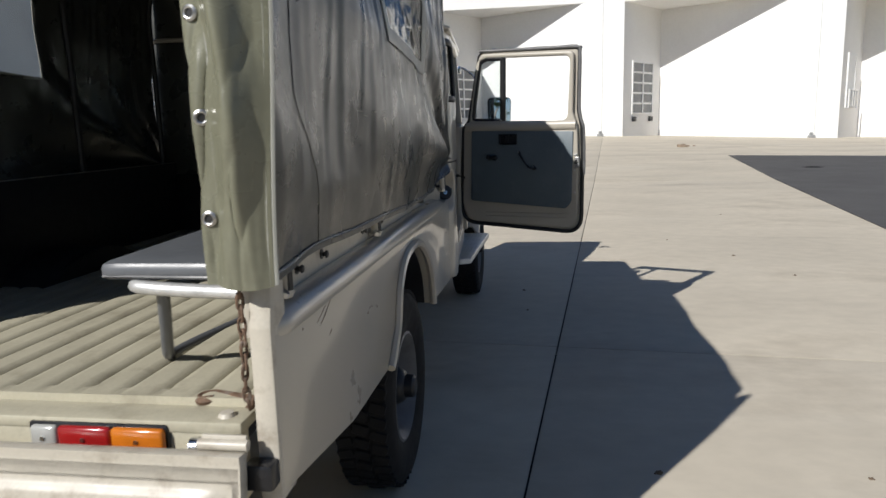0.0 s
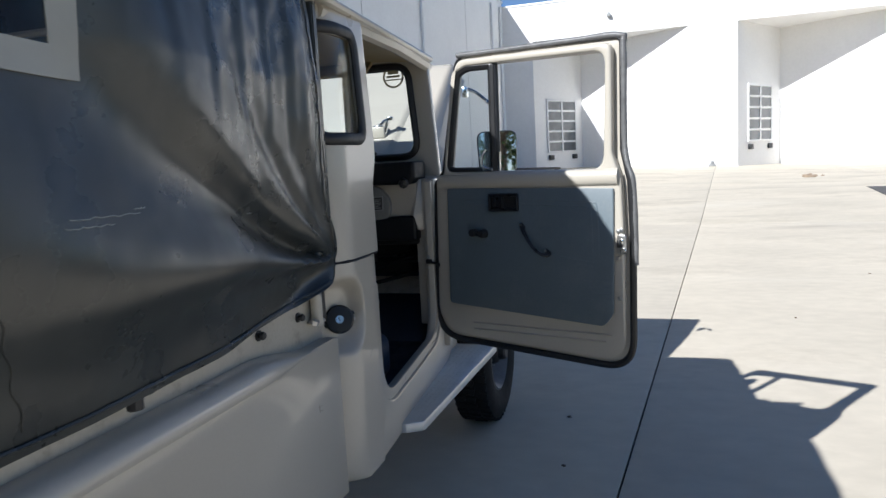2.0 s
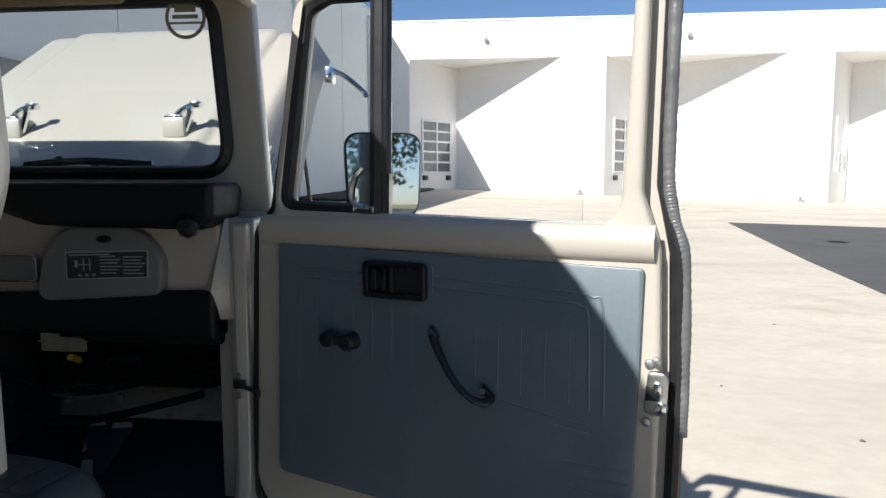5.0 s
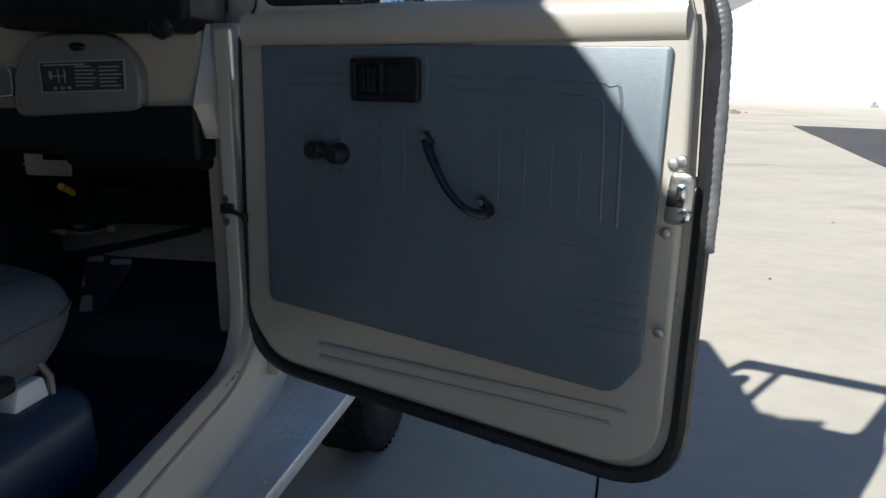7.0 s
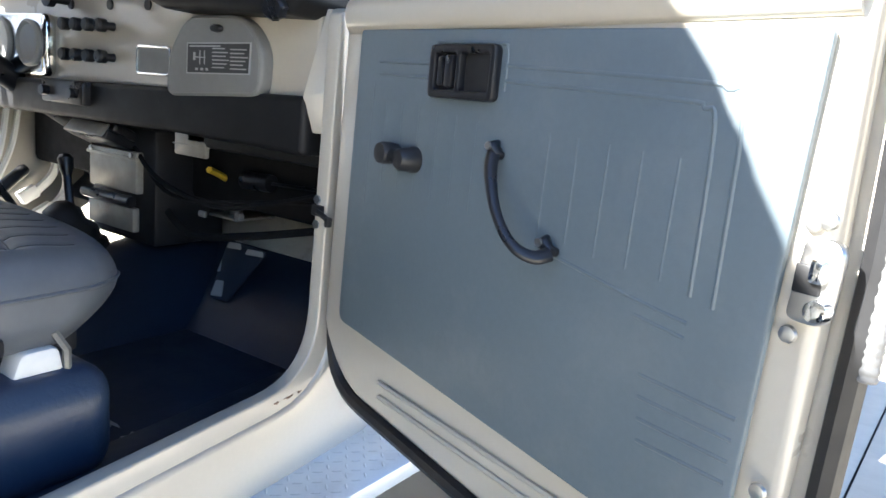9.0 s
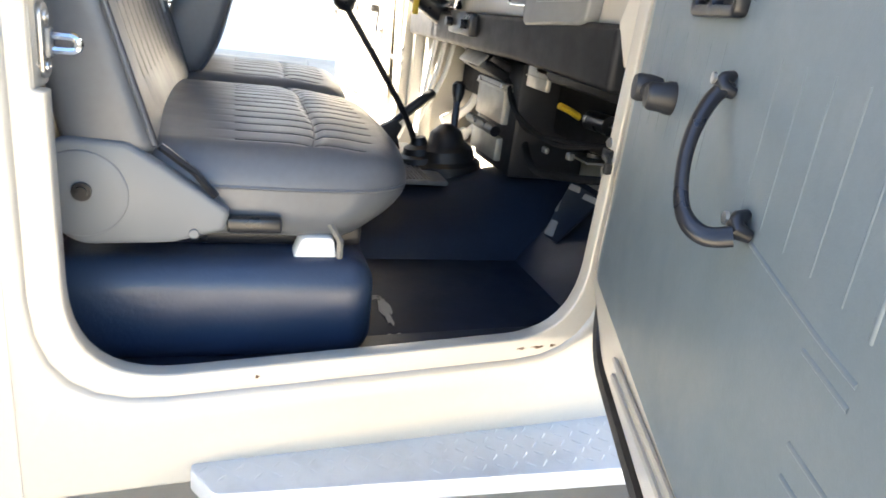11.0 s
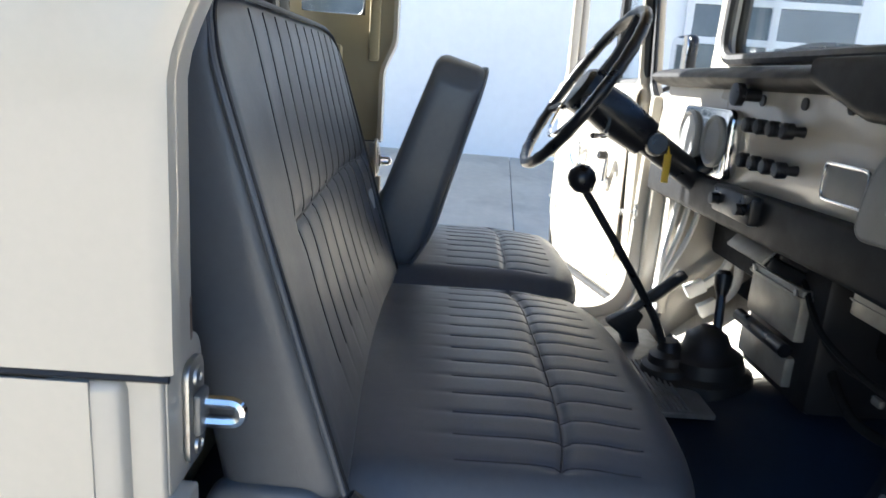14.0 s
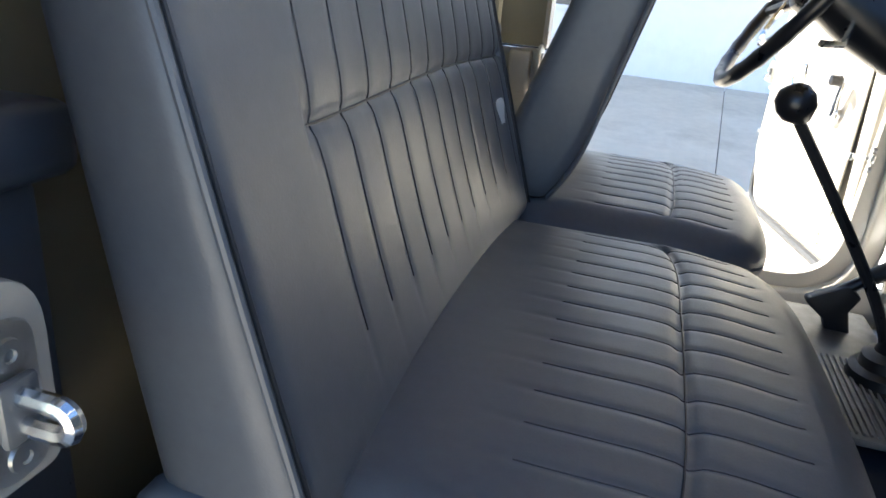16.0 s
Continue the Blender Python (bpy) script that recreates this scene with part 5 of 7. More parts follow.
def door(side):
    s = -1 if side else 1
    m = Matrix.Translation((0.055 if not side else 2 * MID - 0.055, -0.043, 0)) @ Matrix.Rotation(radians(DOOR_OPEN[side] * s), 4, 'Z')

    def put(name, bm, material, parent, label=""):
        if side:
            for v in bm.verts:
                v.co.x = -v.co.x
            bmesh.ops.reverse_faces(bm, faces=bm.faces)
        return part(name, bm, material, parent, label)

    shell = put("door", door_uz([OUT, GLASS], 0.004, 0.030, 0.008, 3), M_PAINT, truck, "cream door swung wide open")
    shell.matrix_basis = m
    inner = door_uz([INN, GLASS], -0.034, 0.003, 0.010, 3)
    for v in inner.verts:
        if v.co.x < -0.004:
            v.co.x = lerp(v.co.x, -0.004, 0.85 * step(0.925, 0.79, v.co.z))
    put("inner_frame", inner, M_PAINT, shell)
    put("door_seal", tube([uvz(u, 0.000, z) for u, z in OUT], [0.013 - 0.0075 * step(1.42, 1.50, z) for u, z in OUT], 8, closed=True), M_RUBBER, shell, "black rubber door seal")
    # ledge under the window
    def ledge(u, v):
        a = v * math.pi
        return uvz(lerp(0.075, 0.832, u), -0.030 - 0.020 * math.sin(a), 1.410 - 0.030 * math.cos(a))
    put("ledge", surf(ledge, 20, 10, thick=0.004), M_PAINT, shell)
    # ruched edge trim along the rear
    edge = smooth_path([uvz(0.17, 0.0, 1.904), uvz(0.40, 0.0, 1.898), uvz(0.65, 0.0, 1.893), uvz(0.832, 0.0, 1.886), uvz(0.846, 0.0, 1.84), uvz(0.844, 0.0, 1.55), uvz(0.852, 0.0, 1.46), uvz(0.872, 0.0, 1.38), uvz(0.876, 0.0, 1.22), uvz(0.876, 0.0, 1.10)], 40)
    put("edge_trim", tube(edge, [0.0104 + 0.0005 * math.sin(i * 1.9 + 5 * noise.noise(Vector((i * 0.11, 2, 5)))) + 0.0018 * noise.noise(Vector((i * 0.05, 7, 1))) for i in range(len(edge))], 12), M_TRIMGREY, shell, "ruched grey vinyl door edge trim")
    # window glass, vent window and post
    put("vent_seal", tube([uvz(u, -0.012, z) for u, z in VENT], 0.017, 8, closed=True), M_RUBBER, shell)
    put("vent_pane", door_uz([VENT], -0.002, 0.002, 0), M_GLASS, shell).visible_shadow = False
    post = put("vent_post", merge(tube([uvz(0.337, -0.008, 1.44), uvz(0.343, -0.008, 1.85)], 0.0145, 8)), M_BLACK, shell, "black vent window post")
    put("post_trim", tube([uvz(0.352, -0.016, 1.44), uvz(0.354, -0.016, 1.52)], 0.007, 6), M_CHROME, post)
    put("vent_catch", merge(tube(smooth_path([uvz(0.315, -0.022, 1.455), uvz(0.290, -0.042, 1.47), uvz(0.298, -0.047, 1.51), uvz(0.312, -0.042, 1.53)], 4), 0.006, 6), box(-0.036, -0.016, -0.33, -0.285, 1.448, 1.462, 0.004)), M_CHROME, shell)
    # door card
    if not side:
        card_loop = fillet([(0.105, 0.918), (0.772, 0.880), (0.808, 0.93), (0.818, 1.372), (0.118, 1.387)], [0.02, 0.04, 0.04, 0.008, 0.01])
        card = put("door_card", door_uz([card_loop], -0.043, -0.034, 0.003), M_PANEL, shell, "grey embossed vinyl door card")
        lines = [[(0.177, 1.340), (0.31, 1.338)], [(0.452, 1.338), (0.70, 1.328), (0.738, 1.322), (0.756, 1.305), (0.760, 1.13)],
                 [(0.180, 1.322), (0.31, 1.320)], [(0.452, 1.320), (0.69, 1.311), (0.718, 1.305), (0.732, 1.288), (0.736, 1.135)],
                 [(0.560, 1.135), (0.682, 1.116), (0.738, 1.110)], [(0.679, 1.101), (0.738, 1.095)], [(0.317, 1.366), (0.440, 1.3635), (0.451, 1.358), (0.4545, 1.348), (0.454, 1.308)], [(0.168, 1.31), (0.160, 1.12)]]
        lines += [[(0.205 + i * 0.0415, 1.283 - 0.002 * i), (0.204 + i * 0.0415, 1.165 - 0.002 * i)] for i in range(13) if abs(0.205 + i * 0.0415 - 0.47) > 0.03]
        lines += [[(0.696 + 0.003 * i, 1.044 - 0.0222 * i), (0.800, 1.041 - 0.0205 * i)] for i in range(4)]
        for ln in lines:
            pts = smooth_path([uvz(u, -0.0405, z) for u, z in ln], 4) if len(ln) > 2 else [uvz(u, -0.0405, z) for u, z in ln]
            deep = 0.0007 if len(ln) > 2 or abs(ln[0][0] - ln[1][0]) > 0.05 else 0.0000
            put("embossed_line", tube([p + Vector((-deep, 0, 0)) for p in pts], 0.0030, 14), M_PANEL, card)
        pb = put("pull_box", door_uz([rrect(0.316, 0.446, 1.294, 1.362, 0.010), rrect(0.329, 0.372, 1.305, 1.351, 0.005), rrect(0.381, 0.436, 1.305, 1.351, 0.005)], -0.056, -0.042, 0.004), M_BLACK, shell, "black recessed door pull")
        put("pull_recess", door_uz([rrect(0.322, 0.440, 1.299, 1.357, 0.005)], -0.0448, -0.0430, 0), M_RUBBER, pb)
        put("pull_lever", box(-0.056, -0.046, -0.366, -0.350, 1.308, 1.349, 0.003), M_BLACK, pb)
        put("lock_slide", box(-0.055, -0.047, -0.346, -0.334, 1.310, 1.347, 0.003), M_BLACK, pb)
        ck = put("window_crank", merge(lathe([(0.0185, 0), (0.0185, 0.006), (0.0165, 0.012), (0.0155, 0.026), (0.0120, 0.030), (0.0, 0.031)], 20, aim(uvz(0.286, -0.043, 1.207), (-1, 0, 0))),
             tube([uvz(0.290, -0.060, 1.206), uvz(0.278, -0.062, 1.208), uvz(0.264, -0.063, 1.210), uvz(0.249, -0.062, 1.212)], [0.0130, 0.0120, 0.0125, 0.0140], 12, flat=0.85)), M_RUBBER, shell, "black window crank")
        put("crank_knob", lathe([(0.0130, -0.006), (0.0145, 0.000), (0.0160, 0.008), (0.0160, 0.020), (0.0140, 0.025), (0.0, 0.0255)], 18, aim(uvz(0.249, -0.054, 1.212), (-1, 0, 0))), M_RUBBER, ck)
        gh = smooth_path([uvz(0.458, -0.050, 1.240), uvz(0.471, -0.066, 1.224), uvz(0.491, -0.080, 1.201), uvz(0.512, -0.088, 1.175), uvz(0.536, -0.091, 1.152), uvz(0.555, -0.088, 1.140), uvz(0.569, -0.077, 1.135), uvz(0.574, -0.060, 1.139)], 6)
        n = len(gh) - 1
        hd = put("grab_handle", tube(gh, [0.0074 + 0.0012 * math.cos(2 * math.pi * i / n) for i in range(n + 1)], 12, flat=0.66), M_BLACK, shell, "black curved grab handle")
        for u0, z0, u1, z1 in ((0.450, 1.256, 0.470, 1.226), (0.545, 1.160, 0.578, 1.132)):
            a, b = uvz(lerp(u0, u1, 0.26), -0.0445, lerp(z0, z1, 0.26)), uvz(lerp(u0, u1, 0.76), -0.0445, lerp(z0, z1, 0.76))
            mid = (a + b) / 2 + Vector((-0.006, 0, 0))
            put("handle_foot", tube([a, a.lerp(mid, 0.5) + Vector((-0.004, 0, 0)), mid + Vector((-0.004, 0, 0)), b.lerp(mid, 0.4) + Vector((-0.008, 0, 0)), b], [0.004, 0.0072, 0.0080, 0.0078, 0.0050], 12), M_BLACK, hd)
            put("screw", lathe([(0, 0.004), (0.005, 0.003), (0.005, 0)], 8, aim(a.lerp(mid, 0.55) + Vector((-0.013, 0, 0)), (-1, 0, 0))), M_STEEL, hd)
    else:
        card = put("door_card", door_uz([fillet([(0.11, 0.90), (0.77, 0.88), (0.805, 0.93), (0.812, 1.37), (0.12, 1.385)], [0.03, 0.05, 0.05, 0.01, 0.01])], -0.040, -0.034, 0.003), M_PAINT, shell, "cream painted inner door panel")
        heart = smooth_path([uvz(0.505, -0.058, 1.150), uvz(0.540, -0.062, 1.165), uvz(0.560, -0.062, 1.195), uvz(0.535, -0.062, 1.215), uvz(0.470, -0.062, 1.235), uvz(0.480, -0.062, 1.190), uvz(0.497, -0.060, 1.155)], 5, closed=True)
        lever = put("door_lever", tube(heart, 0.0055, 8, closed=True), M_CHROME, shell, "chrome looped inner door lever")
        put("lever_boss", lathe([(0.020, 0), (0.020, 0.008), (0.010, 0.014), (0.010, 0.024), (0, 0.026)], 16, aim(uvz(0.508, -0.038, 1.158), (-1, 0, 0))), M_CHROME, lever)
        crank = put("window_crank", merge(tube([uvz(0.235, -0.055, 1.140), uvz(0.220, -0.060, 1.185), uvz(0.205, -0.062, 1.225)], [0.013, 0.010, 0.008], 10), lathe([(0.024, 0), (0.024, 0.010), (0.012, 0.020), (0, 0.022)], 16, aim(uvz(0.237, -0.040, 1.138), (-1, 0, 0)))), M_CHROME, shell, "chrome window crank")
        put("crank_knob", lathe([(0.008, 0.0), (0.014, 0.006), (0.013, 0.030), (0, 0.033)], 14, aim(uvz(0.205, -0.062, 1.225), (-1, 0, 0))), M_BLACK, crank)
        put("pressed_line", tube(smooth_path([uvz(0.10, -0.0405, 0.93), uvz(0.60, -0.0405, 0.905), uvz(0.72, -0.0405, 0.94), uvz(0.74, -0.0405, 1.05)], 6), 0.004, 8), M_PAINT, card)
    # pressed ridges below the card, screws, latch
    for z, u0, u1 in ((0.836, 0.20, 0.79), (0.810, 0.20, 0.765)):
        put("pressed_ridge", tube([uvz(u0, -0.0115 - 0.11 * (z - 0.80), z), uvz(u1, -0.0115 - 0.11 * (z - 0.80), z + 0.006)], 0.0042, 6), M_PAINT, shell)
    for u, z in ((0.828, 0.985), (0.829, 1.222), (0.840, 1.226), (0.826, 1.128)):
        put("screw", lathe([(0, 0.006), (0.007, 0.004), (0.008, 0)], 10, aim(uvz(u, -0.036, z), (-1, 0, 0))), M_STEEL, shell)
    lt = put("latch", door_uz([fillet([(0.823, 1.142), (0.857, 1.142), (0.860, 1.212), (0.828, 1.212)], [0.010, 0.014, 0.018, 0.010])], -0.046, -0.033, 0.003), M_STEEL, shell, "worn steel door latch")
    put("latch_claw", box(-0.054, -0.043, -0.851, -0.838, 1.176, 1.197, 0.004), M_CHROME, lt)
    put("latch_boss", lathe([(0, 0.014), (0.009, 0.012), (0.010, 0)], 12, aim(uvz(0.850, -0.044, 1.156), (-1, 0, 0))), M_CHROME, lt)
    put("latch_slot", box(-0.0475, -0.044, -0.848, -0.8255, 1.166, 1.190, 0.002), M_RUBBER, lt)
    # outside mirror on its arm
    arm = put("mirror_arm", merge(tube(smooth_path([uvz(0.26, 0.02, 1.425), uvz(0.258, 0.10, 1.43), uvz(0.250, 0.165, 1.47), uvz(0.250, 0.170, 1.51)], 5), 0.008, 8), box(0.02, 0.04, -0.29, -0.23, 1.41, 1.44, 0.005)), M_BLACK, shell)
    face = Vector((0.30, -1.0, 0.02)) if not side else Vector((0.0, -1, 0))
    turn = m.to_3x3().inverted() @ Vector((face.x * s, face.y, face.z))
    if side:
        turn.x = -turn.x
    q = Matrix.Translation(uvz(0.250, 0.145, 1.517)) @ turn.to_track_quat('Z', 'Y').to_matrix().to_4x4()
    head = put("mirror", moved(plate([fillet([(-0.077, -0.088), (0.077, -0.088), (0.084, 0.092), (-0.084, 0.092)], 0.035)], 0.030, 0.010, 3), q @ Matrix.Translation((0, 0, -0.036))), M_BLACK, shell, "rectangular door mirror")
    put("mirror_glass", moved(plate([fillet([(-0.072, -0.083), (0.072, -0.083), (0.079, 0.087), (-0.079, 0.087)], 0.032)], 0.003), q @ Matrix.Translation((0, 0, -0.0045))), M_MIRROR, head)
    return shell


door(0)
door(1)

# ---- inside the cab ----
part("cab_floor", box(2 * MID + 0.02, -0.02, CAB_R + 0.05, 0.03, 0.690, 0.712, 0.004), M_MAT, truck, "black rubber cab floor mat")
part("toe_board", merge(moved(box(2 * MID + 0.02, -0.02, 0.0, 0.40, -0.012, 0.0, 0.003), Matrix.Translation((0, 0.02, 0.712)) @ Matrix.Rotation(radians(42), 4, 'X')), box(2 * MID + 0.0, 0.0, 0.29, 0.31, 0.9, 1.40)), M_MAT, truck, "black toe board and bulkhead")
part("firewall", moved(box(-0.64, -0.022, 0.265, 0.398, 0.0, 0.004, 0.001), Matrix.Translation((0, 0.02, 0.712)) @ Matrix.Rotation(radians(42), 4, 'X')), M_PAINT_WORN, truck, "cream painted firewall above the mat")
part("canister", merge(tube([(-0.349, 0.095, 1.078), (-0.262, 0.095, 1.081)], 0.020, 14), tube([(-0.262, 0.095, 1.081), (-0.126, 0.095, 1.086)], 0.004, 6)), M_BLACK, truck, "black canister with a cable under the dash")
part("tunnel", surf(lambda u, v: (MID + lerp(-0.24, 0.24, u), lerp(-0.42, 0.25, v), 0.712 + 0.14 * max(0.0, math.cos((u - 0.5) * math.pi)) ** 0.6 * (0.8 + 0.25 * v + 0.9 * max(0.0, v - 0.45))), 24, 20, thick=0.01), M_MAT, truck)
for side in (0, 1):
    part("kick_panel", mir(box(-0.012, 0.004, 0.02, 0.30, 0.70, 1.40, 0.004), side), M_PAINT, truck)
    gus = bmesh.new()
    rows = [((0.000, -0.030, 1.430), (0.012, -0.050, 1.428), (0.048, -0.030, 1.428)), ((-0.040, -0.046, 1.275), (-0.012, -0.074, 1.278), (0.045, -0.040, 1.290)), ((-0.020, -0.040, 1.215), (0.004, -0.060, 1.215), (0.042, -0.040, 1.215))]
    front = [[gus.verts.new(p) for p in r] for r in rows]
    rear = [[gus.verts.new((p[0], 0.05, p[2])) for p in r] for r in rows]
    for k in range(2):
        for q in range(2):
            gus.faces.new((front[k][q], front[k + 1][q], front[k + 1][q + 1], front[k][q + 1]))
            gus.faces.new((rear[k][q], rear[k][q + 1], rear[k + 1][q + 1], rear[k + 1][q]))
        gus.faces.new((front[k][0], rear[k][0], rear[k + 1][0], front[k + 1][0]))
        gus.faces.new((front[k][2], front[k + 1][2], rear[k + 1][2], rear[k][2]))
    for q in range(2):
        gus.faces.new((front[0][q], front[0][q + 1], rear[0][q + 1], rear[0][q]))
        gus.faces.new((front[2][q + 1], front[2][q], rear[2][q], rear[2][q + 1]))
    bmesh.ops.bevel(gus, geom=gus.edges[:], offset=0.0025, segments=2, profile=0.6, affect='EDGES')
    gs = part("dash_gusset", mir(gus, side), M_PAINT, truck, "cream flared bracket beside the dash")
    part("pressed_rib", mir(tube([(0.030, -0.042, 1.410), (0.024, -0.054, 1.285), (0.026, -0.050, 1.226)], [0.002, 0.0036, 0.003], 8), side), M_PAINT, gs)
for x0, x1 in ((-0.745, -0.005), (-1.37, -0.79)):
    part("seat_box", box(x0, x1, -0.90, -0.412, 0.70, 0.874, 0.048, 6), M_RISER, truck, "dark painted seat box")
part("foam_block", yz_plate([fillet([(-0.546, 0.867), (-0.474, 0.862), (-0.482, 0.906), (-0.532, 0.906)], [0.006, 0.004, 0.012, 0.014])], -0.090, -0.045, 0.005), M_PAPER, truck, "white foam block under the seat edge")


def block(x0, x1, y0, y1, z0, z1, r, nx, ny, nz, shape):
    """A soft upholstered block: a rounded box with a fine skin, each point passed through shape(p, n)."""
    bm = bmesh.new()
    c = Vector(((x0 + x1) / 2, (y0 + y1) / 2, (z0 + z1) / 2))
    h = Vector(((x1 - x0) / 2, (y1 - y0) / 2, (z1 - z0) / 2))
    for ax, na, nb in ((2, nx, ny), (1, nx, nz), (0, ny, nz)):
        for sg in (-1, 1):
            V = {}
            for i in range(na + 1):
                for j in range(nb + 1):
                    a, b = 2 * i / na - 1, 2 * j / nb - 1
                    p = {2: Vector((a, b, sg)), 1: Vector((a, sg, b)), 0: Vector((sg, a, b))}[ax]
                    w = Vector((p.x * h.x, p.y * h.y, p.z * h.z))
                    core = Vector([max(-h[k] + r, min(h[k] - r, w[k])) for k in range(3)])
                    n = (w - core)
                    n = n.normalized() if n.length > 1e-9 else Vector([sg if k == ax else 0 for k in range(3)])
                    V[i, j] = bm.verts.new(shape(c + core + n * r, n))
            for i in range(na):
                for j in range(nb):
                    bm.faces.new((V[i, j], V[i + 1, j], V[i + 1, j + 1], V[i, j + 1]))
    bmesh.ops.remove_doubles(bm, verts=bm.verts, dist=1e-4)
    return bm


def groove(d, w):
    return math.exp(-(d / w) ** 2)


def seat(name, label, x0, x1, px0, px1, pleats, back_low, back_top, back_thick, bx0, bx1, seamz, cover, bp0, bp1, bpleats, back_slim=0.0, curl=0.0):
    root = part(name, box(x0 + 0.05, x1 - 0.05, -0.74, -0.43, 0.875, 0.915, 0.008), M_BLACK, truck, label)
    SEAM = -0.505

    def cushion(p, n):
        q = p.copy()
        u = (p.x - x0) / (x1 - x0)
        e = min(1.0, abs(2 * u - 1))
        q.y -= 0.065 * e ** 5 * step(-0.62, -0.40, p.y)
        q.z += 0.024 * max(0.0, math.sin(math.pi * u)) ** 0.6 * max(0, n.z) - 0.014 * step(-0.50, -0.36, p.y) * max(0, n.z) * 0.8
        if n.z > 0.3:
            k = (p.x - px0) / (px1 - px0) * pleats
            if -0.2 < k < pleats + 0.2:
                d = (k - round(k)) * (px1 - px0) / pleats
                ends = step(-0.70, -0.60, p.y) * step(-0.392, -0.425, p.y)
                q.z -= 0.0015 * groove(d, 0.0050) * ends
                q.z -= 0.005 * groove(p.y - SEAM - 0.004 * math.sin(k * 0.7), 0.006) + 0.003 * groove(p.y - SEAM, 0.025)
        q.y += 0.05 * step(0.98, 0.90, p.z) * -1 * step(-0.55, -0.38, p.y)
        q.x += 0.006 * math.sin(p.y * 9) * n.x
        return q
    cu = part("cushion", block(x0, x1, -0.80, -0.338, 0.895, 1.035, 0.055, 230, 90, 12, cushion), M_SEAT, root, "grey pleated vinyl seat cushion", 60)
    c, r = 0.055, 0.0562
    ring = [cushion(Vector((x1, y, 0.985)), Vector((1, 0, 0))) for y in [lerp(-0.77, -0.338 - c, i / 10) for i in range(11)]]
    ring += [cushion(Vector((x1 - c + r * math.cos(a), -0.338 - c + r * math.sin(a), 0.985)), Vector((math.cos(a), math.sin(a), 0))) for a in [math.pi / 2 * i / 8 for i in range(1, 9)]]
    ring += [cushion(Vector((x0 + c - r * math.sin(a), -0.338 - c + r * math.cos(a), 0.985)), Vector((-math.sin(a), math.cos(a), 0))) for a in [math.pi / 2 * i / 8 for i in range(0, 9)]]
    ring += [cushion(Vector((x0, y, 0.985)), Vector((-1, 0, 0))) for y in [lerp(-0.338 - c, -0.77, i / 10) for i in range(1, 11)]]
    part("piping", tube(ring, 0.0030, 6), M_SEAT, cu)
    # backrest in its own upright frame, then leaned back
    H = Vector(back_top) - Vector(back_low)
    L = H.length

    def rest(p, n):
        q = p.copy()
        v = p.z / L
        if n.y > 0.3:
            k = (p.x - bp0) / (bp1 - bp0) * bpleats
            if -0.3 < k < bpleats + 0.3:
                d = (k - round(k)) * (bp1 - bp0) / bpleats
                ends = step(0.04, 0.22, v) * step(0.985, 0.93, v)
                q.y -= 0.0015 * groove(d, 0.0050) * ends
                zs = seamz + 0.004 * math.sin(p.x * 9) + 0.006 * abs(k - round(k))
                q.y -= 0.005 * groove(p.z - zs, 0.006) + 0.004 * groove(p.z - zs, 0.022)
        e = abs(p.x - (bx0 + bx1) / 2) / ((bx1 - bx0) / 2)
        if p.y > -0.035:
            q.y -= 0.016 * math.sin(math.pi * min(1, 0.12 + v * 0.95)) * max(0.0, 1 - e ** 3.5)
        q.y -= curl * max(0.0, 1 - v / 0.3) ** 2
        q.y *= 1 - back_slim * v
        q.x = (bx0 + bx1) / 2 + (q.x - (bx0 + bx1) / 2) * (1 - 0.03 * v * v)
        q.z -= 0.040 * (abs(p.x - (bx0 + bx1) / 2) / ((bx1 - bx0) / 2)) ** 9 * step(0.75, 1.0, v)
        return q
    bm = block(bx0, bx1, -back_thick, 0.0, 0.0, L, 0.026, 250, 10, 110, rest)
    lean = math.atan2(H.y, H.z)
    mb = Matrix.Translation((0, back_low[1], back_low[2])) @ Matrix.Rotation(-lean, 4, 'X')
    bk = part("backrest", moved(bm, mb), M_SEAT, root, "grey pleated vinyl backrest", 60)
    inset, ro = 0.0005, 0.052
    ring2 = [(bx0 + inset, L * i / 30) for i in range(1, 25)]
    ring2 += [(bx0 + inset + ro * (1 - math.cos(a)), L - inset - ro * (1 - math.sin(a))) for a in [math.pi / 2 * i / 8 for i in range(9)]]
    ring2 += [(lerp(bx0 + inset + ro, bx1 - inset - ro, i / 40), L - inset) for i in range(1, 40)]
    ring2 += [(bx1 - inset - ro * (1 - math.cos(a)), L - inset - ro * (1 - math.sin(a))) for a in [math.pi / 2 * (8 - i) / 8 for i in range(9)]]
    ring2 += [(bx1 - inset, L * i / 30) for i in range(24, 0, -1)]
    welt = [mb @ (rest(Vector((x, 0.0, z)), Vector((0, 0.2, 0))) + Vector((0, -0.0045, 0))) for x, z in ring2]
    part("piping", tube(welt, 0.0034, 8), M_SEAT, bk)
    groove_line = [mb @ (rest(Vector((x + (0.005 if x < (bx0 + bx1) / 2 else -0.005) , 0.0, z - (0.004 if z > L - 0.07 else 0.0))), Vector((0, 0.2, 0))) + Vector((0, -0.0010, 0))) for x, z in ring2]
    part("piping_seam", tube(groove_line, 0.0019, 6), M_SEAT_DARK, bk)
    # stitched seams sunk between the pleats
    def face(x, z, sink):
        return mb @ rest(Vector((x, 0.0, z)), Vector((0, 1, 0))) + mb.to_3x3() @ Vector((0, sink, 0))
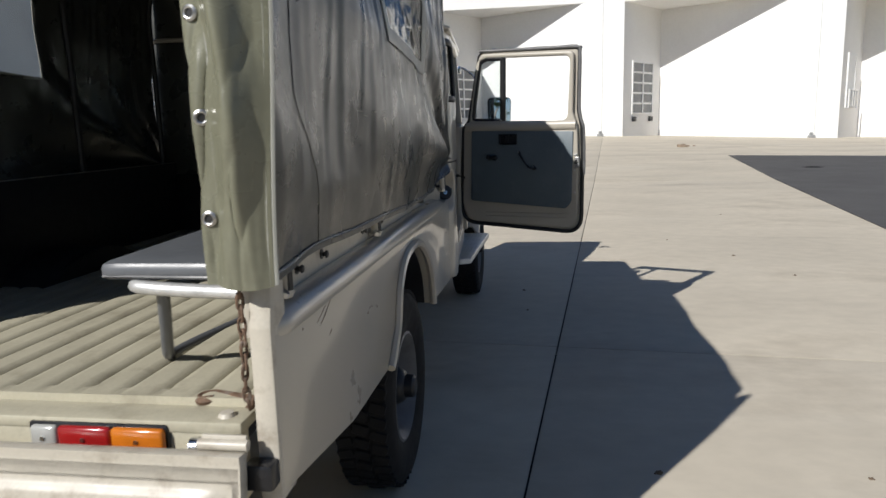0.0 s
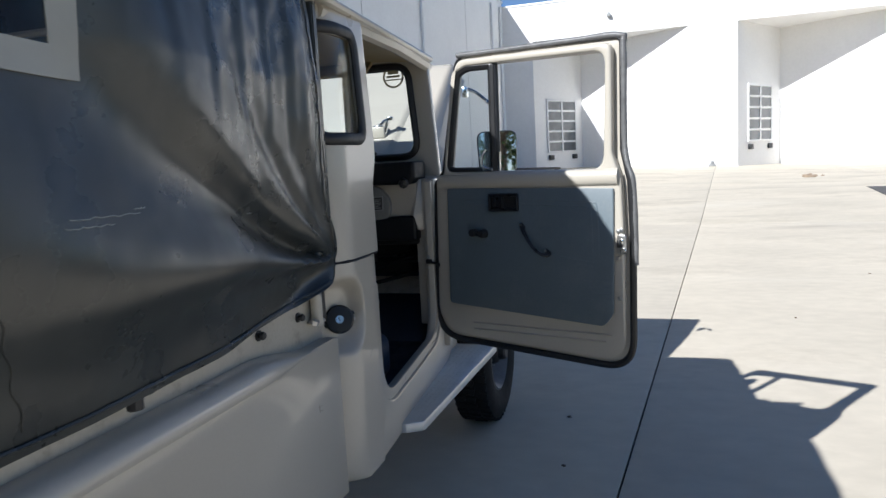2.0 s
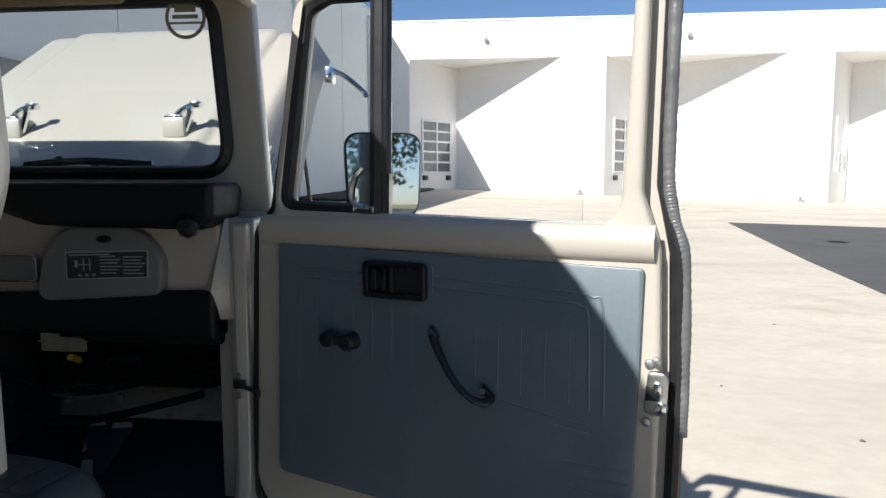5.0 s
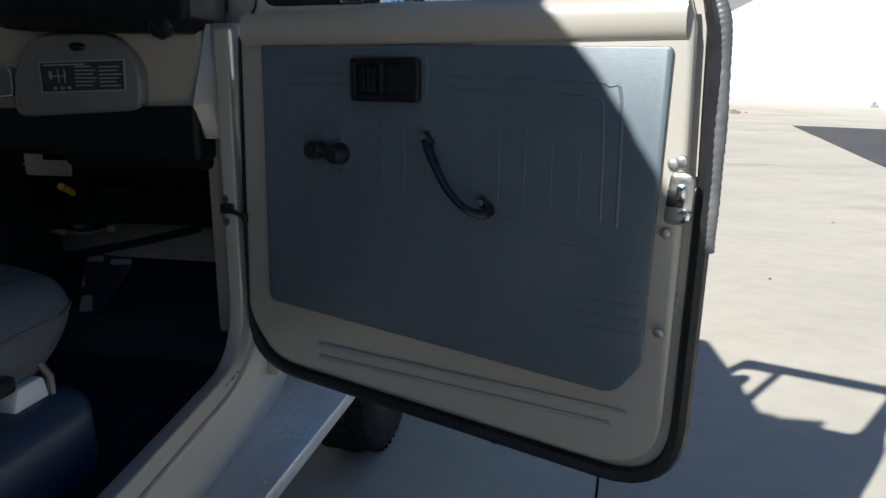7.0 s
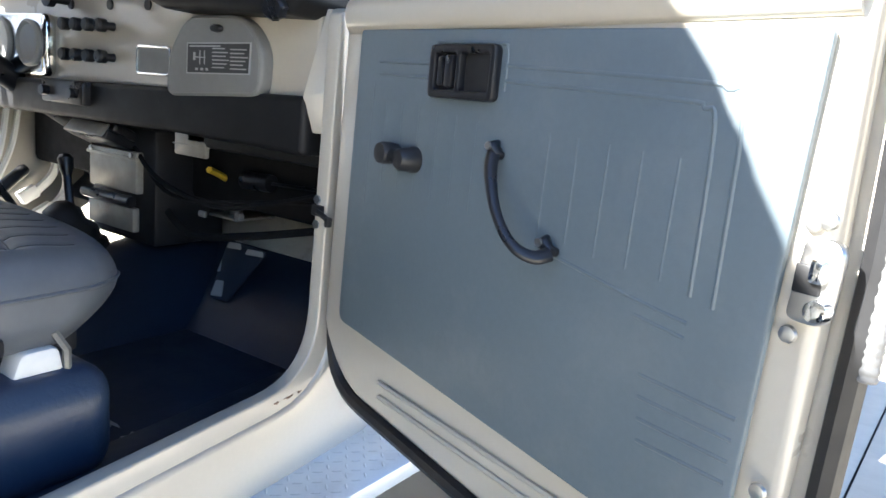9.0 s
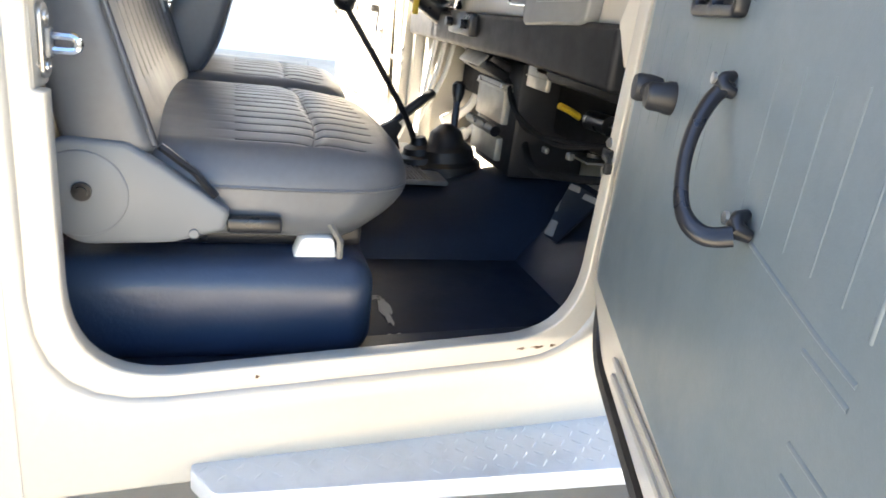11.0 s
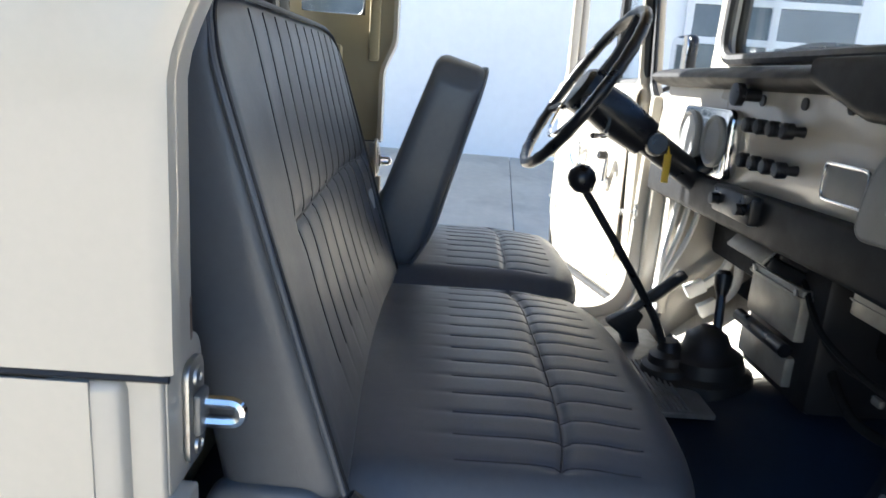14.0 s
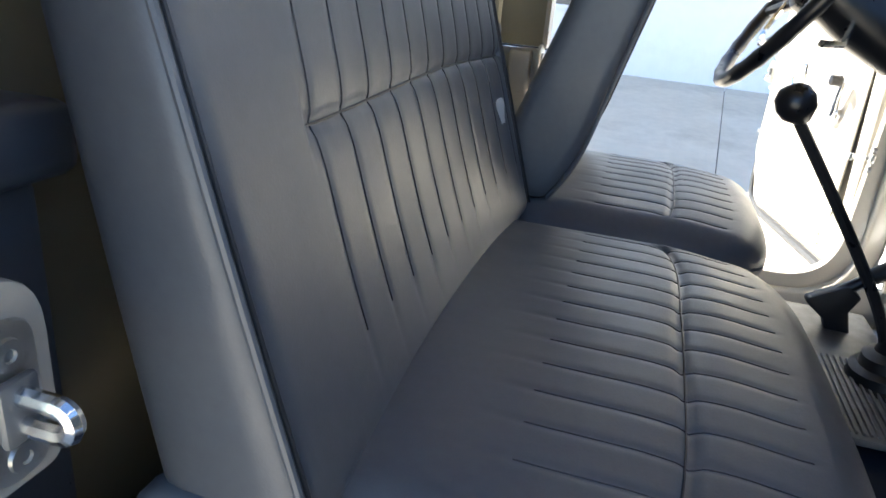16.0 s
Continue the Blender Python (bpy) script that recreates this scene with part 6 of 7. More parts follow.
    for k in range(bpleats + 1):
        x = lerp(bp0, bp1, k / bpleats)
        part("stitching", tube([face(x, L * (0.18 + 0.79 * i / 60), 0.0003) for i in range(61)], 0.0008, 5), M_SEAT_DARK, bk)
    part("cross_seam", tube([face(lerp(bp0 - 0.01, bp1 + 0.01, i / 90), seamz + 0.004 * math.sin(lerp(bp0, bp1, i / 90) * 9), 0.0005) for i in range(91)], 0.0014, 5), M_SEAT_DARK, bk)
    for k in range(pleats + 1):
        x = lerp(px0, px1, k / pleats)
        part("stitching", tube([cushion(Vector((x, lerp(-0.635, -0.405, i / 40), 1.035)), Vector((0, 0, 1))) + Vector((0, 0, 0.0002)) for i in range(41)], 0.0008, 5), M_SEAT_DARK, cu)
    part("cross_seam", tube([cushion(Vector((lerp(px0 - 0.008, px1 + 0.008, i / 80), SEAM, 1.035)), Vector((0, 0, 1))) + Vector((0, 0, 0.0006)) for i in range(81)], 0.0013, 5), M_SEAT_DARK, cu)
    if cover:
        patch = [(0.017 * (1 + 0.35 * math.sin(3 * a)) * math.cos(a), 0.025 * (1 + 0.25 * math.cos(2 * a)) * math.sin(a)) for a in [2 * math.pi * i / 20 for i in range(20)]]
        worn_bm = bmesh.new()
        worn_bm.faces.new([worn_bm.verts.new(face(-0.738 + a, 0.180 + b, 0.0012)) for a, b in patch])
        part("worn_spot", worn_bm, M_PAPER, bk, "small pale worn spot")
        cv = fillet([(-0.885, 1.00), (-0.865, 1.052), (-0.775, 1.048), (-0.725, 1.015), (-0.640, 0.955), (-0.648, 0.925), (-0.72, 0.905), (-0.84, 0.900), (-0.885, 0.935)], [0.04, 0.03, 0.03, 0.02, 0.012, 0.015, 0.03, 0.05, 0.05])
        rc = part("recliner_cover", yz_plate([cv], -0.040, -0.010, 0.008, 3), M_RECLINER, root, "grey moulded recliner cover")
        part("cover_disc", lathe([(0.062, 0.0), (0.060, 0.004), (0.052, 0.006), (0.0, 0.006)], 32, aim((-0.012, -0.835, 0.975), (1, 0, 0))), M_RECLINER, rc)
        part("cover_bolt", merge(lathe([(0.013, 0.0), (0.013, 0.008), (0.008, 0.008), (0.008, 0.012), (0.0, 0.012)], 12, aim((-0.008, -0.832, 0.980), (1, 0, 0)))), M_BLACK, rc)
        part("cover_screw", lathe([(0.007, 0.0), (0.007, 0.004), (0, 0.005)], 10, aim((-0.010, -0.690, 0.921), (1, 0, 0))), M_RECLINER, rc)
        part("recline_lever", merge(box(-0.035, -0.012, -0.645, -0.565, 0.921, 0.945, 0.006), tube([(-0.02, -0.735, 1.045), (-0.022, -0.69, 1.01), (-0.02, -0.66, 0.975)], 0.006, 6)), M_BLACK, root, "black recliner lever")
        part("bracket", merge(tube([(-0.045, -0.49, 0.93), (-0.045, -0.472, 0.90), (-0.045, -0.472, 0.865)], 0.006, 6), box(-0.40, -0.11, -0.50, -0.465, 0.895, 0.92, 0.004)), M_DULLSTEEL, root)
    return root


seat("passenger_seat", "wide grey pleated vinyl passenger seat", -0.755, -0.040, -0.695, -0.095, 13, (0, -0.732, 1.03), (0, -0.880, 1.505), 0.125, -0.808, -0.020, 0.262, True, -0.770, -0.172, 10, 0.42)
seat("driver_seat", "grey pleated vinyl driver seat tipped forward a little", -1.310, -0.800, -1.260, -0.860, 9, (0, -0.692, 1.03), (0, -0.578, 1.456), 0.140, -1.300, -0.822, 0.25, False, -1.23, -0.89, 6, 0.24, 0.03)

# dashboard
dash = part("dashboard", xz_plate([fillet([(2 * MID + 0.0, 1.235), (0.0, 1.265), (0.0, 1.458), (2 * MID + 0.0, 1.458)], 0.01)], -0.050, 0.05, 0.008), M_PAINT, truck, "cream steel dashboard with grey glove box lid")
def pad(u, v):
    a = lerp(-0.35, 1.0, v) * math.pi
    x = lerp(2 * MID - 0.005, 0.012, u)
    return (x, -0.005 - 0.105 * math.sin(a) * (0.9 if a > 0 else 0.4), 1.472 - 0.026 * math.cos(a))
part("dash_pad", merge(surf(pad, 20, 16, thick=0.008), box(2 * MID, 0.0, -0.02, 0.08, 1.454, 1.500, 0.012)), M_PADBLACK, dash, "black padded dash top")
part("passenger_grip", xz_plate([fillet([(-0.52, 1.466), (-0.36, 1.416), (-0.01, 1.408), (0.018, 1.432), (0.018, 1.503), (-0.52, 1.503)], [0.01, 0.04, 0.02, 0.02, 0.012, 0.01])], -0.122, 0.03, 0.016, 4), M_PADBLACK, dash, "black padded grab bar")
air = part("air_knob", lathe([(0.008, -0.012), (0.009, 0.004), (0.019, 0.007), (0.020, 0.024), (0.017, 0.029), (0.0, 0.030)], 20, aim((-0.030, -0.118, 1.418), (0.25, -1, -0.15))), M_BLACK, dash, "black ribbed air control knob")
for q in range(8):
    part("knob_rib", moved(box(0.0185, 0.0215, -0.002, 0.002, 0.008, 0.025, 0.0008), aim((-0.030, -0.118, 1.418), (0.25, -1, -0.15)) @ Matrix.Rotation(q * math.pi / 4, 4, 'Z')), M_BLACK, air)
part("lower_apron", merge(xz_plate([fillet([(2 * MID + 0.0, 1.165), (-0.40, 1.178), (-0.005, 1.172), (-0.005, 1.278), (2 * MID, 1.245)], 0.012)], -0.075, 0.02, 0.012, 3), box(-0.40, -0.012, -0.03, 0.10, 1.150, 1.20, 0.012)), M_PADBLACK, dash, "black padded lower dash apron")
lid = part("glove_box_lid", xz_plate([fillet([(-0.402, 1.250), (-0.118, 1.268), (-0.112, 1.352), (-0.165, 1.412), (-0.335, 1.410), (-0.385, 1.345)], [0.030, 0.030, 0.075, 0.085, 0.085, 0.075], 8)], -0.0785, -0.048, 0.006, 3), M_LIDGREY, dash, "grey glove box lid with a dark instruction label")
part("lid_rim", tube([(x, -0.0770, z) for x, z in fillet([(-0.395, 1.256), (-0.125, 1.274), (-0.119, 1.350), (-0.169, 1.405), (-0.331, 1.403), (-0.378, 1.343)], [0.024, 0.024, 0.070, 0.080, 0.080, 0.070], 8)], 0.0022, 6, closed=True), M_LIDGREY, lid)
part("lid_catch", lathe([(0.012, 0.0), (0.013, 0.006), (0.010, 0.011), (0.0, 0.013)], 18, aim((-0.238, -0.077, 1.386), (0, -1, -0.1)) @ Matrix.Diagonal((1.25, 0.62, 1, 1))), M_BLACK, lid)
LABEL_AT = Matrix.Translation((0.018, -0.0005, 0))
part("label", moved(xz_plate([[(-0.344, 1.300), (-0.164, 1.307), (-0.162, 1.362), (-0.344, 1.356)]], -0.0800, -0.0775, 0), LABEL_AT), M_LABEL, lid, "dark instruction label with rows of print")
for r in range(6):
    z = 1.3125 + r * 0.0070
    for c in range(2):
        x0, w = -0.268 + c * 0.052, 0.036 + 0.012 * ((r * 7 + c * 3) % 5) / 4
        part("print_bar", moved(xz_plate([[(x0, z), (x0 + w, z + 0.001), (x0 + w, z + 0.0034), (x0, z + 0.0024)]], -0.0808, -0.0802, 0), LABEL_AT), M_INK, lid)
part("print_heading", moved(xz_plate([[(-0.336, 1.3495), (-0.245, 1.3522), (-0.245, 1.3552), (-0.336, 1.3525)]], -0.0808, -0.0802, 0), LABEL_AT), M_INK, lid)
for x0, z0, x1, z1 in ((-0.325, 1.325, -0.318, 1.340), (-0.306, 1.318, -0.3035, 1.344), (-0.292, 1.318, -0.2895, 1.344), (-0.325, 1.330, -0.288, 1.3322), (-0.318, 1.306, -0.310, 1.311), (-0.302, 1.3065, -0.294, 1.3115), (-0.287, 1.307, -0.279, 1.312)):
    part("print_sign", moved(xz_plate([[(x0, z0), (x1, z0), (x1, z1), (x0, z1)]], -0.0808, -0.0802, 0), LABEL_AT), M_INK, lid)
part("label_border", moved(xz_plate([[(-0.3455, 1.2985), (-0.1625, 1.3055), (-0.1605, 1.3635), (-0.3455, 1.3575)], [(-0.3430, 1.3010), (-0.1650, 1.3078), (-0.1632, 1.3608), (-0.3430, 1.3550)]], -0.0806, -0.0776, 0), LABEL_AT), M_INK, lid)
ash = part("ashtray", xz_plate([rrect(-0.526, -0.404, 1.288, 1.350, 0.014), rrect(-0.520, -0.410, 1.294, 1.344, 0.010)], -0.064, -0.049, 0.0025), M_CHROME, dash, "small grey ashtray with a thin bright rim")
part("ashtray_face", xz_plate([rrect(-0.521, -0.409, 1.293, 1.345, 0.010)], -0.061, -0.0495, 0.002), M_LIDGREY, ash)
for i in range(4):
    for z in (1.385, 1.318):
        x = -0.78 + i * 0.050
        part("dash_knob", lathe([(0.010, 0), (0.008, 0.018), (0.0145, 0.021), (0.015, 0.036), (0.012, 0.040), (0, 0.041)], 14, aim((x, -0.050, z), (0, -1, 0))), M_BLACK, dash, "black dash knob")
for x in (-0.34, -0.50, -0.64, -0.80):
    part("vent_slot", lathe([(0.011, 0), (0.011, 0.004), (0, 0.004)], 12, aim((x, -0.050, 1.432), (0, -1, 0))), M_RUBBER, dash)
cl = part("instrument_panel", merge(xz_plate([rrect(-1.165, -0.870, 1.262, 1.410, 0.03)], -0.075, -0.048, 0.008)), M_CHROME, dash, "bright instrument panel with glass dials")
for x, r in ((-1.09, 0.055), (-0.945, 0.050)):
    part("dial", lathe([(0, 0.004), (r - 0.006, 0.004), (r, 0.010), (r + 0.006, 0.006), (r + 0.006, 0)], 28, aim((x, -0.076, 1.338), (0, -1, 0))), M_GREYPAINT, cl)
part("demister_knob", lathe([(0.012, 0), (0.012, 0.03), (0.022, 0.035), (0.022, 0.05), (0, 0.052)], 14, aim((-0.80, -0.06, 1.44), (0, -1, 0))), M_BLACK, dash)
part("radio", merge(box(-0.86, -0.68, -0.095, -0.03, 1.205, 1.260, 0.006), lathe([(0.012, 0), (0.012, 0.016), (0, 0.016)], 12, aim((-0.83, -0.095, 1.232), (0, -1, 0))), lathe([(0.012, 0), (0.012, 0.016), (0, 0.016)], 12, aim((-0.71, -0.095, 1.232), (0, -1, 0)))), M_BLACK, dash, "black radio with two knobs")
ht = part("heater", merge(box(-0.84, -0.57, 0.016, 0.22, 0.885, 1.165, 0.012)), M_BLACKPAINT, truck, "under-dash heater with a bare metal face")
face_ = part("heater_face", merge(box(-0.815, -0.615, -0.004, 0.020, 1.008, 1.108, 0.006), box(-0.820, -0.610, -0.008, 0.020, 1.088, 1.096, 0.002)), M_BAREMETAL, ht, "bare metal heater casing")
for x in (-0.80, -0.63):
    part("screw", lathe([(0, 0.005), (0.006, 0.004), (0.006, 0)], 10, aim((x, -0.006, 1.100), (0, -1, 0))), M_STEEL, face_)
part("heater_flap", tube([(-0.82, -0.012, 0.990), (-0.62, -0.012, 0.990)], 0.014, 10), M_BLACK, ht)
part("heater_foot", box(-0.825, -0.63, -0.002, 0.020, 0.912, 0.972, 0.006), M_BAREMETAL, ht)
part("heater_duct", moved(merge(box(-0.085, 0.085, -0.050, 0.040, -0.012, 0.012, 0.005), box(-0.087, 0.087, -0.04, 0.04, 0.012, 0.034, 0.006)), Matrix.Translation((-0.735, -0.010, 1.128)) @ Matrix.Rotation(radians(-24), 4, 'X')), M_BLACK, ht)
part("duct_mouth", moved(box(-0.080, 0.080, -0.055, -0.048, -0.026, 0.010, 0.003), Matrix.Translation((-0.735, -0.010, 1.128)) @ Matrix.Rotation(radians(-40), 4, 'X')), M_BAREMETAL, ht)
part("floor_bracket", merge(box(-0.565, -0.455, 0.165, 0.30, 0.955, 0.962, 0.003), lathe([(0.016, 0), (0.016, 0.010), (0.009, 0.011), (0.009, 0.026), (0, 0.026)], 14, Matrix.Translation((-0.518, 0.215, 0.962)))), M_BAREMETAL, truck, "bare metal bracket with a bolt")
part("relay_cover", merge(box(-0.435, -0.330, -0.030, -0.018, 1.128, 1.195, 0.004), box(-0.438, -0.327, -0.032, -0.016, 1.150, 1.153, 0.001)), M_BAREMETAL, truck, "bare metal relay cover under the dash")
part("wiring", merge(*[tube(smooth_path([(-0.66, 0.02, 1.12), (-0.52, -0.01 + 0.02 * i, 1.06 - 0.03 * i), (-0.36, 0.02, 1.02 + 0.01 * i), (-0.2, 0.05 + 0.02 * i, 1.05), (-0.03, 0.06, 1.10 - 0.03 * i)], 6), 0.006 - 0.001 * i, 6) for i in range(2)]), M_MATTEBLACK, truck, "bundle of black wiring under the dash")
part("yellow_cable", tube(smooth_path([(-0.425, 0.055, 1.092), (-0.44, 0.095, 1.078), (-0.458, 0.152, 1.052)], 6), 0.008, 6), M_YELLOW, truck, "yellow cable under the dash")
part("hose", merge(tube(smooth_path([(-0.60, 0.06, 0.98), (-0.45, 0.03, 0.94), (-0.30, 0.05, 0.96), (-0.12, 0.10, 1.0)], 6), 0.009, 10)), M_MATTEBLACK, truck)
for c in ((-0.30, -0.282, 0.025, 0.04, 1.0, 1.016), (-0.43, -0.405, 0.03, 0.04, 0.985, 1.0)):
    part("clip", box(*c, 0.004), M_DULLSTEEL, truck)
# Matt black box that fills the space under the dash.
part("under_dash_box", box(2 * MID + 0.03, -0.10, 0.12, 0.28, 1.00, 1.24, 0.02), M_MATTEBLACK, truck, "matt black box under the dash")
# driver footwell: bare painted toe panel, white cable straps with their clips, handbrake
part("toe_panel", moved(box(-1.355, -0.885, 0.045, 0.262, 0.0, 0.004, 0.001), Matrix.Translation((0, 0.02, 0.712)) @ Matrix.Rotation(radians(42), 4, 'X')), M_PAINT_WORN, truck, "cream painted toe panel in the driver footwell")
for dz, dy in ((0.0, 0.0), (-0.055, 0.045)):
    strap_ = part("cable_strap", tube(smooth_path([(-1.300, 0.075 + dy, 0.900 + dz), (-1.302, 0.115 + dy, 0.920 + dz), (-1.305, 0.158 + dy * 0.8, 0.965 + dz), (-1.308, 0.172 + dy * 0.6, 1.03 + dz), (-1.31, 0.165 + dy * 0.4, 1.12)], 6), 0.010, 8, flat=1.5), M_FRAMEWHITE, truck, "white cable strap along the bulkhead")
    part("strap_clip", moved(box(-0.014, 0.014, -0.028, 0.028, -0.020, 0.020, 0.005), Matrix.Translation((-1.300, 0.080 + dy, 0.902 + dz)) @ Matrix.Rotation(0.5, 4, 'X')), M_FRAMEWHITE, strap_, "white plastic clip")
part("conduit", merge(*[tube(smooth_path([(-1.33, 0.02 + 0.03 * i, 1.22), (-1.335, -0.005 + 0.03 * i, 1.05), (-1.30, -0.03, 0.93 - 0.02 * i), (-1.20, -0.06, 0.86)], 6), 0.009, 8) for i in range(3)]), M_FRAMEWHITE, truck, "pale hoses down the bulkhead")
hb = part("handbrake", tube([(-0.97, -0.225, 0.905), (-0.97, -0.165, 0.957), (-0.97, -0.092, 1.020)], [0.012, 0.011, 0.012], 10), M_BLACK, truck, "black handbrake lever")
part("grip", tube([(-0.97, -0.160, 0.961), (-0.97, -0.150, 0.970), (-0.97, -0.086, 1.025), (-0.97, -0.080, 1.030)], [0.013, 0.0155, 0.0155, 0.010], 12), M_RUBBER, hb)
part("ratchet", yz_plate([fillet([(-0.255, 0.905), (-0.190, 0.945), (-0.165, 0.925), (-0.178, 0.895), (-0.150, 0.80), (-0.185, 0.80), (-0.215, 0.875)], 0.008)], -0.985, -0.958, 0.004), M_BLACKPAINT, hb)
part("bracket_foot", box(-1.01, -0.94, -0.20, -0.13, 0.715, 0.805, 0.012), M_BLACKPAINT, hb)
# gear levers
gear = part("gear_lever", tube(smooth_path([(-0.80, -0.155, 0.88), (-0.805, -0.19, 0.965), (-0.812, -0.27, 1.09), (-0.819, -0.372, 1.235)], 6), 0.0085, 8), M_BLACK, truck, "long black gear lever with a ball knob")
part("knob", lathe([(0, 0.034), (0.014, 0.032), (0.025, 0.022), (0.029, 0.006), (0.025, -0.010), (0.014, -0.021), (0.009, -0.026), (0, -0.026)], 20, aim((-0.819, -0.376, 1.250), (0, -0.55, 0.83))), M_BLACK, gear)
part("boot", lathe([(0.085, 0.0), (0.080, 0.016), (0.062, 0.022), (0.058, 0.036), (0.046, 0.042), (0.042, 0.058), (0.026, 0.066), (0.018, 0.085), (0, 0.085)], 24, aim((-0.80, -0.145, 0.845), (0, -0.15, 1))), M_RUBBER, gear, "ribbed black rubber boot")
tl = part("transfer_lever", merge(tube([(-0.765, -0.075, 0.86), (-0.80, -0.062, 0.97), (-0.832, -0.052, 1.05)], [0.014, 0.010, 0.010], 8), lathe([(0, 0.026), (0.012, 0.024), (0.019, 0.014), (0.017, -0.01), (0.010, -0.03), (0, -0.03)], 14, aim((-0.833, -0.052, 1.055), (-0.35, 0.1, 1)))), M_BLACK, truck, "short black transfer lever")
part("boot", lathe([(0.098, 0.0), (0.095, 0.025), (0.080, 0.035), (0.074, 0.062), (0.050, 0.080), (0.042, 0.105), (0.016, 0.125), (0, 0.125)], 24, aim((-0.790, -0.075, 0.845), (0, -0.1, 1))), M_RUBBER, tl)
grille = part("tunnel_cover", merge(box(-1.06, -0.61, -0.30, -0.12, 0.846, 0.858, 0.003)), M_DULLSTEEL, truck, "dull metal tunnel cover with a ribbed grille")
for i in range(9):
    part("rib", box(-0.85, -0.62, -0.245 + i * 0.0095, -0.241 + i * 0.0095, 0.857, 0.862, 0.001), M_DULLSTEEL, grille)
part("throttle_pedal", box(-0.90, -0.84, 0.06, 0.16, 0.80, 0.815, 0.004), M_BLACKPAINT, truck)
foot = part("foot_rest", moved(plate([fillet([(-0.058, 0.0), (-0.006, 0.0), (0.064, 0.140), (-0.050, 0.145)], 0.012)], 0.008, 0.003), Matrix.Translation((-0.386, 0.096, 0.778)) @ Matrix.Rotation(radians(72), 4, 'X') @ Matrix.Rotation(radians(14), 4, 'Y')), M_MAT, truck, "black foot plate with pale edges on the toe board")
# Small pale pieces along the edges of the foot plate.
for x0, x1, z0, z1 in ((-0.048, -0.006, 0.124, 0.142), (0.006, 0.058, 0.120, 0.137), (-0.054, -0.022, 0.004, 0.046), (-0.055, -0.045, 0.062, 0.094)):
    part("pale_edge", moved(plate([fillet([(x0, z0), (x1, z0 + 0.004), (x1 - 0.006, z1), (x0 + 0.004, z1 - 0.003)], 0.004)], 0.002, 0.0005), Matrix.Translation((-0.386, 0.096, 0.778)) @ Matrix.Rotation(radians(72), 4, 'X') @ Matrix.Rotation(radians(14), 4, 'Y') @ Matrix.Translation((0, 0, 0.0075))), M_GREYPAINT, foot, "pale patch")


def worn(cx, cy, z, w, l, seed):
    """A ragged hole in the floor mat with bare paint showing."""
    pts = []
    for i in range(22):
        a = 2 * math.pi * i / 22
        k = 0.65 + 0.6 * noise.noise(Vector((math.cos(a) * 1.7 + seed, math.sin(a) * 1.7, seed)))
        pts.append((math.cos(a) * w * k, math.sin(a) * l * k))
    part("worn_patch", moved(plate([pts], 0.0015), Matrix.Translation((cx, cy, z))), M_GREYPAINT, truck, "bare grey patch worn through the floor mat")


worn(-0.19, -0.352, 0.7125, 0.095, 0.018, 2)
worn(-0.06, -0.362, 0.7125, 0.035, 0.032, 7)
worn(-0.535, -0.30, 0.7125, 0.022, 0.06, 9)
worn(-0.515, -0.205, 0.7125, 0.04, 0.028, 11)
worn(-0.020, -0.35, 0.7125, 0.030, 0.022, 5)
worn(-0.24, -0.385, 0.7125, 0.018, 0.045, 8)

# steering
WC, WAX = Vector((-1.05, -0.354, 1.428)), Vector((0, 0.845, -0.536)).normalized()
mw = aim(WC, -WAX)
sw = part("steering_wheel", merge(moved(tube([(0.207 * math.cos(a), 0.207 * math.sin(a), 0) for a in [2 * math.pi * i / 72 for i in range(72)]], [0.0125 + 0.0012 * (i % 3 == 0) for i in range(72)], 10, closed=True), mw)), M_BLACK, truck, "thin-rimmed black steering wheel")
for a in (radians(200), radians(340), radians(90)):
    part("spoke", moved(tube([(0, 0, -0.02), (0.10 * math.cos(a), 0.10 * math.sin(a), -0.016), (0.20 * math.cos(a), 0.20 * math.sin(a), -0.002)], [0.018, 0.011, 0.010], 8), mw), M_BLACK, sw)
part("horn_pad", moved(lathe([(0.055, -0.03), (0.055, 0.0), (0.045, 0.012), (0.0, 0.016)], 24), mw), M_BLACK, sw)
part("horn_ring", moved(tube([(0.125 * math.cos(a), 0.125 * math.sin(a), -0.006) for a in [math.pi + math.pi * i / 24 for i in range(25)]], 0.005, 6), mw), M_CHROME, sw)
col = part("steering_column", tube([WC + WAX * 0.02, WC + WAX * 0.12, WC + WAX * 0.62], [0.038, 0.034, 0.030], 16), M_BLACK, truck, "black steering column with ignition lock")
part("column_shroud", tube([WC + WAX * 0.03, WC + WAX * 0.10, WC + WAX * 0.19], [0.046, 0.052, 0.045], 16), M_BLACK, col)
part("ignition_lock", merge(lathe([(0.026, 0), (0.026, 0.03), (0.022, 0.036), (0, 0.036)], 20, aim(WC + WAX * 0.21 + Vector((0.030, 0, 0.0)), (1, -0.2, 0.15)))), M_BLACK, col)
part("key_tag", merge(box(-0.996, -0.990, -0.163, -0.147, 1.235, 1.300, 0.002), tube([(-0.99, -0.155, 1.30), (-0.985, -0.16, 1.318)], 0.003, 6)), M_YELLOW, col, "yellow key tag hanging from the ignition")
part("indicator_stalk", tube([WC + WAX * 0.09, WC + WAX * 0.08 + Vector((0.12, -0.03, -0.05)), WC + WAX * 0.06 + Vector((0.16, -0.05, -0.06))], 0.006, 6), M_CHROME, col)
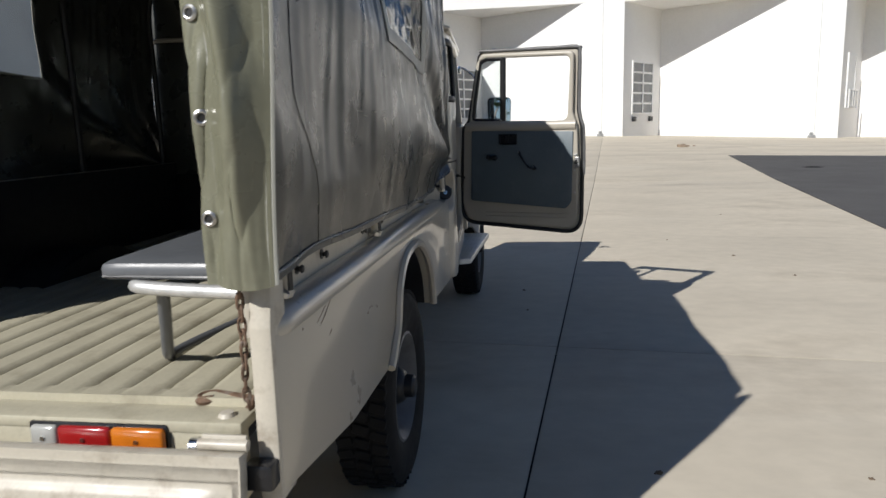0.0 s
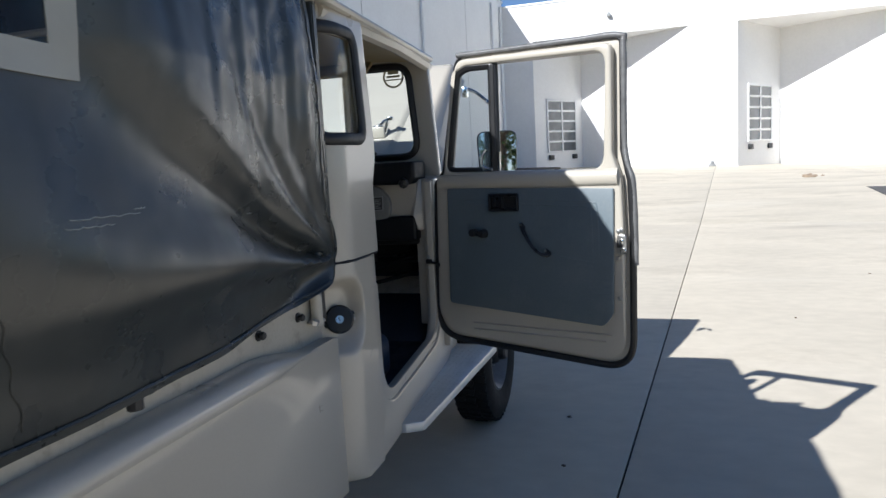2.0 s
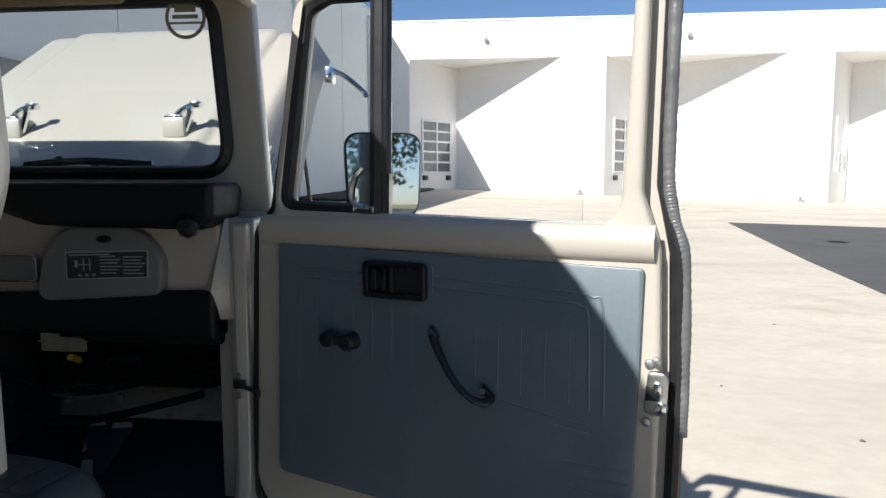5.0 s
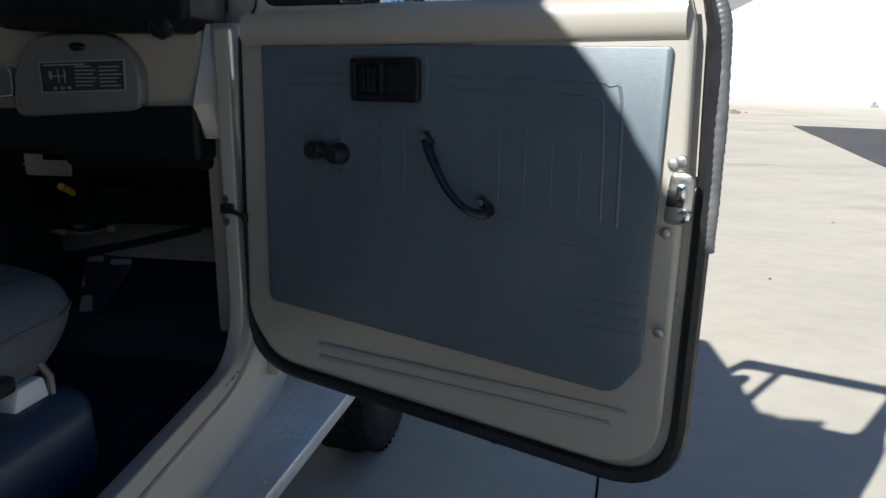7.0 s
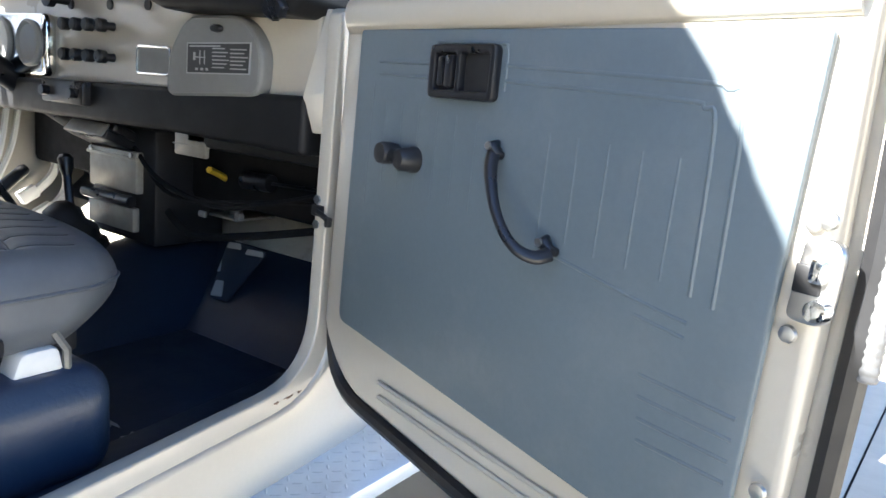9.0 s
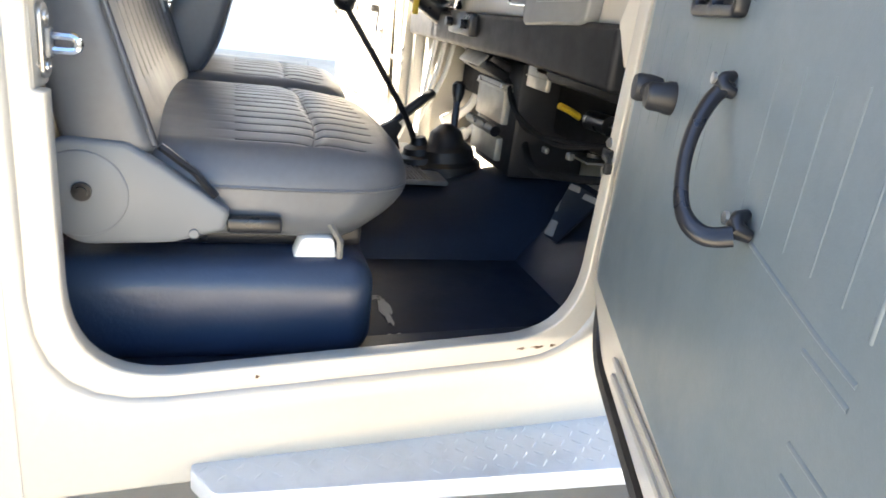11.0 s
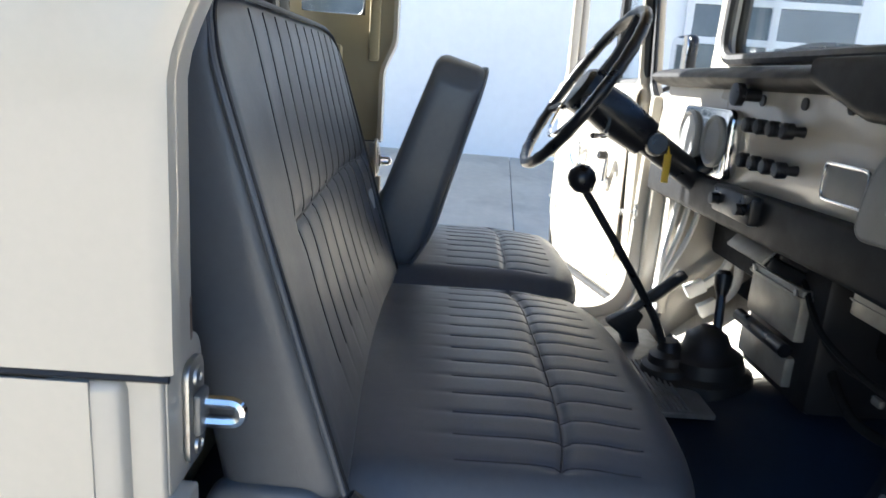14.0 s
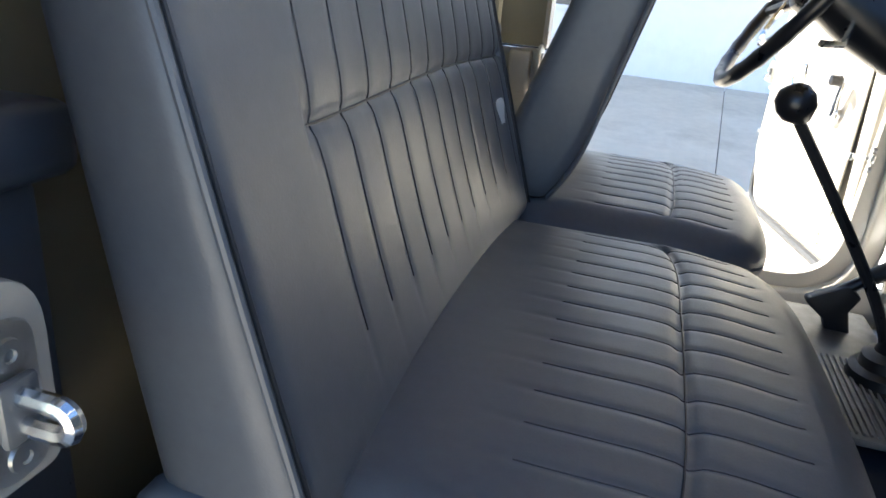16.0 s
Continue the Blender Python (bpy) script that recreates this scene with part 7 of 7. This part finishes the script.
part("rear_view_mirror", merge(box(-0.79, -0.60, -0.035, -0.015, 1.805, 1.860, 0.012, 3), tube([(-0.69, -0.02, 1.84), (-0.69, 0.05, 1.89)], 0.007, 6)), M_BLACK, truck, "interior mirror")

# ---- canopy over the load bed ----
canopy = empty("canvas_canopy", "grey-olive vinyl canopy over the load bed, creased, with clear windows", "canopy")
C0, C1 = -3.625, -1.09


def crease(y, z, y0, lean, z0, z1, depth, width):
    """One crisp upright crease that starts at z0 and dies out at z1."""
    line = y0 + lean * (z - z0) + 0.012 * noise.noise(Vector((z * 5, y0 * 7, 1.7)))
    d = (y - line) / width
    return depth * (d * math.exp(-d * d) * 1.6 - 0.5 * math.exp(-d * d * 2.5)) * step(z0 - 0.06, z0 + 0.08, z) * step(z1 + 0.05, z1 - 0.10, z)


CREASES = [(-3.43, 0.05, 1.25, 2.1, 0.016, 0.040), (-3.33, -0.10, 1.40, 2.12, 0.014, 0.030), (-3.24, 0.04, 1.22, 1.95, 0.011, 0.022), (-3.14, -0.06, 1.30, 2.12, 0.013, 0.030),
           (-3.03, 0.05, 1.45, 2.12, 0.010, 0.022), (-2.93, -0.08, 1.25, 1.9, 0.009, 0.026), (-2.84, 0.02, 1.5, 2.12, 0.010, 0.020), (-2.70, -0.05, 1.2, 1.66, 0.006, 0.030),
           (-1.90, 0.10, 1.62, 2.12, 0.009, 0.025), (-1.78, 0.06, 1.55, 2.12, 0.012, 0.028), (-1.66, 0.08, 1.58, 2.12, 0.010, 0.020), (-1.53, 0.05, 1.52, 2.12, 0.013, 0.026),
           (-1.42, 0.06, 1.56, 2.12, 0.009, 0.018), (-1.33, 0.03, 1.50, 2.12, 0.011, 0.020), (-1.24, 0.02, 1.48, 2.12, 0.008, 0.016)]


def fold(y, z):
    """How far the side sags in and out: soft upright waves, crisp creases, and strained folds that swoop into the front lower corner."""
    w = 0.014 * math.sin((y + 0.42 * (z - 1.6)) * 6.4 + 1.1 * math.sin(z * 2.6 + y)) * step(1.15, 1.5, z) + 0.026 * noise.noise(Vector((y * 2.1, z * 1.1, 3.1)))
    crumpled = 0.22 + 0.78 * step(-1.80, -1.35, y) * step(1.36, 1.55, z)
    w += 0.008 * noise.noise(Vector((y * 4.6 + z * 1.5, z * 2.6, 8.0))) + crumpled * (0.0036 * noise.noise(Vector((y * 15, z * 9, 2.0))) + 0.0022 * noise.noise(Vector((y * 29, z * 24, 4.0))))
    patch = max(0.0, noise.noise(Vector((y * 2.2, z * 2.4, 21.0)))) ** 1.5
    w += 0.010 * patch * noise.noise(Vector((y * 17, z * 12, 6.0)))
    for c in CREASES:
        if abs(y - c[0]) < 0.25:
            w += crease(y, z, *c) * (0.16 + 0.16 * crumpled)
    dy, dz = -(y + 1.06), z - 1.255
    r = math.hypot(dy, dz)
    if dz > 0:
        phi = math.atan2(dz, 1.05 * max(dy, 0.001) ** 1.75)
    else:
        phi = math.atan2(dz, max(dy, 0.001))
    wob = 0.7 * noise.noise(Vector((y * 2.3, z * 2.3, 5.5)))
    env = math.exp(-(r / 1.20) ** 2) * step(0.03, 0.22, r)
    w += env * (0.028 * math.sin(phi * 9.0 + wob + 0.5) * (0.18 + 0.82 * step(1.30, 0.55, phi)) + 0.004 * math.sin(phi * 23.0 + 2.2 * wob))
    w += 0.012 * math.exp(-((dy - 0.9) / 0.5) ** 2) * math.sin(phi * 13 + wob) * step(1.16, 1.3, z)
    ridge = 1.0 - abs(noise.noise(Vector((y * 8.0, z * 1.7, 11.0)))) * 2.2
    w += 0.0028 * crumpled * max(0.0, ridge) ** 3 * step(1.35, 1.6, z)
    w -= 0.018 * step(-1.28, -1.15, y) * step(1.30, 1.42, z)
    w -= 0.024 * math.exp(-(r / 0.10) ** 2) - 0.012 * step(0.5, 0.0, abs(y + 2.4))
    return w


def low(y):
    """Lower hem of the side."""
    return table(y, [(-3.63, 1.150), (-3.4, 1.160), (-3.1, 1.150), (-2.8, 1.150), (-2.5, 1.142), (-2.1, 1.118), (-1.8, 1.125), (-1.55, 1.132), (-1.40, 1.148), (-1.25, 1.165), (-1.09, 1.200)])


def front_edge(z):
    return table(z, [(1.15, -1.165), (1.22, -1.112), (1.266, -1.088), (1.31, -1.112), (1.39, -1.142), (1.55, -1.156), (1.9, -1.152), (2.3, -1.13)])


def side_point(u, v):
    if v < 0.78:
        q = v / 0.78
        yy = lerp(C0, C1, u)
        zz = lerp(low(yy), 2.13, q)
        yy = lerp(C0, front_edge(zz), u)
        x = table(zz, [(1.1, 0.128), (1.3, 0.150), (1.7, 0.158), (2.13, 0.125)]) + fold(yy, zz)
        x = lerp(lerp(0.144, 0.170, step(1.15, 1.75, zz)), x, step(C0, C0 + 0.06, yy)) if zz < 1.95 else x
        return (x, yy, zz)
    q = (v - 0.78) / 0.22
    yy = lerp(C0, front_edge(2.13), u)
    b = q * math.pi / 2
    sag = 0.018 * math.sin((yy + 3.6) * math.pi / 0.83) ** 2
    return (0.125 - 0.20 * (1 - math.cos(b)) + fold(yy, 2.13) * (1 - q), yy, 2.13 + (0.150 - sag) * math.sin(b))


WIN_Y, WIN_Z = (-2.70, -1.985), (1.668, 2.02)


def tilt(y, z):
    """The window's lower edge climbs towards the rear."""
    return 0.045 * step(-1.9, -2.75, y) * step(WIN_Z[1], WIN_Z[0], z)


def in_window(u, v):
    p = side_point(u, v)
    return WIN_Y[0] < p[1] < WIN_Y[1] and WIN_Z[0] + tilt(p[1], WIN_Z[0]) < p[2] < WIN_Z[1]


NU, NV = 330, 120
for side in (0, 1):
    cs = part("side_curtain", mir(surf(side_point, NU, NV, thick=0.003, skip=in_window), side), M_CANVAS, canopy, "creased grey-olive vinyl side curtain", 80)

    def skin(y, z, off):
        """A point just off the curtain at that place."""
        x = table(z, [(1.1, 0.128), (1.3, 0.150), (1.7, 0.158), (2.13, 0.125)]) + fold(y, z)
        return Vector((x + off, y, z))

    wide = 0.034
    for (ya, yb, za, zb) in ((WIN_Y[0] - wide, WIN_Y[1] + wide, WIN_Z[0] - wide, WIN_Z[0] + 0.012), (WIN_Y[0] - wide, WIN_Y[1] + wide, WIN_Z[1] - 0.012, WIN_Z[1] + wide),
                             (WIN_Y[0] - wide, WIN_Y[0] + 0.012, WIN_Z[0] - wide, WIN_Z[1] + wide), (WIN_Y[1] - 0.012, WIN_Y[1] + wide, WIN_Z[0] - wide, WIN_Z[1] + wide)):
        part("window_border", mir(surf(lambda u, v: skin(lerp(ya, yb, u), lerp(za, zb, v) + tilt(lerp(ya, yb, u), lerp(za, zb, v)), 0.0045), 40 if yb - ya > 0.3 else 4, 24 if zb - za > 0.2 else 4, thick=0.003), side), M_CANVAS_TRIM, cs)
    part("clear_window", mir(surf(lambda u, v: skin(lerp(WIN_Y[0] - 0.01, WIN_Y[1] + 0.01, u), lerp(WIN_Z[0] - 0.01, WIN_Z[1] + 0.01, v) + tilt(lerp(WIN_Y[0], WIN_Y[1], u), lerp(WIN_Z[0], WIN_Z[1], v)), 0.0) +
         Vector((0.006 * noise.noise(Vector((u * 9, v * 4.5, 1.0))) + 0.003 * noise.noise(Vector((u * 22, v * 11, 4.0))), 0, 0)), 70, 36), side), M_PLASTIC, cs, "crinkled clear vinyl window").visible_shadow = False
    hem = [skin(y, low(y) + 0.018, 0.003) for y in [lerp(C0 + 0.01, -1.17, i / 60) for i in range(61)]]
    part("hem", mir(tube(hem, 0.0035, 6), side), M_CANVAS, cs)
    split = [skin(-2.145 + 0.05 * i / 16 + 0.004 * math.sin(i * 1.1), 1.328 - i * 0.0107, 0.0015) for i in range(17)]
    part("split_seam", mir(tube(split, 0.0009, 5), side), M_CANVAS, cs)
    for ya, yb, z0 in ((-3.045, -3.02, 1.472), (-3.01, -2.985, 1.460), (-2.87, -2.845, 1.472), (-2.875, -2.85, 1.462), (-2.95, -2.93, 1.470), (-1.51, -1.495, 1.404), (-2.04, -1.95, 1.424), (-2.03, -1.89, 1.436), (-1.90, -1.875, 1.443)):
        line = [skin(lerp(ya, yb, i / 12), z0 + 0.003 * noise.noise(Vector((ya * 9 + i * 0.7, 0, 0))), 0.0006) for i in range(13)]
        part("scuff", mir(tube(line, 0.0009, 5), side), M_CANVAS_TRIM, cs, "pale scuff on the vinyl")
    stitch = [skin(front_edge(z) - 0.020 + 0.003 * math.sin(z * 95), z, 0.0012) for z in [1.25 + 0.008 * i for i in range(110)]]
    part("edge_stitching", mir(tube(stitch, 0.0022, 5), side), M_CANVAS, cs)
    rear_seam = [skin(table(z, [(1.17, -3.315), (1.34, -3.333), (1.42, -3.40), (1.50, -3.463), (1.67, -3.441), (2.1, -3.43)]), z, 0.0008) for z in [1.17 + 0.01 * i for i in range(94)]]
    part("rear_seam", mir(tube(rear_seam, 0.0012, 6), side), M_CANVAS, cs)
    part("corner_piping", mir(tube([(lerp(0.149, 0.175, step(1.15, 1.75, z)) + 0.002, C0 - 0.004, z) for z in [1.15 + 0.03 * i for i in range(33)]], 0.0042, 6), side), M_CANVAS_TRIM, cs)

    # rear flap, turned round the corner post, with eyelets
    def flap(u, v):
        z = lerp(1.148, 2.12, v)
        f = 0.008 * noise.noise(Vector((u * 1.8, z * 4, 2))) + 0.005 * math.sin(z * 7 + u * 2)
        x = lerp(lerp(0.146, 0.172, step(1.15, 1.75, z)), 0.024 - 0.055 * step(1.35, 2.1, z) + 0.004 * math.sin(z * 9), u)
        f += -0.032 * math.exp(-((u - 0.42 - 0.12 * math.sin(z * 4.0)) / 0.16) ** 2) * step(1.17, 1.40, z) + 0.016 * noise.noise(Vector((u * 3.5, z * 4.5, 9.0))) + 0.010 * max(0.0, 1 - 2.4 * abs(noise.noise(Vector((u * 3.0 + z * 1.4, z * 3.2, 4.0))))) ** 2 + 0.003 * noise.noise(Vector((u * 11, z * 14, 6.0)))
        return (x, C0 - 0.004 - 0.026 * math.sin(u * math.pi) + f * min(1.0, 3 * u), z - 0.004 * math.sin(u * 5))
    fl = part("rear_flap", mir(surf(flap, 56, 150, thick=0.004), side), M_CANVAS_SUNLIT, canopy, "vinyl rear flap in a sunlit olive colour, with brass eyelets", 80)
    for v in (0.127, 0.312, 0.494, 0.677, 0.86):
        p, p1, p2 = Vector(flap(0.87, v)), Vector(flap(0.91, v)), Vector(flap(0.87, v + 0.02))
        n = (p1 - p).cross(p2 - p).normalized()
        if n.y > 0:
            n = -n
        ey = lathe([(0.0070, 0.001), (0.0080, 0.005), (0.0105, 0.006), (0.0145, 0.0035), (0.0145, 0.0)], 18, aim(p + n * 0.004, n))
        part("eyelet", mir(ey, side), M_STEEL, fl)
        part("eyelet_hole", mir(lathe([(0.0078, 0.0), (0.0078, 0.0022), (0, 0.0022)], 14, aim(p + n * 0.004, n)), side), M_RUBBER, fl)
    for uu in (0.72, 0.05):
        line = [Vector(flap(uu, i / 50)) + Vector((0, -0.003, 0)) for i in range(51)]
        part("stitching", mir(tube(line, 0.0016, 5), side), M_CANVAS_TRIM, fl)


def top_point(u, v):
    x = lerp(-0.075, 2 * MID + 0.075, u)
    y = lerp(C0, C1 - 0.02, v)
    sag = 0.018 * math.sin((y + 3.6) * math.pi / 0.83) ** 2
    return (x, y, 2.280 - sag + 0.035 * math.sin(math.pi * u))


part("roof_sheet", surf(top_point, 30, 40, thick=0.003), M_CANVAS, canopy, "grey-olive vinyl roof of the canopy", 80)


def front_point(u, v):
    x = lerp(0.12, 2 * MID - 0.12, u)
    z = lerp(1.20, 2.27, v)
    return (x, C1 - 0.03 + 0.006 * noise.noise(Vector((x * 5, z * 5, 0))), z)


part("front_sheet", surf(front_point, 30, 24, thick=0.003, skip=lambda u, v: 0.16 < u < 0.84 and 0.33 < v < 0.60), M_CANVAS, canopy, "front sheet behind the cab", 80)
part("clear_window", surf(lambda u, v: (lerp(0.12, 2 * MID - 0.12, lerp(0.155, 0.845, u)), C1 - 0.026 + 0.004 * noise.noise(Vector((u * 9, v * 4, 3))), lerp(1.20, 2.27, lerp(0.325, 0.605, v))), 60, 20), M_PLASTIC, canopy, "clear vinyl window behind the cab").visible_shadow = False
for side in (0, 1):
    part("front_gusset", mir(box(-0.08, 0.118, -1.128, -1.098, 1.20, 2.22, 0.006), side), M_CANVAS, canopy)
part("rear_valance", surf(lambda u, v: (lerp(-0.06, 2 * MID + 0.06, u), C0 - 0.006 + 0.008 * noise.noise(Vector((u * 12, v * 2, 5))), lerp(2.03, 2.29, v) + 0.03 * math.sin(math.pi * u) * v), 40, 6, thick=0.004), M_CANVAS, canopy)
# Hoops take a black colour in place of the shade inside the canopy.
for y in (-3.46, -2.66, -1.86, -1.17):
    bow = smooth_path([(0.102, y, 1.10), (0.102, y, 1.7), (0.095, y, 2.10), (-0.03, y, 2.25), (MID, y, 2.285), (2 * MID + 0.03, y, 2.25), (2 * MID - 0.095, y, 2.10), (2 * MID - 0.102, y, 1.7), (2 * MID - 0.102, y, 1.10)], 6)
    part("hoop", tube(bow, 0.014, 8), M_BLACKPAINT, canopy, "bent steel hoop, near-black for the shade inside the canopy")

# ---- bench along the bed side ----
for side in (0,):
    bench = empty("bench", "grey vinyl bench with a bright tube frame along the bed side", "bench")
    def bshape(p, n):
        q = p.copy()
        if n.z > 0.3:
            q.z += 0.006 * math.sin((p.y + 3.5) * 2.0) * n.z - 0.002 * groove(p.x + 0.275, 0.004)
        return q
    pad_ = part("cushion", mir(block(-0.298, 0.035, BED_R + 0.100, -2.05, 1.122, 1.168, 0.020, 16, 40, 4, bshape), side), M_SEAT, bench, "grey vinyl bench cushion with a split corner")
    part("welt", mir(tube([(-0.29, BED_R + 0.105, 1.134), (-0.05, BED_R + 0.098, 1.134), (0.035, BED_R + 0.099, 1.134)], 0.004, 6), side), M_SEAT_DARK, pad_)
    part("torn_edge", mir(box(-0.035, 0.03, BED_R + 0.092, BED_R + 0.11, 1.126, 1.144, 0.006), side), M_RUST, pad_, "torn edge with rusty metal showing")
    part("frame_rail", mir(tube(smooth_path([(0.03, BED_R + 0.098, 1.103), (-0.10, BED_R + 0.098, 1.107), (-0.19, BED_R + 0.099, 1.112), (-0.218, BED_R + 0.110, 1.113), (-0.228, BED_R + 0.14, 1.112), (-0.230, BED_R + 0.30, 1.110), (-0.230, -2.1, 1.108)], 5), 0.0150, 10), side), M_SCUFFED, bench, "scuffed bright tube frame")
    for y in (-3.36, -2.3):
        leg = smooth_path([(-0.175, y - 0.105, 1.10), (-0.218, y - 0.035, 1.0), (-0.262, y + 0.035, 0.915), (-0.292, y + 0.09, 0.884), (-0.300, y + 0.12, 0.877), (-0.285, y + 0.24, 0.877), (-0.245, y + 0.44, 0.877)], 6)
        part("leg", mir(tube(leg, 0.014, 10), side), M_DARKTUBE, bench, "dark grey bent tube leg")
